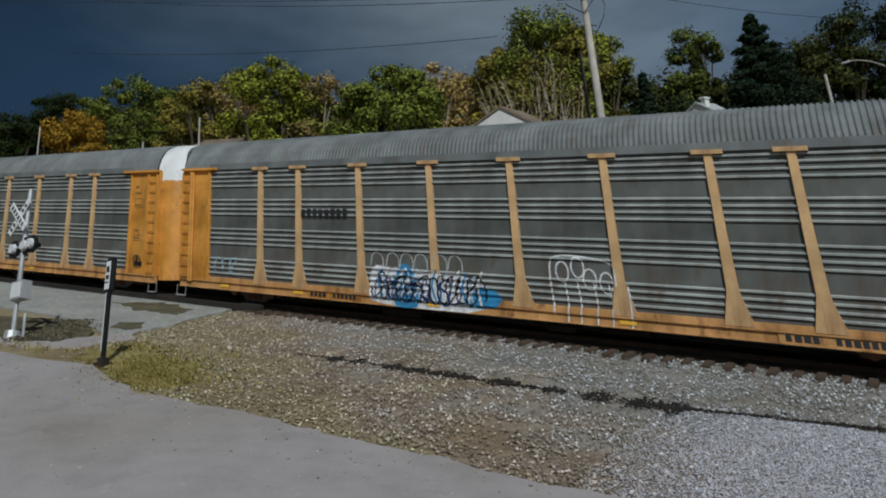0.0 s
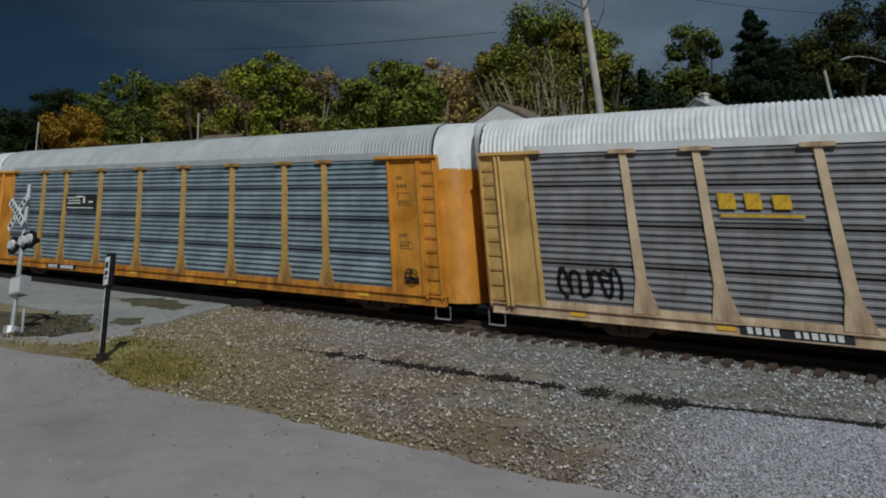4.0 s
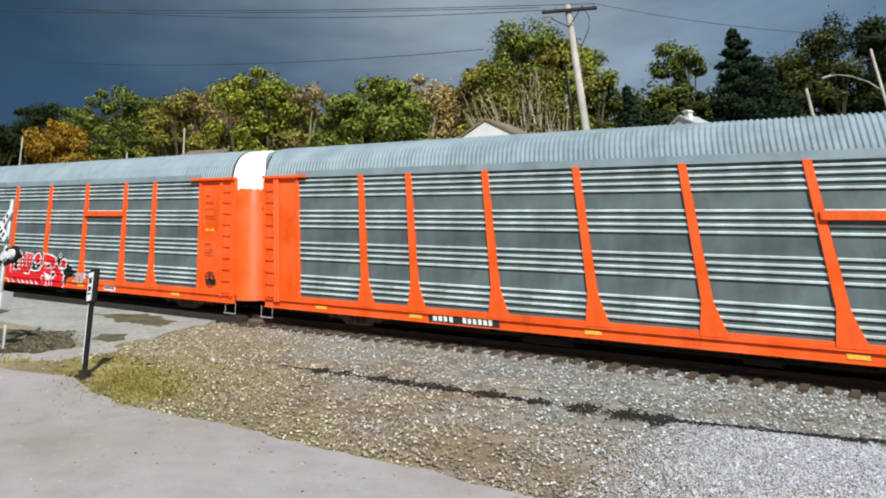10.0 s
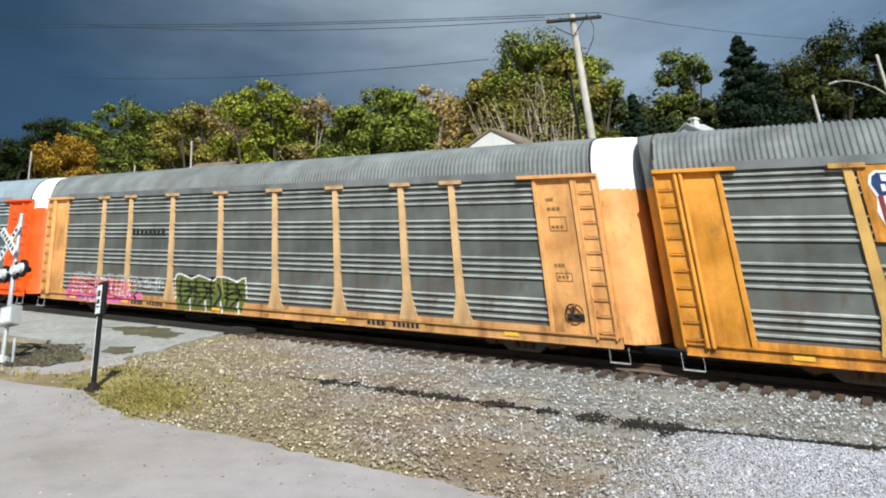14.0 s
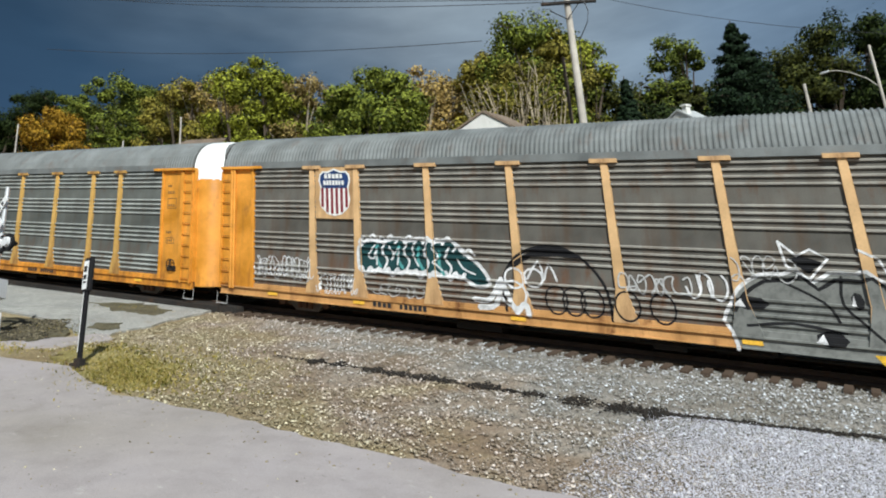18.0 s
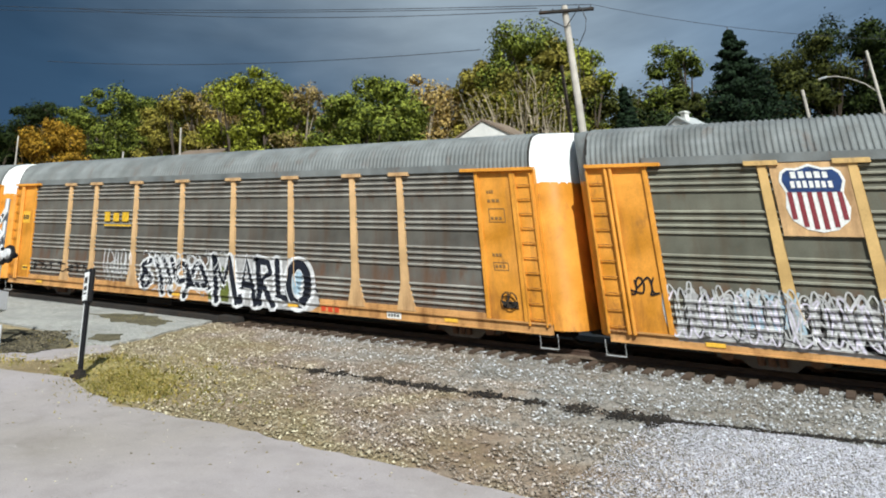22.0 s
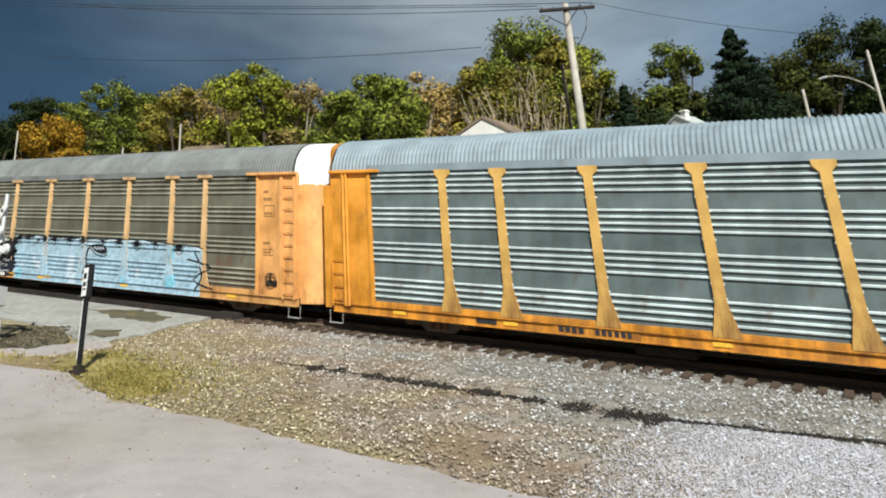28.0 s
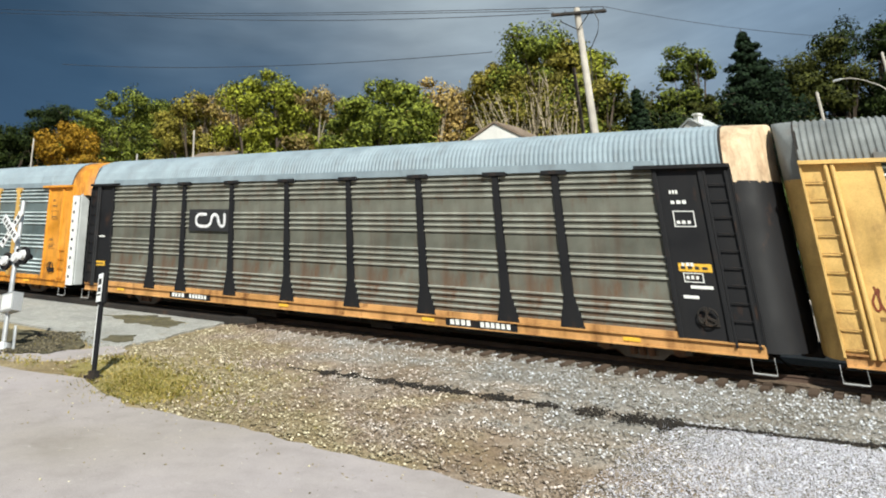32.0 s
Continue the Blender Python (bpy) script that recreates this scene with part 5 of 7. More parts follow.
# ---- painted pieces on the cars ----
def span(x0, x1, h0, h1):
    """Places on a piece of paint, from its lower left corner."""
    return lambda u, v: (x0 + u * (x1 - x0), h0 + v * (h1 - h0))


def fill(car, to, pts, colour, level, k=1, name="paint_fill", label=""):
    """A patch of paint inside an outline; k over 1 rounds the outline."""
    pts = [to(*q) for q in pts]
    if k > 1:
        pts = flowing(pts + pts[:1], k)[:-1]
    return coat(name, flat(pts, -level), colour, car, label)


def draw(car, to, pts, colour, w, level, k=4, name="paint_line"):
    return coat(name, ribbon(bmesh.new(), [to(*q) for q in pts], w, -level, k), colour, car)


def oval(u, v, a, b, n=10):
    return [(u + a * math.cos(6.2832 * i / n), v + b * math.sin(6.2832 * i / n)) for i in range(n)]


def ring(car, to, u, v, a, b, colour, w, level):
    o = oval(u, v, a, b)
    return draw(car, to, o + o[:1], colour, w, level)


def red_piece(car):
    to = span(-2.95, 3.0, 0.69, 2.30)
    base = fill(car, to, [(-0.19, 0.42), (-0.10, 0.50), (-0.04, 0.74), (0.03, 0.80), (0.03, 0.10), (-0.02, 0.24), (-0.10, 0.32)], "black", 0.0030, 1, "graffiti", "red graffiti lettering with white outlines and black wings")
    fill(base, to, [(0.84, 0.80), (0.93, 0.84), (1.02, 0.62), (1.06, 0.50), (1.12, 0.44), (1.05, 0.28), (1.02, 0.22), (1.00, 0.04), (0.90, 0.02)], "black", 0.0032)
    for q in ([(0.10, 0.72), (0.20, 0.92), (0.32, 0.90), (0.30, 0.60)], [(0.42, 0.86), (0.62, 0.92), (0.72, 0.80), (0.64, 0.30), (0.44, 0.40)]):
        fill(base, to, q, "black", 0.0034)
    body = [(0.015, 0.0), (0.012, 0.97), (0.105, 0.63), (0.160, 0.93), (0.215, 0.92), (0.240, 0.66), (0.262, 0.90), (0.300, 0.93), (0.335, 0.80), (0.372, 0.92), (0.405, 0.86), (0.440, 0.48), (0.455, 0.88), (0.565, 0.85), (0.552, 0.40), (0.600, 0.36), (0.690, 0.42), (0.685, 0.90), (0.800, 0.84), (0.862, 0.76), (0.880, 0.58), (0.905, 0.52), (0.960, 0.36), (0.985, 0.16), (0.985, 0.0)]
    for n, q in enumerate(([(0.015, 0.0), (0.013, 0.60), (0.24, 0.60), (0.44, 0.46), (0.60, 0.38), (0.69, 0.42), (0.88, 0.56), (0.96, 0.36), (0.985, 0.16), (0.985, 0.0)], [(0.013, 0.50), (0.012, 0.97), (0.105, 0.63), (0.13, 0.50)], [(0.095, 0.55), (0.160, 0.93), (0.215, 0.92), (0.242, 0.56)], [(0.23, 0.50), (0.262, 0.90), (0.300, 0.93), (0.335, 0.80), (0.36, 0.50)], [(0.32, 0.50), (0.335, 0.80), (0.372, 0.92), (0.405, 0.86), (0.445, 0.44)], [(0.44, 0.40), (0.455, 0.88), (0.565, 0.85), (0.552, 0.36)], [(0.69, 0.38), (0.685, 0.90), (0.800, 0.84), (0.862, 0.76), (0.885, 0.50)])):
        fill(base, to, q, "red", 0.0056 + 0.0001 * n)
    draw(base, to, body, "white", 0.085, 0.0085, 1)
    for q in (oval(0.625, 0.72, 0.045, 0.16), oval(0.955, 0.62, 0.038, 0.14)):
        fill(base, to, q, "red", 0.0062, 2)
        draw(base, to, q + q[:1], "white", 0.075, 0.0090)
    ring(base, to, 0.905, 0.84, 0.016, 0.06, "white", 0.055, 0.0092)
    for q in (oval(0.345, 0.52, 0.030, 0.19), oval(0.775, 0.53, 0.024, 0.07), oval(0.835, 0.30, 0.026, 0.08)):
        fill(base, to, q, "black", 0.0080, 2)
        draw(base, to, q + q[:1], "white", 0.085, 0.0094)
    for q in ([(0.062, 0.52), (0.125, 0.12), (0.140, 0.50)], [(0.125, 0.12), (0.165, 0.03)], [(0.455, 0.30), (0.520, 0.28), (0.545, 0.42)], [(0.605, 0.52), (0.640, 0.44), (0.690, 0.46)], [(0.705, 0.50), (0.735, 0.62), (0.800, 0.56)], [(0.745, 0.36), (0.790, 0.24), (0.860, 0.22)], [(0.770, 0.0), (0.768, 0.18), (0.800, 0.18), (0.805, 0.0)]):
        draw(base, to, q, "white", 0.075, 0.0096, 2)
    for q in ([(0.035, 0.10), (0.045, 0.78), (0.105, 0.44), (0.150, 0.80)], [(0.255, 0.46), (0.262, 0.82)], [(0.300, 0.30), (0.292, 0.60), (0.305, 0.84)], [(0.395, 0.80), (0.388, 0.50), (0.410, 0.32)], [(0.425, 0.78), (0.430, 0.44)], [(0.478, 0.82), (0.486, 0.50), (0.505, 0.42)], [(0.528, 0.80), (0.524, 0.56)], [(0.660, 0.40), (0.665, 0.62), (0.655, 0.84)], [(0.720, 0.84), (0.716, 0.62)], [(0.800, 0.44), (0.840, 0.50), (0.858, 0.66)], [(0.715, 0.10), (0.720, 0.28), (0.830, 0.14), (0.835, 0.02)]):
        draw(base, to, q, "white", 0.055, 0.0098, 2)
    for u in (0.25, 0.31, 0.39, 0.445, 0.50, 0.56, 0.62):
        fill(base, to, [(u, 0.13), (u + 0.015, 0.02), (u + 0.055, 0.0)], "white", 0.0100)


def wavy_piece(car):
    to = span(1.45, 6.30, 0.69, 2.18)
    rnd = random.Random(8)
    top = [(u, 1.0 + 0.08 * math.sin(u * 25) + rnd.uniform(-0.05, 0.10)) for u in (1.0 - 0.05 * i for i in range(21))]
    base = fill(car, to, [(-0.06, 0.0), (1.03, 0.0), (1.08, 0.3), (1.04, 0.75)] + top + [(-0.05, 0.75), (-0.03, 0.4)], "lilac", 0.0030, 1, "graffiti", "bold black wavy graffiti letters on a white cloud")
    fill(base, to, [(-0.16, 0.1), (0.0, 0.05), (0.03, 0.7), (-0.12, 0.8)], "pale", 0.0026)
    for u0, u1 in ((0.00, 0.11), (0.11, 0.31), (0.32, 0.47), (0.48, 0.68), (0.69, 0.91)):
        m, w = (u0 + u1) / 2, (u1 - u0) / 2
        arch = [(u0 + 0.02, 0.52), (u0 + 0.02, 0.74), (m - 0.3 * w, 0.90), (m + 0.3 * w, 0.89), (u1 - 0.03, 0.70), (u1 + 0.01, 0.50)]
        draw(base, to, arch, "ink", 0.27, 0.0070)
        draw(base, to, [(u, v + 0.12) for u, v in arch[1:5]], "white", 0.05, 0.0086)
        draw(base, to, [(u, v + 0.17) for u, v in arch[1:5]], "smoke", 0.03, 0.0090)
        draw(base, to, [(m - 0.25 * w, 0.60), (m, 0.74), (m + 0.4 * w, 0.62)], "white", 0.07, 0.0094)
    for q in ([(0.03, 0.60), (0.03, 0.30), (0.08, 0.04)], [(0.13, 0.60), (0.11, 0.34), (0.17, 0.02)], [(0.19, 0.46), (0.17, 0.24), (0.23, 0.0)], [(0.70, 0.52), (0.78, 0.44), (0.88, 0.52)], [(0.94, 0.62), (0.99, 0.44), (0.95, 0.30)]):
        draw(base, to, q, "ink", 0.20, 0.0072)
    for u0, u1 in ((0.24, 0.44), (0.46, 0.67), (0.70, 0.95)):
        m = (u0 + u1) / 2
        draw(base, to, [(u0 + 0.01, 0.02), (u0 + 0.03, 0.34), (m, 0.44), (u1 - 0.06, 0.30), (u1 - 0.02, 0.06)], "ink", 0.25, 0.0076)
        draw(base, to, [(u0 - 0.02, 0.30), (u0 + 0.04, 0.52), (m + 0.03, 0.56), (u1, 0.40)], "white", 0.045, 0.0098)
        draw(base, to, [(m - 0.03, 0.04), (m - 0.01, 0.26), (m + 0.04, 0.16)], "white", 0.07, 0.0100)


def block_piece(car):
    """Tall black block letters with white edges beside a tangle of round ones."""
    a, b = span(-3.65, 0.25, 0.70, 2.28), span(0.35, 4.95, 0.69, 2.42)
    base = fill(car, b, [(-0.03, 0.0), (0.98, 0.0), (1.02, 0.35), (0.98, 0.85), (0.88, 1.0), (0.70, 0.96), (0.42, 1.02), (0.20, 1.0), (0.02, 0.94), (-0.05, 0.60)], "grey", 0.0028, 2, "graffiti", "tall black graffiti letters with white edges")
    fill(base, b, [(-0.04, 0.05), (0.18, 0.02), (0.22, 0.5), (0.05, 0.85)], "green", 0.0034)
    letters = [[(0.01, 0.94), (0.055, 0.04)], [(0.02, 0.90), (0.12, 0.40), (0.19, 0.94)], [(0.19, 0.94), (0.27, 0.04)], [(0.305, 0.06), (0.355, 0.92), (0.46, 0.04)], [(0.33, 0.42), (0.42, 0.40)], [(0.47, 0.92), (0.50, 0.06)], [(0.47, 0.90), (0.57, 0.88), (0.60, 0.68), (0.50, 0.50), (0.63, 0.05)], [(0.66, 0.92), (0.675, 0.24), (0.78, 0.20)]]
    for q in letters:
        draw(base, b, q, "white", 0.46, 0.0046, 1)
    o = oval(0.865, 0.50, 0.085, 0.38, 12)
    draw(base, b, o + o[:1], "white", 0.56, 0.0048)
    for n, q in enumerate(letters):
        draw(base, b, q, "ink", 0.23, 0.0076, 1)
    draw(base, b, o + o[:1], "ink", 0.32, 0.0078)
    fill(base, b, oval(0.865, 0.50, 0.045, 0.26), "pale_blue", 0.0060, 2)
    draw(base, b, [(0.72, 0.05), (0.84, 0.14), (0.94, 0.02)], "white", 0.08, 0.0102)
    ring(base, b, 0.885, 0.52, 0.130, 0.50, "white", 0.05, 0.0104)
    tangle = [[(0.10, 0.60), (0.04, 0.40), (0.10, 0.22), (0.18, 0.40), (0.12, 0.55), (0.05, 0.72), (0.16, 0.86)], [(0.24, 0.90), (0.32, 0.50), (0.36, 0.10)], [(0.34, 0.92), (0.44, 0.55), (0.48, 0.12)], [(0.46, 0.92), (0.54, 0.50)], [(0.62, 0.80), (0.54, 0.62), (0.60, 0.40), (0.70, 0.52), (0.68, 0.76), (0.60, 0.84)], [(0.66, 0.06), (0.74, 0.50), (0.84, 0.86), (0.98, 0.30)], [(0.72, 0.36), (0.92, 0.34)]]
    for q in tangle:
        draw(base, a, q, "white", 0.40, 0.0044)
    for q in tangle:
        draw(base, a, q, "ink", 0.20, 0.0074)
    scrawl(base, -3.5, 0.1, 1.95, 2.45, "white", 10, 66, 0.04)
    scrawl(base, -3.4, 0.1, 0.8, 2.0, "white", 9, 65, 0.03)
    scrawl(base, -0.2, 1.0, 1.6, 2.6, "pale", 3, 67, 0.035)


def grey_piece(car):
    to = span(3.60, 10.55, 0.62, 2.62)
    top = [(0.0, 0.34), (0.03, 0.54), (0.06, 0.72), (0.13, 0.90), (0.20, 0.92), (0.24, 0.98), (0.28, 0.84), (0.33, 0.96), (0.40, 0.96), (0.43, 1.0), (0.48, 0.86), (0.60, 0.88), (0.70, 0.74), (0.78, 0.74), (0.80, 0.44), (0.88, 0.36)]
    base = fill(car, to, [(0.04, 0.03)] + top + [(0.96, 0.30), (1.0, 0.16), (0.99, 0.02)], "slate", 0.0030, 1, "graffiti", "large grey graffiti with black and white outlines")
    draw(base, to, [(0.03, 0.02), (0.02, 0.22)] + top, "white", 0.085, 0.0060, 2)
    draw(base, to, [(u + 0.012, v - 0.075) for u, v in top[1:]], "black", 0.085, 0.0064, 2)
    for q in ([(0.205, 1.30), (0.215, 1.02), (0.275, 0.88), (0.335, 1.12), (0.290, 1.22), (0.250, 1.14), (0.205, 1.30)], [(0.42, 1.24), (0.47, 1.14), (0.49, 0.90), (0.55, 1.10)], [(0.62, 1.12), (0.69, 0.92)], [(0.70, 1.02), (0.72, 0.80), (0.80, 0.86)], [(0.84, 0.92), (0.80, 0.74), (0.92, 0.66), (0.96, 0.78)], [(0.82, 0.52), (0.87, 0.58), (0.90, 0.40), (0.98, 0.36)]):
        draw(base, to, q, "white", 0.060, 0.0070, 1)
    fill(base, to, [(0.22, 1.10), (0.275, 0.94), (0.32, 1.08), (0.26, 1.14)], "black", 0.0050)
    for q in ([(0.36, 0.92), (0.35, 0.62), (0.40, 0.40), (0.44, 0.24)], [(0.47, 0.84), (0.49, 0.54), (0.58, 0.28), (0.66, 0.12)], [(0.55, 0.84), (0.66, 0.50), (0.76, 0.30)], [(0.18, 0.86), (0.30, 0.62), (0.33, 0.42)], [(0.07, 0.30), (0.20, 0.36), (0.34, 0.30)], [(0.60, 0.56), (0.72, 0.58), (0.80, 0.42)]):
        draw(base, to, q, "black", 0.060, 0.0078, 3)
    for u, v, a, b in ((0.09, 0.56, 0.055, 0.08), (0.30, 0.22, 0.045, 0.09), (0.49, 0.60, 0.02, 0.20), (0.53, 0.26, 0.04, 0.07), (0.76, 0.26, 0.025, 0.10), (0.95, 0.26, 0.022, 0.09), (0.39, 0.66, 0.018, 0.10)):
        fill(base, to, oval(u, v, a, b, 7), "black", 0.0084)
        fill(base, to, [(u - a, v - 0.5 * b), (u - 0.5 * a, v + 0.6 * b), (u - 0.3 * a, v - 0.6 * b)], "white", 0.0090)
    fill(base, to, [(0.40, 0.10), (0.52, 0.12), (0.50, 0.02), (0.42, 0.0)], "yellow", 0.0088)


def teal_piece(car):
    to = span(-6.60, -2.25, 1.62, 2.95)
    edge = [(0.0, 0.24), (0.0, 0.72), (0.08, 0.92), (0.20, 0.88), (0.30, 0.98), (0.42, 0.94), (0.50, 1.0), (0.62, 0.94), (0.74, 0.98), (0.82, 0.74), (0.94, 0.44), (1.0, 0.08), (0.90, 0.0), (0.80, 0.18), (0.66, 0.16), (0.54, 0.20), (0.40, 0.22), (0.28, 0.16), (0.14, 0.20), (0.05, 0.12)]
    base = fill(car, to, edge, "deep_teal", 0.0030, 3, "graffiti", "dark teal graffiti letters with scalloped white edges")
    draw(base, to, edge + edge[:1], "white", 0.11, 0.0052, 3)
    for k in range(12):
        u = 0.04 + 0.075 * k
        v = (0.94 if u < 0.72 else 0.94 - 1.7 * (u - 0.72)) + (0.05 if k % 2 else 0.0)
        draw(base, to, [(u - 0.035, v - 0.08), (u, v + 0.06), (u + 0.04, v - 0.06)], "white", 0.075, 0.0060)
        if u < 0.80:
            draw(base, to, [(u - 0.03, 0.26), (u, 0.10 + 0.04 * (k % 3)), (u + 0.035, 0.24)], "white", 0.11, 0.0062)
    for n, u in enumerate((0.20, 0.38, 0.54, 0.70)):
        dip = max(0.0, u - 0.6) * 0.9
        draw(base, to, [(u + 0.02, 0.90 - dip), (u - 0.01, 0.66 - dip), (u + 0.03, 0.46 - dip), (u, 0.24 - dip)], "white", 0.075, 0.0086)
        draw(base, to, [(u - 0.05, 0.80 - dip), (u - 0.06, 0.50 - dip), (u - 0.03, 0.30 - dip)], "teal", 0.10, 0.0076)
    for q in ([(0.13, 0.80), (0.07, 0.52), (0.12, 0.48), (0.14, 0.72), (0.14, 0.34)], [(0.25, 0.78), (0.29, 0.58), (0.26, 0.46), (0.33, 0.76), (0.31, 0.36)], [(0.44, 0.80), (0.45, 0.54), (0.48, 0.36)], [(0.60, 0.78), (0.64, 0.58), (0.60, 0.48), (0.66, 0.30)], [(0.78, 0.56), (0.82, 0.36), (0.90, 0.26)]):
        draw(base, to, q, "white", 0.055, 0.0092, 2)
    tail = span(-2.75, -1.15, 0.95, 1.98)
    for q in ([(0.0, 0.30), (0.30, 0.34), (0.52, 0.90), (0.40, 0.20), (0.10, 0.10)], [(0.52, 0.90), (0.66, 0.40), (0.80, 0.06)], [(0.80, 0.06), (0.95, 0.30), (1.0, 0.0)]):
        draw(base, tail, q, "white", 0.15, 0.0070)
    dome = span(-1.85, 1.10, 1.02, 2.86)
    arch = [(0.02, 0.0), (0.0, 0.46), (0.12, 0.78), (0.34, 0.98), (0.58, 1.0), (0.80, 0.80), (0.95, 0.44), (0.98, 0.0)]
    d = fill(car, dome, [(0.10, 0.72), (0.34, 0.98), (0.60, 1.0), (0.76, 0.84), (0.55, 0.86), (0.30, 0.84), (0.14, 0.66), (0.02, 0.56)], "black", 0.0056, 1, "graffiti", "dark domed graffiti with white rings")
    draw(d, dome, arch, "black", 0.075, 0.0058)
    for u, v, r in ((0.10, 0.26, 0.13), (0.12, 0.50, 0.10), (0.30, 0.52, 0.09)):
        ring(d, dome, u, v, r, r * 1.5, "white", 0.06, 0.0066)
    for q in ([(0.24, 0.50), (0.36, 0.78), (0.40, 0.50)], [(0.40, 0.50), (0.46, 0.74), (0.52, 0.50)]):
        draw(d, dome, q, "white", 0.06, 0.0070, 2)
    for u in (0.50, 0.66, 0.82, 1.12, 1.40):
        ring(d, dome, u, 0.22, 0.10, 0.20, "black", 0.045, 0.0074)


def olive_piece(car):
    to = span(-3.78, -0.02, 0.70, 2.06)
    top = [(0.0, 0.86), (0.05, 1.0), (0.14, 0.96), (0.24, 0.88), (0.34, 0.98), (0.44, 0.92), (0.55, 0.86), (0.64, 0.98), (0.76, 0.94), (0.88, 0.86), (0.98, 0.98)]
    base = fill(car, to, [(0.06, 0.0)] + [(0.02, 0.5)] + top + [(1.0, 0.5), (0.95, 0.06)], "green", 0.0030, 1, "graffiti", "olive green graffiti with black and white edges")
    draw(base, to, [(0.02, 0.30)] + top + [(1.0, 0.45)], "white", 0.065, 0.0054, 2)
    for n, u in enumerate((0.10, 0.20, 0.31, 0.42, 0.53, 0.64, 0.75, 0.86)):
        lean = (-0.02, 0.04, 0.0, 0.05)[n % 4]
        draw(base, to, [(u, 0.86 - 0.1 * (n % 2)), (u + lean, 0.50), (u - lean, 0.20)], "ink", 0.10, 0.0062, 3)
        if n % 2:
            draw(base, to, [(u + 0.04, 0.30), (u + 0.05, 0.02)], "white", 0.07, 0.0068, 1)
    for q in ([(0.14, 0.50), (0.28, 0.60), (0.36, 0.44)], [(0.46, 0.66), (0.60, 0.50)], [(0.70, 0.40), (0.86, 0.60), (0.94, 0.44)]):
        draw(base, to, q, "black", 0.07, 0.0072, 2)


def sky_piece(car):
    to = span(-3.75, 8.45, 0.69, 2.72)
    rnd = random.Random(12)

    def along(x, h):
        return (x + 3.75) / 12.2, (h - 0.69) / 2.03
    top = [(u, 0.96 + rnd.uniform(-0.03, 0.04) - 0.10 * max(0.0, u - 0.85) / 0.15) for u in (1.0 - 0.04 * i for i in range(26))]
    base = fill(car, to, [(0.02, 0.0), (0.99, 0.0), (1.0, 0.5)] + top + [(-0.01, 0.5)], "sky", 0.0030, 1, "graffiti", "large light blue painted patch with black blobs along its top")
    for k in range(26):
        u, v, w = rnd.uniform(0.04, 0.90), rnd.uniform(0.10, 0.80), rnd.uniform(0.006, 0.022)
        fill(base, to, [(u - w, v - 0.12), (u + w, v - 0.10), (u + 0.8 * w, v + 0.13), (u - 0.9 * w, v + 0.10)], ("mist", "pale_blue", "mist", "cyan")[k % 4], 0.0036 + 0.0001 * k)
    draw(base, to, [(u, v - 0.02) for u, v in top[::-1]], "mist", 0.05, 0.0062, 1)
    draw(base, to, [(u, v + 0.015) for u, v in top[::-1]], "black", 0.035, 0.0064, 1)
    for n, (x, h, w) in enumerate(((-3.45, 2.60, 0.20), (-3.75, 2.40, 0.24), (-2.78, 2.62, 0.21), (-2.42, 2.68, 0.10), (-2.0, 2.50, 0.09), (-1.44, 2.58, 0.22), (-0.8, 2.60, 0.22), (0.31, 2.60, 0.20), (0.0, 2.68, 0.08), (1.28, 2.60, 0.24), (2.6, 2.56, 0.10), (3.6, 2.60, 0.18), (4.7, 2.54, 0.20), (5.8, 2.58, 0.14), (7.1, 2.46, 0.20))):
        u, v = along(x, h)
        a, b = w / 12.2, w * 0.72 / 2.03
        fill(base, to, oval(u, v, a, b, 9), "black", 0.0066 + 0.0001 * n, 2)
        draw(base, to, [(u - 1.5 * a, v + 0.6 * b), (u - 0.9 * a, v - 0.9 * b), (u, v - 1.9 * b), (u + 1.1 * a, v - 0.8 * b), (u + 1.4 * a, v + 0.4 * b)], "black", 0.035, 0.0084)
    box_ = [along(*q) for q in ((1.75, 2.36), (2.10, 2.12), (2.62, 2.04), (2.86, 2.14), (2.70, 2.40), (2.30, 2.46))]
    fill(base, to, box_, "black", 0.0088, 2)
    draw(base, to, [(u, v - 0.05) for u, v in box_[:4]], "black", 0.05, 0.0094)
    for k in range(4):
        u, v = along(2.05 + 0.17 * k, 2.24)
        draw(base, to, [(u - 0.005, v - 0.02), (u, v + 0.06), (u + 0.006, v)], "mist", 0.04, 0.0098)
    draw(base, to, [along(*q) for q in ((1.72, 2.36), (1.54, 2.0), (1.60, 1.5), (1.52, 1.2))], "black", 0.10, 0.0090)
    fill(base, to, [along(*q) for q in ((1.48, 1.16), (1.72, 1.24), (1.98, 0.92), (2.06, 0.70), (1.76, 0.70), (1.66, 0.94))], "slate", 0.0092)
    draw(base, to, [along(*q) for q in ((1.46, 1.16), (1.74, 1.22), (2.00, 0.90), (2.08, 0.70))], "black", 0.05, 0.0096)
    for q in ([(0.96, 0.80), (1.0, 0.40), (0.97, 0.10)], [(0.93, 0.66), (1.03, 0.55), (0.96, 0.30), (1.04, 0.16)]):
        draw(base, to, q, "black", 0.07, 0.0070)
    for x in (-3.95, -1.19, 1.42):
        put("reflector", slab(0.42, 0.10), REFLECT, car, "yellow reflector", car_at(x, -0.062, 0.86))
    dark = span(-4.95, -3.60, 0.72, 2.62)
    b = fill(car, dark, [(0.06, 0.0), (0.95, 0.02), (1.0, 0.35), (0.80, 0.66), (0.55, 0.62), (0.08, 0.58)], "ink", 0.0044, 1, "graffiti", "black graffiti patch with white writing")
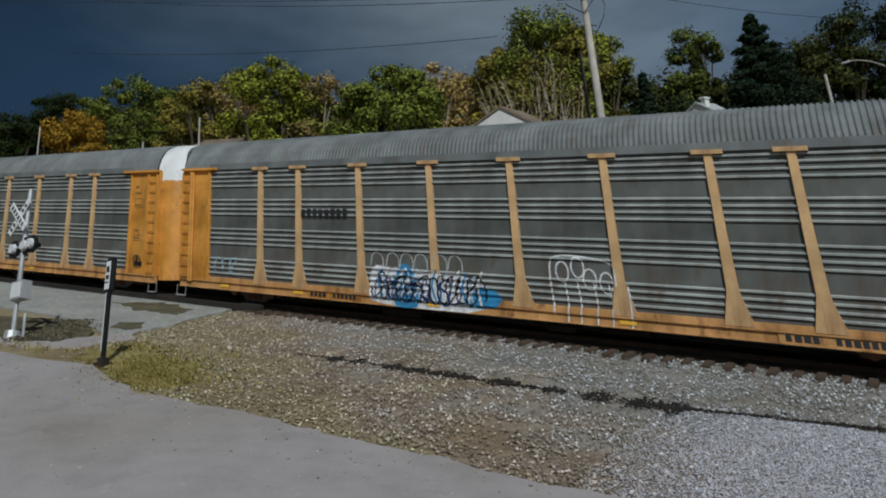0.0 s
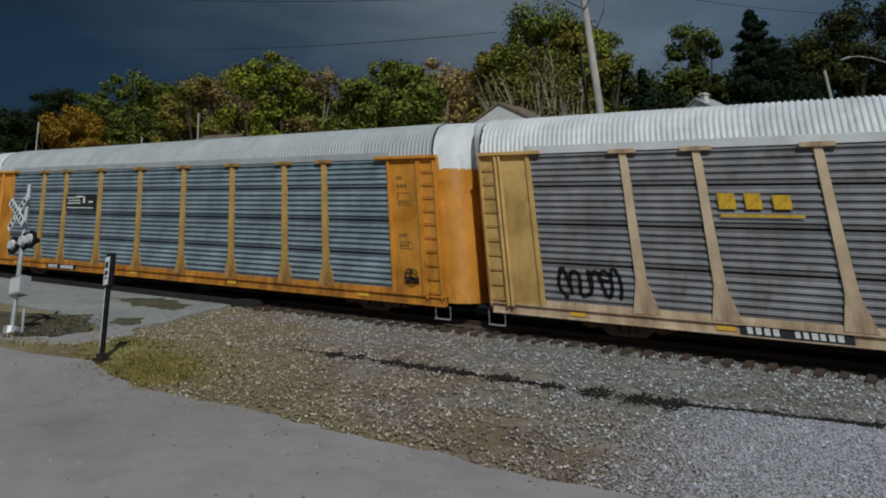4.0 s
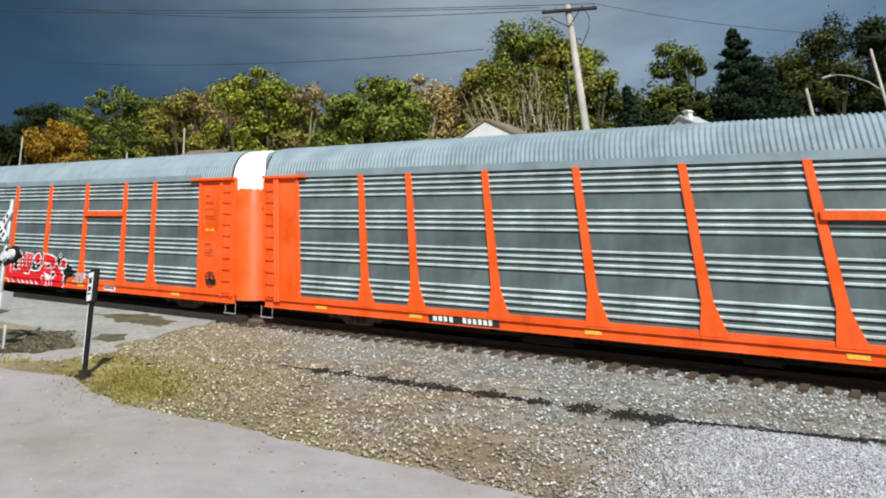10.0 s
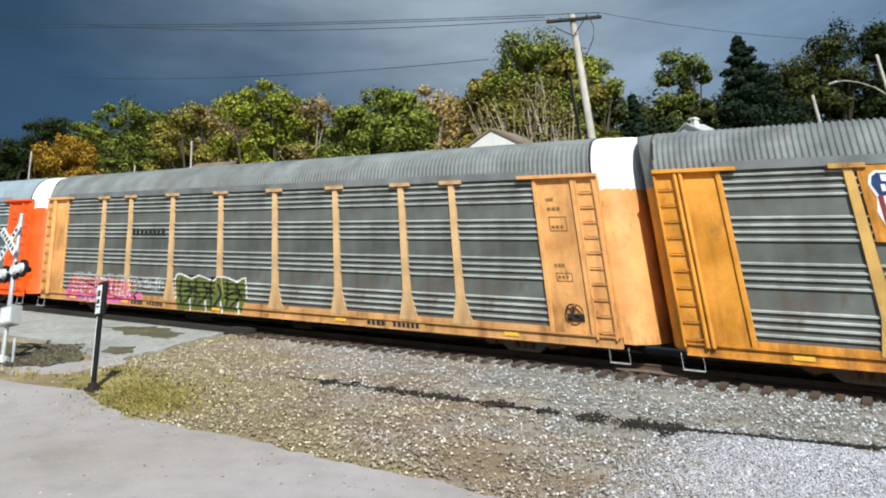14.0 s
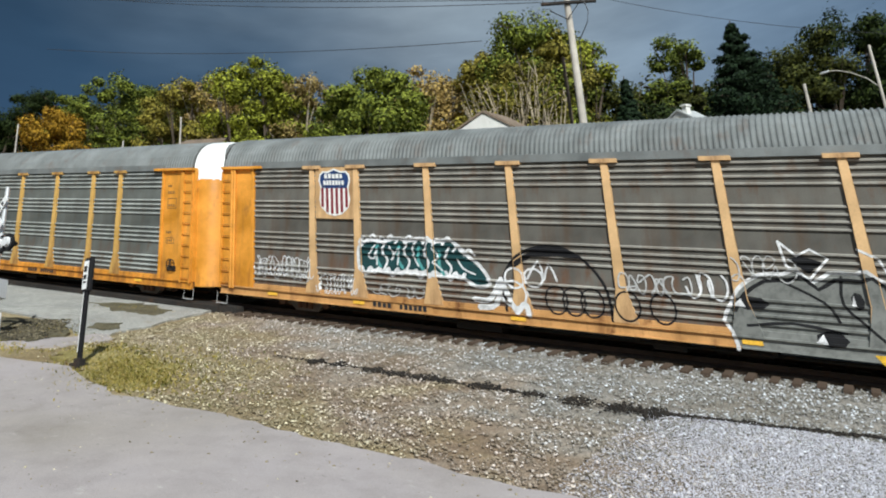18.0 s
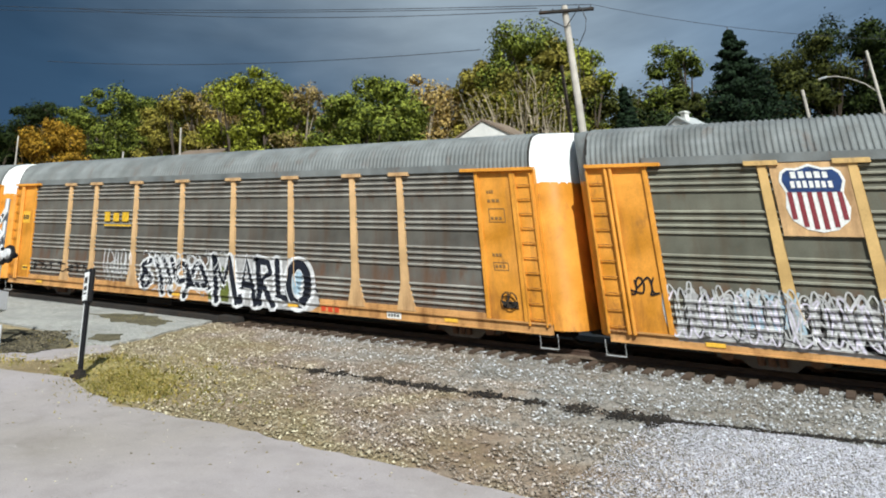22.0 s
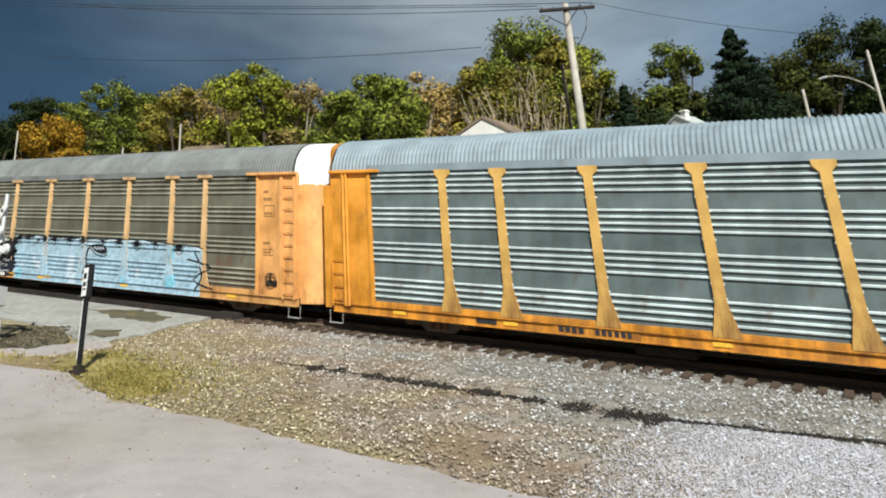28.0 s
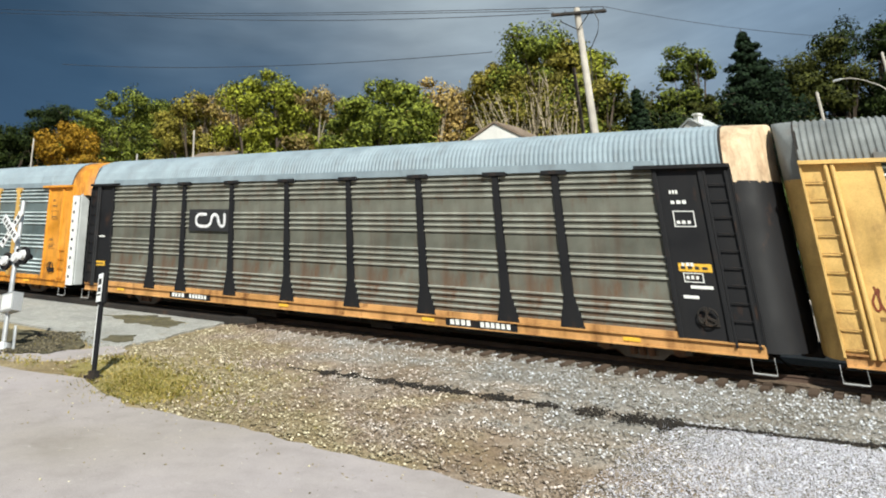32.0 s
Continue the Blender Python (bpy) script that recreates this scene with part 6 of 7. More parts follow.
    fill(b, dark, oval(0.72, 0.84, 0.20, 0.11), "black", 0.0052, 2)
    ring(b, dark, 0.10, 0.84, 0.22, 0.13, "pale", 0.10, 0.0060)
    for k, v in enumerate((0.10, 0.24, 0.36, 0.48)):
        for u in (0.22, 0.34, 0.46, 0.58, 0.70)[:5 - k % 2]:
            draw(b, dark, [(u - 0.04, v), (u, v + 0.07), (u + 0.03, v + 0.01), (u + 0.05, v + 0.05)], "white", 0.028, 0.0068, 1)


def blue_piece(car):
    to = span(-3.75, 0.45, 0.70, 1.98)
    base = fill(car, to, [(0.0, 0.12), (0.12, 0.02), (0.82, 0.0), (0.95, 0.20), (1.02, 0.30), (0.96, 0.62), (0.80, 0.80), (0.66, 0.86), (0.50, 0.82), (0.34, 0.94), (0.20, 0.90), (0.06, 0.96), (0.0, 0.70)], "white", 0.0030, 2, "graffiti", "blue, white and black graffiti")
    fill(base, to, [(0.22, 0.0), (0.40, 0.0), (0.42, 0.40), (0.36, 0.96), (0.26, 0.98), (0.20, 0.50)], "blue", 0.0038, 2)
    fill(base, to, [(0.82, 0.10), (1.02, 0.16), (1.06, 0.44), (0.92, 0.60), (0.84, 0.40)], "blue", 0.0040, 2)
    scrawl(base, -3.7, 0.2, 0.85, 1.75, "black", 13, 11, 0.05)
    scrawl(base, -3.6, -0.6, 0.80, 1.60, "navy", 9, 14, 0.045)
    scrawl(base, -3.0, -1.6, 1.0, 1.9, "white", 6, 18, 0.05)
    for u in (0.06, 0.20, 0.32, 0.44, 0.60, 0.72):
        draw(base, to, [(u - 0.05, 0.96), (u - 0.03, 1.22), (u + 0.02, 1.28), (u + 0.06, 1.14), (u + 0.06, 0.92)], "pale", 0.035, 0.0090)
    t2 = span(2.15, 4.30, 0.72, 2.46)
    tag2 = draw(car, t2, [(0.04, 0.10), (0.02, 0.80), (0.12, 1.0), (0.50, 1.0), (0.80, 0.90), (0.84, 0.60)], "white", 0.05, 0.0060, 4, "graffiti_tag")
    for u, v in ((0.18, 0.76), (0.38, 0.84), (0.52, 0.66), (0.72, 0.62)):
        ring(tag2, t2, u, v, 0.08, 0.16, "white", 0.045, 0.0066)
    for u in (0.20, 0.36, 0.56, 0.74, 0.96):
        draw(tag2, t2, [(u, 0.62), (u + 0.02, 0.30), (u, 0.0)], "white", 0.04, 0.0070)
    for k in range(16):
        u = 0.03 + 0.058 * k
        draw(base, to, [(u + 0.03, 0.92 - 0.05 * (k % 3)), (u - 0.01, 0.55), (u + 0.02, 0.12 + 0.06 * (k % 2))], ("white", "blue", "pale_blue", "white")[k % 4], 0.065, 0.0104 + 0.0001 * k)


def streak_logo(x, h):
    """A black board with plain white streaks."""
    def make(car):
        b = put("name_board", slab(2.24, 0.72), MARK_BLACK, car, "black board with white streaks", car_at(x, -0.058, h))
        for k, (u, v, w, t) in enumerate(((0.06, 0.52, 0.95, 0.06), (0.20, 0.40, 0.90, 0.05), (0.10, 0.27, 1.0, 0.06), (0.75, 0.56, 0.5, 0.08), (0.10, 0.06, 1.95, 0.05), (1.28, 0.30, 0.16, 0.30), (1.70, 0.32, 0.30, 0.08))):
            put("streak", slab(w, t, 0.006), MARK_WHITE, b, "", car_at(u, -0.013, v))
    return make


def text_mesh(words, size):
    cu = bpy.data.curves.new("words", "FONT")
    cu.body, cu.size, cu.extrude = words, size, 0.004
    ob = bpy.data.objects.new("words", cu)
    me = bpy.data.meshes.new_from_object(ob)
    bpy.data.objects.remove(ob)
    bpy.data.curves.remove(cu)
    me.transform(SLOPED @ Matrix.Rotation(math.pi / 2, 4, "X"))
    if not me.materials:
        me.materials.append(None)
    return me


def slogan(words, x, h, size, material):
    def make(car):
        put("lettering", text_mesh(words, size), material, car, "", car_at(x, -0.075, h))
    return make


TRAIN = [
    dict(label="dusty grey autorack car with tan posts", body=YELLOW, side=STEEL_GREY, roof=ROOF_GREY, ridges="grouped", posts=PEACH, sill=RUSTY),
    dict(label="grey autorack car with yellow ends and blue-white graffiti", body=YELLOW, side=STEEL_GREY, roof=ROOF_GREY, ridges="grouped", posts=PEACH, sill=RUSTY,
         extra=[name_bars(-6.5, 3.5, 2.05, 0.26, 8, MARK_BLACK), blue_piece, tag(-10.8, -9.6, 1.2, 1.9, "pale_blue", 3, 13), reporting(-6.3, MARK_BLACK, YELLOW), reporting(7.4, MARK_BLACK, RUSTY)]),
    dict(label="silvery blue-grey autorack car with yellow posts", body=AMBER, side=SHEET_BLUE, roof=ROOF_PALE, ridges="dense", posts=OCHRE,
         extra=[streak_logo(-6.5, 3.45), reporting(-7.6)]),
    dict(label="white-roofed grey autorack car with faded tan posts", body=TAN, side=SHEET_MAUVE, roof=ROOF_WHITE, ridges="dense", slots=((3.72, 0.42),), posts=CREAM, sill=CREAM,
         extra=[name_bars(-6.35, 3.72, 1.75, 0.40, 3, PAINT["yellow"], None, True), art(1.45, 5.75, 0.72, 2.0, "mist", "navy", "8NM8AE", 21, "pale_blue", 0.34, 0.17, "pale blue graffiti letters with dark edges", 0.12), blot(0.6, 7.0, 0.69, 0.98, "pale_blue", 4, 16, 0.1), tag(1.6, 5.6, 0.8, 1.8, "mist", 9, 25, 0.035),
                blot(-2.6, 1.1, 0.70, 0.97, "pale", 3, 4, 0.1), tag(-3.4, -0.3, 1.0, 2.2, "pale", 6, 22, 0.06, "faint white graffiti"), blot(-2.9, -1.0, 0.98, 1.95, "lilac", 3, 26, 0.4), tag(-3.2, -0.4, 0.9, 2.1, "lilac", 7, 27, 0.10),
                tag(8.75, 10.0, 1.25, 1.95, "black", 6, 23, 0.055), tag(-10.6, -9.0, 1.25, 2.1, "black", 6, 24, 0.10), reporting(-6.4)]),
    dict(label="bright orange autorack car with red graffiti", body=ORANGE, ink=DEEP_ORANGE, side=STEEL_BLUE, roof=ROOF_BLUE, ridges="grouped", cap="none",
         extra=[red_piece, label_box(11.4, 3.3, 0.16, 0.09, REFLECT), label_box(11.65, 3.3, 0.2, 0.09, REFLECT), label_box(5.65, 0.72, 0.72, 0.22, MARK_WHITE), tag(-4.0, -3.2, 0.75, 1.25, "pale", 4, 34, 0.10), tag(3.6, 4.3, 0.9, 1.4, "pale", 4, 33, 0.07), tag(-11.0, -8.8, 1.25, 1.65, "black", 7, 32, 0.06), beam(4.05, 3.86, 2.6, ORANGE), reporting(-6.5)]),
    dict(label="bright orange autorack car with clean grey sides", body=ORANGE, ink=DEEP_ORANGE, side=STEEL_BLUE, roof=ROOF_BLUE, ridges="grouped", cap="none",
         extra=[reporting(-6.25), label_box(11.4, 3.3, 0.16, 0.09, REFLECT), label_box(11.65, 3.3, 0.2, 0.09, REFLECT), label_box(7.2, 0.74, 0.55, 0.22, MARK_WHITE), beam(4.05, 3.86, 2.6, ORANGE)]),
    dict(label="grey autorack car with peach posts and pink and green graffiti", body=APRICOT, side=STEEL_GREY, roof=ROOF_GREY, ridges="grouped", posts=PEACH, sill=RUSTY,
         extra=[name_bars(-6.4, 3.62, 2.05, 0.27, 8, MARK_BLACK), blot(-10.7, -6.3, 0.72, 1.85, "pink", 5, 6, 0.22), blot(-6.6, -5.6, 0.72, 1.3, "pink", 2, 19, 0.5), tag(-10.6, -6.2, 1.05, 1.75, "salmon", 12, 44, 0.05, "pink and white graffiti"), tag(-10.6, -6.2, 1.0, 1.8, "white", 15, 45, 0.035), tag(-10.6, -6.2, 0.95, 1.7, "red", 10, 46, 0.03), tag(-10.6, -6.4, 1.65, 1.95, "pale", 14, 47, 0.035), tag(-6.1, -4.5, 1.35, 1.85, "white", 9, 42, 0.035), tag(-9.6, -8.4, 0.72, 0.95, "white", 4, 48, 0.03), olive_piece, reporting(-6.4, MARK_BLACK, RUSTY), reporting(5.0, MARK_BLACK, RUSTY)]),
    dict(label="grey autorack car with ochre posts and a shield logo", body=AMBER, side=STEEL_GREY, roof=ROOF_GREY, ridges="grouped", posts=OCHRE,
         extra=[logo(-7.5, 3.92, AMBER), slogan("BUILDING AMERICA", -6.15, 4.56, 0.36, MARK_BLACK), reporting(-4.5, MARK_BLACK, AMBER), reporting(2.4, MARK_BLACK, AMBER)]),
    dict(label="rust-stained grey autorack car covered in large graffiti", body=AMBER, side=STEEL_BROWN, roof=ROOF_GREY, ridges="grouped", posts=PEACH, sill=RUSTY,
         extra=[logo(-7.5, 3.92, PEACH), teal_piece, grey_piece, tag(1.3, 3.0, 1.75, 2.3, "pale", 8, 53, 0.04), tag(2.9, 3.7, 1.7, 2.45, "white", 3, 61, 0.05), tag(3.8, 5.2, 2.2, 2.9, "pale", 5, 58, 0.03), tag(8.2, 10.6, 1.6, 2.8, "pale", 7, 59, 0.035),
                tag(-11.0, -8.4, 1.4, 2.2, "white", 15, 56, 0.032), tag(-10.9, -8.6, 1.3, 2.0, "pale", 12, 57, 0.03), tag(-8.3, -6.7, 1.0, 1.7, "white", 12, 60, 0.03), tag(-6.2, -4.4, 1.1, 1.5, "pale", 6, 62, 0.025), reporting(-6.3, MARK_BLACK, RUSTY)]),
    dict(label="grey autorack car with amber ends and black and white graffiti", body=AMBER, side=STEEL_BROWN, roof=ROOF_GREY, ridges="grouped", posts=PEACH, sill=RUSTY,
         extra=[name_bars(-5.95, 3.62, 1.7, 0.42, 3, PAINT["yellow"], None, True), block_piece, tag(-5.9, -4.1, 1.4, 2.5, "white", 8, 63, 0.045), tag(-5.8, -4.2, 1.1, 1.9, "pale", 6, 68, 0.03), tag(-11.0, -6.8, 1.35, 1.75, "black", 11, 64, 0.05),
                name_bars(5.3, 0.74, 0.8, 0.17, 3, PAINT["vermilion"]), label_box(7.75, 0.72, 0.5, 0.2, MARK_WHITE), label_box(-12.1, 3.5, 0.7, 0.55, REFLECT), label_box(-11.6, 1.3, 0.6, 0.22, REFLECT)]),
    dict(label="olive-grey autorack car with a shield logo and pale graffiti", body=AMBER, side=STEEL_OLIVE, roof=ROOF_GREY, ridges="grouped", posts=STRAW, sill=RUSTY,
         extra=[logo(-7.5, 3.92, PEACH), blot(-11.0, -6.6, 0.85, 2.1, "grey", 5, 10, 0.45), tag(-11.2, -6.5, 0.9, 2.2, "pale", 18, 101, 0.05), tag(-11.0, -6.5, 0.9, 2.2, "smoke", 16, 102, 0.035), tag(-11.1, -6.4, 1.0, 2.3, "pale", 22, 71, 0.035, "faded white graffiti"), tag(-11.1, -6.5, 0.9, 2.1, "lilac", 20, 104, 0.04), tag(-9.6, -8.2, 1.2, 2.2, "pale_blue", 6, 78, 0.06), tag(-10.8, -6.6, 1.1, 2.2, "grey", 11, 79, 0.05),
                blot(-5.8, -2.4, 0.85, 1.7, "grey", 4, 14, 0.6), tag(-5.9, -2.3, 0.9, 1.9, "pale", 14, 103, 0.04), tag(-5.7, -2.4, 1.0, 1.9, "teal", 8, 72, 0.09, "faded teal graffiti"), tag(-5.4, -2.4, 1.0, 2.1, "pale", 7, 70, 0.04),
                wavy_piece, tag(-0.2, 1.4, 0.9, 2.0, "pale", 9, 75, 0.05), tag(7.0, 8.0, 1.5, 2.2, "black", 6, 74, 0.06), tag(8.75, 10.75, 1.2, 2.0, "black", 9, 76, 0.07), reporting(-6.4), tag(-12.0, -11.2, 1.9, 2.4, "black", 4, 69, 0.045), label_box(8.1, 0.74, 0.55, 0.2, MARK_WHITE)]),
    dict(label="grey-brown autorack car with light blue graffiti", body=APRICOT, side=STEEL_OLIVE, roof=ROOF_GREY, ridges="grouped", posts=PEACH, sill=RUSTY,
         extra=[logo(-7.4, 3.92, PEACH), sky_piece, reporting(-6.3)]),
    dict(label="clean blue-grey autorack car with ochre posts", body=AMBER, posts=OCHRE, side=STEEL_BLUE, roof=ROOF_BLUE, ridges="grouped", hood=AMBER, hood_l=AMBER, end=ROOF_PALE, square=True, cap="flared",
         extra=[clips, beam(4.05, 3.80, 2.6, PAINT["vermilion"]), reporting(-5.5, MARK_BLACK, AMBER), label_box(-7.7, 0.76, 0.6, 0.14, MARK_BLACK)]),
    dict(label="black-framed olive-grey autorack car with a rusty yellow sill", body=BLACK, side=STEEL_TAUPE, roof=ROOF_BLUE, ridges="grouped", sill=RUSTY, ink=MARK_WHITE, hood=CREAM,
         extra=[worm(-6.30, 3.36), label_box(11.3, 2.62, 0.75, 0.2, REFLECT), label_box(11.5, 2.2, 0.5, 0.08, MARK_WHITE), label_box(11.3, 1.95, 0.35, 0.08, MARK_WHITE), label_box(-12.0, 1.75, 0.62, 0.2, REFLECT), label_box(-11.9, 3.0, 0.4, 0.06, MARK_WHITE), reporting(-7.2, MARK_WHITE, BLACK), reporting(4.7, MARK_WHITE, BLACK)]),
    dict(label="grey autorack car with tan yellow ends", body=TAN, side=STEEL_BLUE, roof=ROOF_GREY, ridges="grouped", posts=TAN,
         sill=RUSTY,
         extra=[tag(-11.9, -11.0, 1.9, 2.5, "rust", 5, 91, 0.045), label_box(-11.8, 1.72, 0.8, 0.09, FADED)]),
]


# ---- things beside the track ----
def build_sign():
    s = thing("marker_post", on_ground(-15.42, 10.15, 0.02), "black flat marker post with a white plate on a small foot", "marker post")
    s.rotation_euler = (0, radians(2.6), 0)
    bm = bmesh.new()
    box(bm, -0.055, 0.065, -0.03, 0.03, 0.05, 1.75, 0.008)
    part("post", bm, BLACK, s)
    bm = bmesh.new()
    box(bm, -0.13, 0.14, -0.045, 0.045, 1.66, 2.46, 0.025)
    part("head", bm, BLACK, s)
    bm = bmesh.new()
    box(bm, -0.122, 0.04, -0.055, -0.0455, 1.72, 2.38)
    pl = part("plate", bm, WHITE, s, "white plate")
    for z0, z1 in ((2.12, 2.26), (1.95, 2.05), (1.86, 1.90)):
        bm = bmesh.new()
        box(bm, -0.095, 0.01, -0.061, -0.0555, z0, z1)
        part("bar", bm, MARK_BLACK, pl)
    bm = bmesh.new()
    box(bm, -0.085, -0.0555, -0.025, 0.025, 0.3, 1.66)
    part("edge_strip", bm, WHITE, s, "bright white edge")
    bm = bmesh.new()
    box(bm, -0.17, 0.17, -0.13, 0.13, -0.1, 0.06, 0.02)
    box(bm, -0.10, 0.10, -0.08, 0.08, 0.05, 0.16, 0.02)
    part("foot", bm, DARK_IRON, s)


def build_mast():
    m = thing("crossing_signal", on_ground(-20.6, 10.85, 0.0), "aluminium railway crossing signal with crossbuck and twin lamps", "crossing signal")
    m.rotation_euler = (0, radians(2.3), 0)
    bm = bmesh.new()
    tube(bm, (0, 0, 0), (0, 0, 4.25), 0.065, 0.06, 14)
    part("mast", bm, ALU, m)
    bm = bmesh.new()
    tube(bm, (0, 0, -0.1), (0, 0, 0.16), 0.24, 0.2, 12)
    part("base", bm, ALU, m)
    for a in (45, -45):
        bm = bmesh.new()
        box(bm, -0.6, 0.6, -0.015, 0.015, -0.11, 0.11, 0.005)
        bm.transform(pose(0, 0, 0, 0, a, 0))
        b = part("crossbuck_blade", bm, WHITE, m, "white crossbuck board", at=(-0.25, -0.09 - (0.04 if a > 0 else 0), 3.45))
        bm = bmesh.new()
        for k in range(6):
            x = -0.5 + k * 0.17
            box(bm, x, x + 0.09, -0.02, -0.0155, -0.06, 0.06)
        bm.transform(pose(0, 0, 0, 0, a, 0))
        part("lettering", bm, MARK_BLACK, b)
    bm = bmesh.new()
    tube(bm, (-0.7, -0.05, 2.55), (0.5, -0.05, 2.55), 0.03, 0.03, 8)
    part("lamp_arm", bm, ALU, m)
    for x in (-0.45, 0.1, 0.42):
        bm = bmesh.new()
        tube(bm, (x, -0.04, 2.55), (x, 0.03, 2.55), 0.25, 0.25, 20)
        lamp = part("lamp_shield", bm, BLACK, m, "black round backing disc")
        bm = bmesh.new()
        tube(bm, (x, -0.12, 2.55), (x, -0.04, 2.55), 0.13, 0.15, 16)
        part("lens", bm, LENS, lamp, "pale round lens")
        bm = bmesh.new()
        tube(bm, (x, 0.03, 2.55), (x + 0.02, 0.22, 2.55), 0.15, 0.05, 14)
        part("lamp_back", bm, BLACK, lamp)
    bm = bmesh.new()
    tube(bm, (0.34, 0.1, -0.1), (0.30, 0.1, 0.62), 0.04, 0.04, 8)
    part("stub_post", bm, ALU, m, "short stub post beside the mast")
    bm = bmesh.new()
    box(bm, -0.16, 0.42, -0.14, 0.14, 1.0, 1.52, 0.015)
    cab = part("cabinet", bm, ALU, m, "small grey aluminium cabinet")
    bm = bmesh.new()
    box(bm, -0.10, 0.36, -0.155, -0.14, 1.05, 1.47, 0.006)
    part("cabinet_door", bm, WHITE, cab)


def build_pole():
    x, y = -8.62, 26.0
    p = thing("utility_pole", on_ground(x, y), "tall weathered wooden utility pole with a crossarm", "utility pole")
    top = EYE + 0.735 * y - rise(x, y)
    bm = bmesh.new()
    tube(bm, (0, 0, -0.3), (0.0, 0, top), 0.19, 0.13, 12)
    part("pole", bm, WOOD_POLE, p)
    bm = bmesh.new()
    box(bm, -1.15, 1.15, -0.24, -0.13, top - 0.38, top - 0.27, 0.01)
    turn = pose(0, 0, top - 0.3, 0, -4, 36) @ pose(0, 0, 0.3 - top)
    bm.transform(turn)
    part("crossarm", bm, DARK_IRON, p, "dark crossarm")
    for ix in (-1.05, -0.55, 0.55, 1.05):
        bm = bmesh.new()
        tube(bm, (ix, -0.18, top - 0.26), (ix, -0.18, top - 0.16), 0.03, 0.02, 8)
        bm.transform(turn)
        part("insulator", bm, DARK_IRON, p)
    bm = bmesh.new()
    for sx in (-0.7, 0.7):
        tube(bm, (sx, -0.2, top - 0.4), (0, -0.2, top - 1.1), 0.02, 0.02, 6)
    part("brace", bm, DARK_IRON, p)
    bm = bmesh.new()
    pts = [(0.7, -0.1, top - 0.4), (0.85, -0.1, top - 1.0), (0.75, -0.1, top - 1.5), (0.3, 0, top - 2.1), (0.2, 0, top - 3.5)]
    cable(bm, pts, 0.02)
    part("drop_cable", bm, WIRE, p)
    b = thing("wooden_pole", on_ground(-9.35, 27.0), "short dark wooden pole beside the taller one", "utility pole")
    bm = bmesh.new()
    tube(bm, (0, 0, -0.3), (-0.1, 0, EYE + 0.635 * 27 - rise(-9.35, 27)), 0.10, 0.07, 10)
    part("pole", bm, BARK, b)


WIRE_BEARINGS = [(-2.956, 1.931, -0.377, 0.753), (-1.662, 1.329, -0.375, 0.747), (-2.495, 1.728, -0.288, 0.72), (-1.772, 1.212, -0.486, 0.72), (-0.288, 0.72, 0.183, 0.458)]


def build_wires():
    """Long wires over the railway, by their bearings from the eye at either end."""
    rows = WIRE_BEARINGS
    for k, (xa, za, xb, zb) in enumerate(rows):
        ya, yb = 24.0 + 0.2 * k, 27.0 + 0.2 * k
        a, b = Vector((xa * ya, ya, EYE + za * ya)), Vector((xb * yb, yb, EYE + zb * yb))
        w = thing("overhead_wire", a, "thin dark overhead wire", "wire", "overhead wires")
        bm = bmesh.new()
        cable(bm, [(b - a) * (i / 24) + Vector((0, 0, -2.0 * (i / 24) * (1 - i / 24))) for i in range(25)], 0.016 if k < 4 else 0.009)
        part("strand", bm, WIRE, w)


def build_house(at, w, d, h, roof_h, label, turn=0.0, wall=None, over=0.45, chimney=False, top=None):
    """A small gabled house, sheared with the tilted ground to fit the camera's view."""
    ho = thing("house", at, label, "house", "houses on the hill")
    face = pose(0, 0, 0, 0, 0, turn)

    def piece(name, bm, material, parent, label_=""):
        bm.transform(face)
        return part(name, bm, material, parent, label_, True)
    bm = bmesh.new()
    prism(bm, [(-w / 2, -2), (w / 2, -2), (w / 2, h), (0, h + roof_h), (-w / 2, h)], -d / 2, d / 2)
    wl_ = piece("wall", bm, wall or SIDING, ho)
    for s in (-1, 1):
        bm = bmesh.new()
        prism(bm, [(0, h + roof_h + 0.02), (s * (w / 2 + over), h - over * roof_h / (w / 2) + 0.02), (s * (w / 2 + over), h - over * roof_h / (w / 2) + 0.14), (0, h + roof_h + 0.16)][::s], -d / 2 - over * 0.8, d / 2 + over * 0.8)
        piece("roof", bm, top or SHINGLE, ho, "" if top else "brown shingled roof")
    for x in (-w * 0.22, w * 0.22):
        for z in (h * 0.2, h * 0.55):
            bm = bmesh.new()
            box(bm, x - 0.5, x + 0.5, -d / 2 - 0.05, -d / 2 + 0.05, z, z + 1.3)
            win = piece("window", bm, SIDING, wl_)
            bm = bmesh.new()
            box(bm, x - 0.42, x + 0.42, -d / 2 - 0.07, -d / 2 - 0.051, z + 0.08, z + 1.22)
            piece("pane", bm, GLASS_DARK, win)
    if chimney:
        bm = bmesh.new()
        box(bm, 0.25, 0.6, -d / 2 + 0.1, -d / 2 + 0.45, h - 0.2, h + roof_h + 0.45, 0.02)
        box(bm, 0.18, 0.67, -d / 2 + 0.03, -d / 2 + 0.52, h + roof_h + 0.3, h + roof_h + 0.38, 0.02)
        piece("chimney", bm, SIDING, ho, "white chimney")
    return ho


def at_bearing(rx, y, rz):
    """A place on the ground by its bearing from the eye, and the height there of the bearing's rise."""
    x = rx * y
    return x, y, EYE + rz * y - rise(x, y)


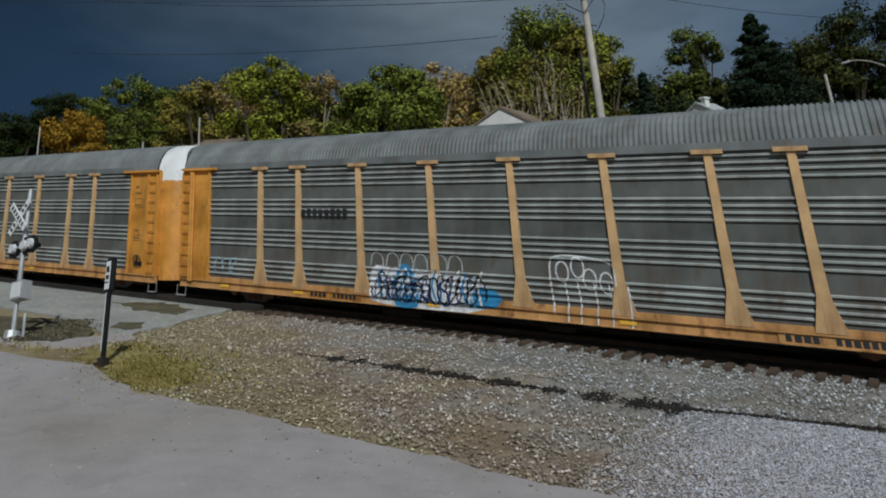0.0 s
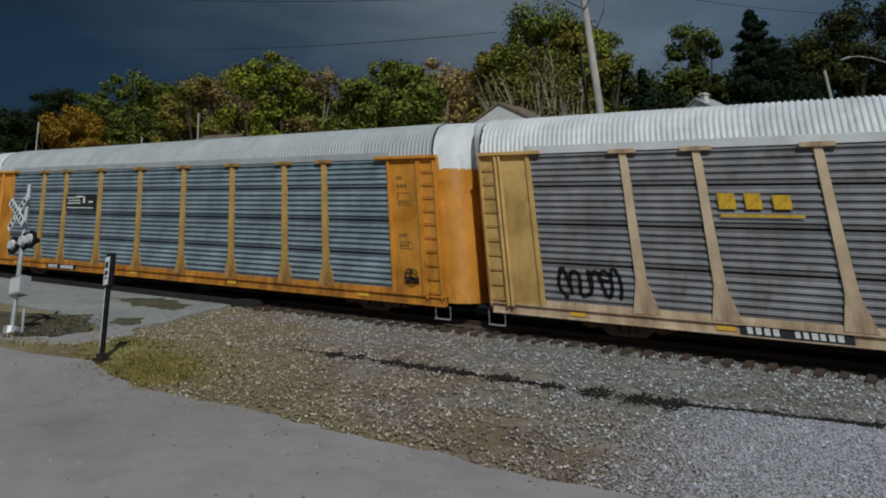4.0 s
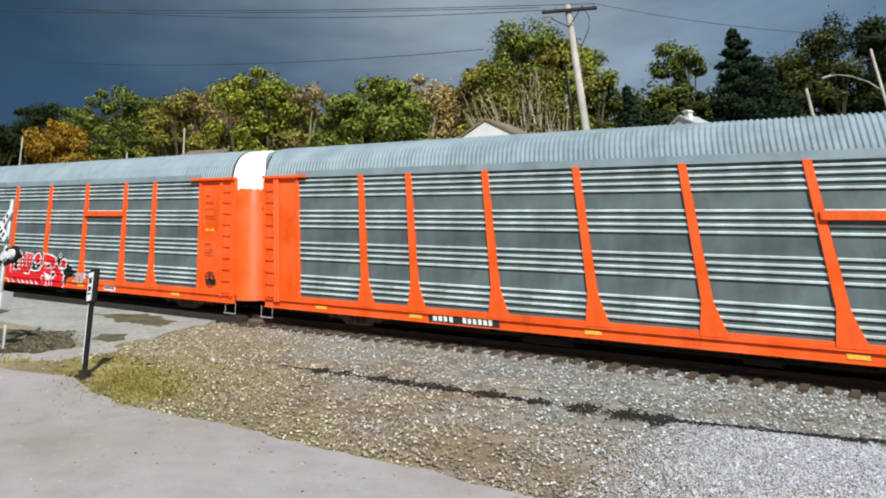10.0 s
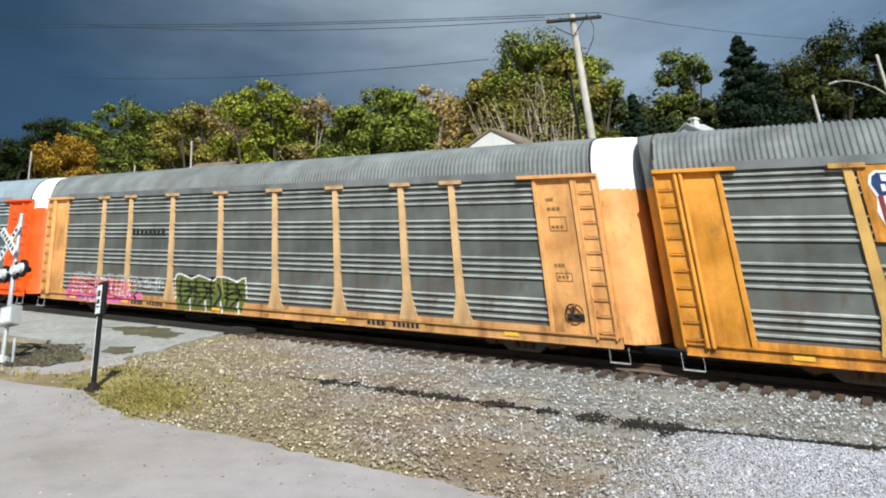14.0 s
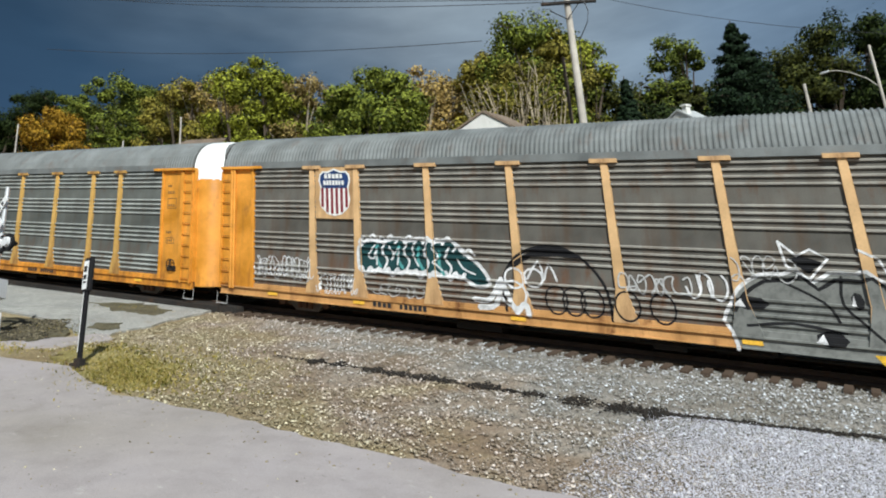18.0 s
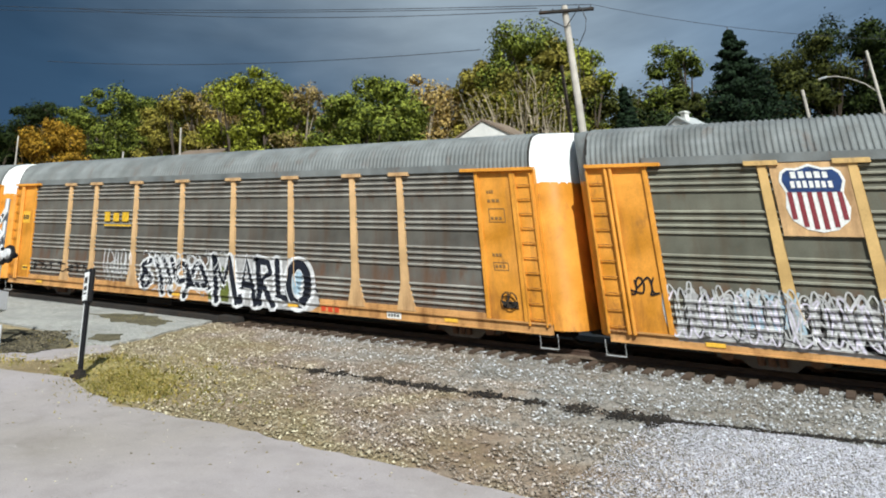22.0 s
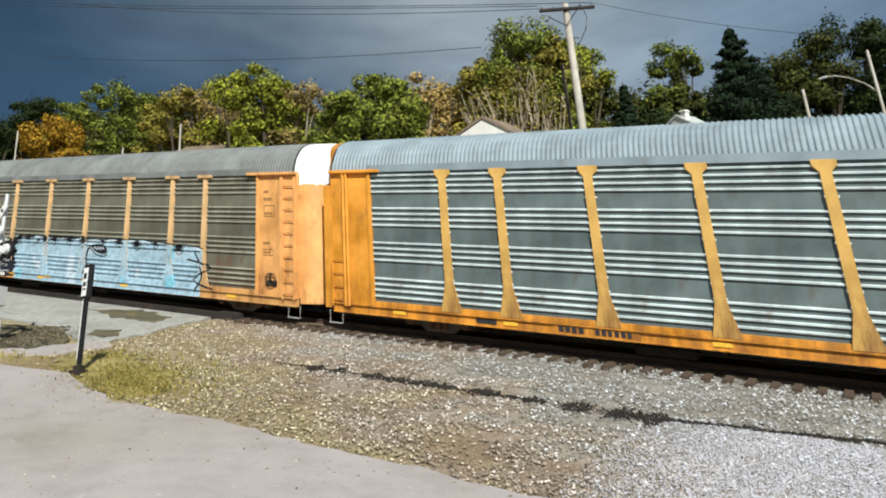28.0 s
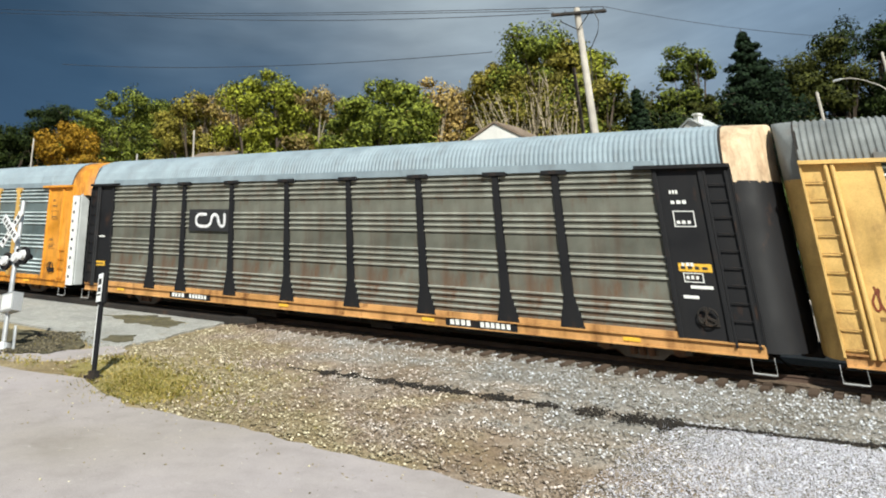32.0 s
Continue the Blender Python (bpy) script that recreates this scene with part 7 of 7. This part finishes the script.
# ---- trees ----
def leaf_cloud(rng, lumps, per, size, spread=1.0):
    """Small leaves gathered in lumps: each lump a centre and its radii."""
    quads = []
    for (cx, cy, cz, rx, ry, rz), n in zip(lumps, per):
        d = rng.normal(size=(n, 3))
        d /= np.linalg.norm(d, axis=1)[:, None]
        r = rng.uniform(0.35, 1.0, n) ** 0.5 * (1 + 0.14 * rng.normal(size=n))
        c = d * r[:, None] * np.array([rx, ry, rz]) * spread + np.array([cx, cy, cz])
        nrm = d * 1.2 + rng.normal(size=(n, 3)) * 0.45 + np.array([0, -0.15, 0.35])
        nrm /= np.linalg.norm(nrm, axis=1)[:, None]
        t = np.cross(nrm, rng.normal(size=(n, 3)))
        t /= np.linalg.norm(t, axis=1)[:, None]
        b = np.cross(nrm, t)
        s = (size * rng.uniform(0.55, 1.25, n))[:, None]
        quads.append(np.stack([c - t * s, c + b * s * 0.55 - t * s * 0.1, c + t * s, c - b * s * 0.55 + t * s * 0.1], 1))
    v = np.concatenate(quads).reshape(-1, 3)
    f = np.arange(len(v)).reshape(-1, 4)
    return v, f


def tree(rx, y, rz, width, leaf, seed, label, kind="round", size=0.30, dens=1.0, bark=None, bare=0.0, limbs=0):
    x, y, h = at_bearing(rx, y, rz)
    rng = np.random.default_rng(seed)
    rnd = random.Random(seed)
    t = thing("tree", on_ground(x, y), label, "tree", "trees behind the railway")
    bm = bmesh.new()
    lumps, per = [], []
    if kind == "spruce":
        tube(bm, (0, 0, -0.3), (0, 0, h * 0.98), 0.3, 0.03, 8)
        k = int(h * 2.4)
        for i in range(k):
            f = i / k
            z = h * (0.12 + 0.86 * f)
            r = width / 2 * (1 - f) ** 1.05 * (1 + 0.18 * math.sin(i * 2.1)) + 0.06
            arms = 6 if f < 0.8 else 4
            for j in range(arms):
                a = j * 6.283 / arms + i * 0.9 + rnd.uniform(-0.2, 0.2)
                q = r * rnd.uniform(0.75, 1.1)
                tube(bm, (0, 0, z), (q * math.cos(a), q * math.sin(a), z - 0.25 * q), 0.04, 0.01, 4)
                for g in (0.45, 0.8):
                    lumps.append((q * g * math.cos(a), q * g * math.sin(a), z - 0.25 * q * g - 0.08, 0.28 * q + 0.15, 0.28 * q + 0.15, 0.14 + 0.05 * q))
                    per.append(int(26 * dens))
        size *= 0.7
    else:
        fork = h * rnd.uniform(0.22, 0.34)
        tube(bm, (0, 0, -0.3), (0, 0, fork), 0.03 * h * 0.6, 0.02 * h * 0.6, 9)
        n_limb = limbs or (9 if bare else 7)
        tips = []
        for j in range(n_limb):
            a = j * 6.283 / n_limb + rnd.uniform(-0.3, 0.3)
            r, z = width / 2 * rnd.uniform(0.35, 0.75), h * rnd.uniform(0.55, 0.86)
            mid = (r * 0.45 * math.cos(a), r * 0.45 * math.sin(a), (fork + z) / 2 + rnd.uniform(-0.4, 0.4))
            tip = (r * math.cos(a), r * math.sin(a), z)
            tube(bm, (0, 0, fork * rnd.uniform(0.6, 1.0)), mid, 0.008 * h, 0.006 * h, 6)
            tube(bm, mid, tip, 0.006 * h, 0.002 * h, 5)
            tips.append(tip)
            for _ in range(3):
                e = (tip[0] + rnd.uniform(-1, 1), tip[1] + rnd.uniform(-1, 1), tip[2] + rnd.uniform(0.1, 1.3))
                tube(bm, mid if rnd.random() < 0.5 else tip, e, 0.003 * h, 0.001 * h, 4)
        k = int(38 * max(1.0, width / 7))
        for i in range(k):
            a, f = rnd.uniform(0, 6.283), rnd.random()
            z = h * (0.26 + 0.68 * f)
            env = math.sin(math.pi * (0.16 + 0.72 * f)) ** 0.7
            r = width / 2 * env * math.sqrt(rnd.uniform(0.15, 1.0)) * 0.82
            q = rnd.uniform(0.45, 1.0) * (0.082 * width + 0.38)
            lumps.append((r * math.cos(a), r * math.sin(a), z, q, q, q * rnd.uniform(0.55, 0.85)))
            per.append(int(58 * dens * (1 - bare)))
        lumps.append((0, 0, h - 0.09 * h, 0.13 * width, 0.13 * width, 0.09 * h))
        per.append(int(130 * dens * (1 - bare)))
        for tip in tips:
            q = 0.09 * width + 0.35
            lumps.append((*tip, q, q, q * 0.7))
            per.append(int(80 * dens * (1 - bare)))
    part("trunk", bm, bark or BARK, t)
    v, f = leaf_cloud(rng, lumps, per, size)
    put("crown", raw_mesh("crown", v, f), LEAVES[leaf], t)
    return t


def build_trees():
    G, O, A, D, R, B, M = "green", "olive", "gold", "dark", "russet", "brown", "moss"
    P = "deep"
    rows = [
        (-1.98, 30, 1.10, 8, D), (-1.80, 32, 1.10, 8, D), (-1.69, 27, 1.005, 7, A), (-1.60, 33, 1.01, 7, P), (-1.457, 31, 1.025, 7, P), (-1.34, 33, 0.945, 7, P), (-1.23, 31, 0.925, 7, B),
        (-1.13, 33, 0.90, 6, R), (-1.05, 29, 0.892, 7.0, O), (-0.97, 30, 0.868, 6.6, O), (-0.88, 31, 0.80, 6.2, R), (-0.77, 27, 0.735, 7, P), (-0.70, 29, 0.738, 7, P),
        (-0.63, 33, 0.715, 7, R), (-0.565, 35, 0.68, 6.5, R), (-0.475, 35, 0.695, 6.6, B), (-0.45, 35.5, 0.715, 5.5, P), (-0.385, 34, 0.738, 8.8, P), (-0.41, 33, 0.68, 6.6, B), (-0.36, 33.5, 0.69, 5.0, B), (-0.335, 34.5, 0.68, 5.0, O), (-0.285, 35, 0.575, 4.5, M), (-0.25, 36, 0.53, 4.6, D),
        (-0.215, 38, 0.51, 5, D), (-0.188, 42, 0.612, 5.4, P), (-0.183, 41, 0.55, 3.8, M), (-0.205, 44, 0.49, 6, M), (-0.06, 44, 0.535, 8, M), (-0.03, 40, 0.54, 7, M), (0.012, 42, 0.567, 6.5, D), (0.055, 40, 0.545, 6.5, D), (0.10, 38, 0.53, 7, D), (0.15, 36, 0.5, 7, D),
        (-2.15, 29, 1.15, 8, D), (0.22, 34, 0.47, 7, D),
    ]
    words = {G: "leafy green deciduous tree", O: "olive green autumn tree", A: "golden orange autumn tree", D: "dark green leafy tree", R: "thin russet-brown autumn tree", B: "brownish olive autumn tree", M: "dark olive leafy tree", P: "deep green leafy tree"}
    for i, (rx, y, rz, w, leaf) in enumerate(rows):
        tree(rx, y * 1.35, rz, w * 1.3, leaf, 100 + i, words[leaf] + " behind the railway", bark=PALE_BARK if leaf == R else BARK, bare=0.45 if leaf == R else 0.0, dens=5.2, size=0.14)
    tree(-0.106, 50, 0.607, 15.5, "needle", 301, "tall dark spruce behind the railway", "spruce", 0.19, 4.0)
    tree(-0.262, 45, 0.576, 5.0, "needle", 302, "small dark spruce behind the railway", "spruce", 0.19, 4.0)
    for i, (rx, rz, w) in enumerate(((-0.475, 0.665, 5.0), (-0.43, 0.66, 5.5), (-0.39, 0.64, 4.5))):
        tree(rx, 40.5, rz, w * 1.1, "brown", 330 + i, "half-bare tree with many pale upright branches", bark=PALE_BARK, bare=0.9, dens=4.0, size=0.12, limbs=15)
    # the woods behind
    rng = np.random.default_rng(9)
    lumps, per = [], []
    for i in range(230):
        rx = -2.5 + 3.0 * i / 230
        y = rng.uniform(58, 80)
        line = np.interp(rx, [-2.5, -1.8, -1.45, -1.05, -0.75, -0.4, -0.1, 0.1, 0.5], [1.2, 1.04, 0.96, 0.84, 0.70, 0.61, 0.50, 0.45, 0.4])
        x, y, h = at_bearing(rx, y, line * rng.uniform(0.93, 1.0))
        for f in (0.25, 0.5, 0.72, 0.92):
            q = rng.uniform(1.6, 2.8)
            lumps.append((x + rng.normal() * 0.8, y + rng.normal(), rise(x, y) + h * f, q, q, q * 0.9))
            per.append(210)
    v, f = leaf_cloud(rng, lumps, per, 0.27)
    tagged(put("far_woods", raw_mesh("far_woods", v, f), LEAVES["moss"]), "olive and brown woods on the rising ground behind", "woods", kind="stuff")
    # undergrowth behind the train
    lumps, per = [], []
    for i in range(200):
        x = -85 + 105 * i / 200
        y = 33 + rng.uniform(0, 5)
        q = rng.uniform(0.9, 1.7)
        lumps.append((x, y, rise(x, y) + rng.uniform(0.4, 6.0), q, q, q))
        per.append(120)
    v, f = leaf_cloud(rng, lumps, per, 0.32)
    tagged(put("undergrowth", raw_mesh("undergrowth", v, f), LEAVES["dark"]), "dark undergrowth beneath the trees", "bushes", kind="stuff")


# ---- all of it ----
def build_far():
    x, y, h = at_bearing(-0.512, 36, 0.597)
    build_house(Vector((x + 0.75, y + 1.3, rise(x, y))), 4.2, 3.0, h - 1.2, 1.2, "small white house with a brown gabled roof", -2, over=0.1)
    x, y, h = at_bearing(-0.196, 44, 0.490)
    build_house(on_ground(x + 0.4, y + 0.7), 2.6, 1.5, h - 0.8, 0.8, "pale house with a low gable and white chimney", -30, over=0.08, chimney=True, top=ROOF_PALE)
    x, y, h = at_bearing(-1.2, 36, 0.775)
    build_house(on_ground(x, y + 2), 5.0, 4.0, h - 1.3, 1.0, "low pale house half hidden by trees", 90)
    x, y, h = at_bearing(-0.052, 40, 0.430)
    build_house(on_ground(x, y + 2), 2.4, 1.9, h - 1.0, 0.9, "brown-roofed house behind the railway", 70, over=0.2)
    x, y, h = at_bearing(-0.035, 28, 0.474)
    s = thing("street_lamp", on_ground(x, y), "short grey lamp pole behind the train", "street lamp")
    bm = bmesh.new()
    tube(bm, (0, 0, -0.2), (0, 0, h), 0.07, 0.055, 10)
    part("pole", bm, WOOD_POLE, s)
    x2, y2, h2 = at_bearing(0.045, 30, 0.50)
    s2 = thing("street_lamp", on_ground(x2, y2), "thin pole with a long curved lamp arm", "street lamp")
    bm = bmesh.new()
    tube(bm, (0, 0, -0.2), (0, 0, h2), 0.07, 0.05, 10)
    part("pole", bm, WOOD_POLE, s2)
    bm = bmesh.new()
    pts = [(0, 0, h2 - 1.75), (-0.35, 0, h2 - 1.25), (-0.8, 0, h2 - 0.85), (-1.2, 0, h2 - 0.62), (-1.5, 0, h2 - 0.54)]
    cable(bm, pts, 0.02, 6)
    part("arm", bm, WOOD_POLE, s2)
    bm = bmesh.new()
    box(bm, -1.78, -1.48, -0.05, 0.05, h2 - 0.575, h2 - 0.515, 0.015)
    part("lamp_head", bm, ALU, s2)
    for rx, rz in ((-1.87, 1.02), (-1.225, 0.825), (-1.42, 0.83)):
        x3, y3, h3 = at_bearing(rx, 25.5, rz)
        s3 = thing("wooden_pole", on_ground(x3, y3), "slim weathered wooden pole behind the train", "utility pole")
        bm = bmesh.new()
        tube(bm, (0, 0, -0.2), (0, 0, h3), 0.06, 0.045, 8)
        part("pole", bm, WOOD_POLE, s3)


build_ground()
build_track()
build_gravel()
build_grass()
build_sign()
build_mast()
build_pole()
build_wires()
build_far()
build_trees()
CARS = [autorack(s) for s in TRAIN]

# ---- what moves ----
# where the coupling before the second car is, along x, at each time
TRAVEL = [(0, -23.60), (1, -33.60), (2, -43.73), (2.5, -48.90), (5, -74.85), (6, -85.35), (7, -95.84), (8, -105.92), (9, -116.38), (10, -126.30), (11, -136.50), (12, -147.20), (13, -157.10), (14, -167.08), (14.5, -172.20), (17, -199.00), (18, -209.03), (19, -218.80), (20, -228.87), (21, -239.10), (22, -249.42), (22.9, -258.60), (23, -261.50), (24, -271.42), (25, -281.65), (25.5, -286.60), (28, -311.85), (29, -321.95), (30, -332.39), (31, -342.29), (32, -352.55)]


def travel(t):
    return float(np.interp(t, [r[0] for r in TRAVEL], [r[1] for r in TRAVEL]))


def motions():
    for k, car in enumerate(CARS):
        rows = []
        for t, g in TRAVEL:
            x = g + CAR * (k - 0.5)
            rows.append((t, Matrix.Translation(car_at(x, TRACK_Y, 0.0))))
        walk(car, rows)
    # the wheels roll while their car is near
    for n, wheel in enumerate(wheels):
        k = n // 4
        seat = Matrix.Translation(wheel.location)
        near = [f / FPS for f in range(0, 32 * FPS + 1) if -46 < travel(f / FPS) + CAR * (k - 0.5) < 16]
        rows = [(t, seat @ pose(0, 0, 0, 0, math.degrees((travel(t) - travel(near[0])) / 0.435), 0)) for t in near] if near else []
        if not rows or rows[0][0] > 0:
            rows.insert(0, (0.0, seat))
        if rows[-1][0] < 32:
            rows.append((32.0, rows[-1][1]))
        walk(wheel, rows)


motions()
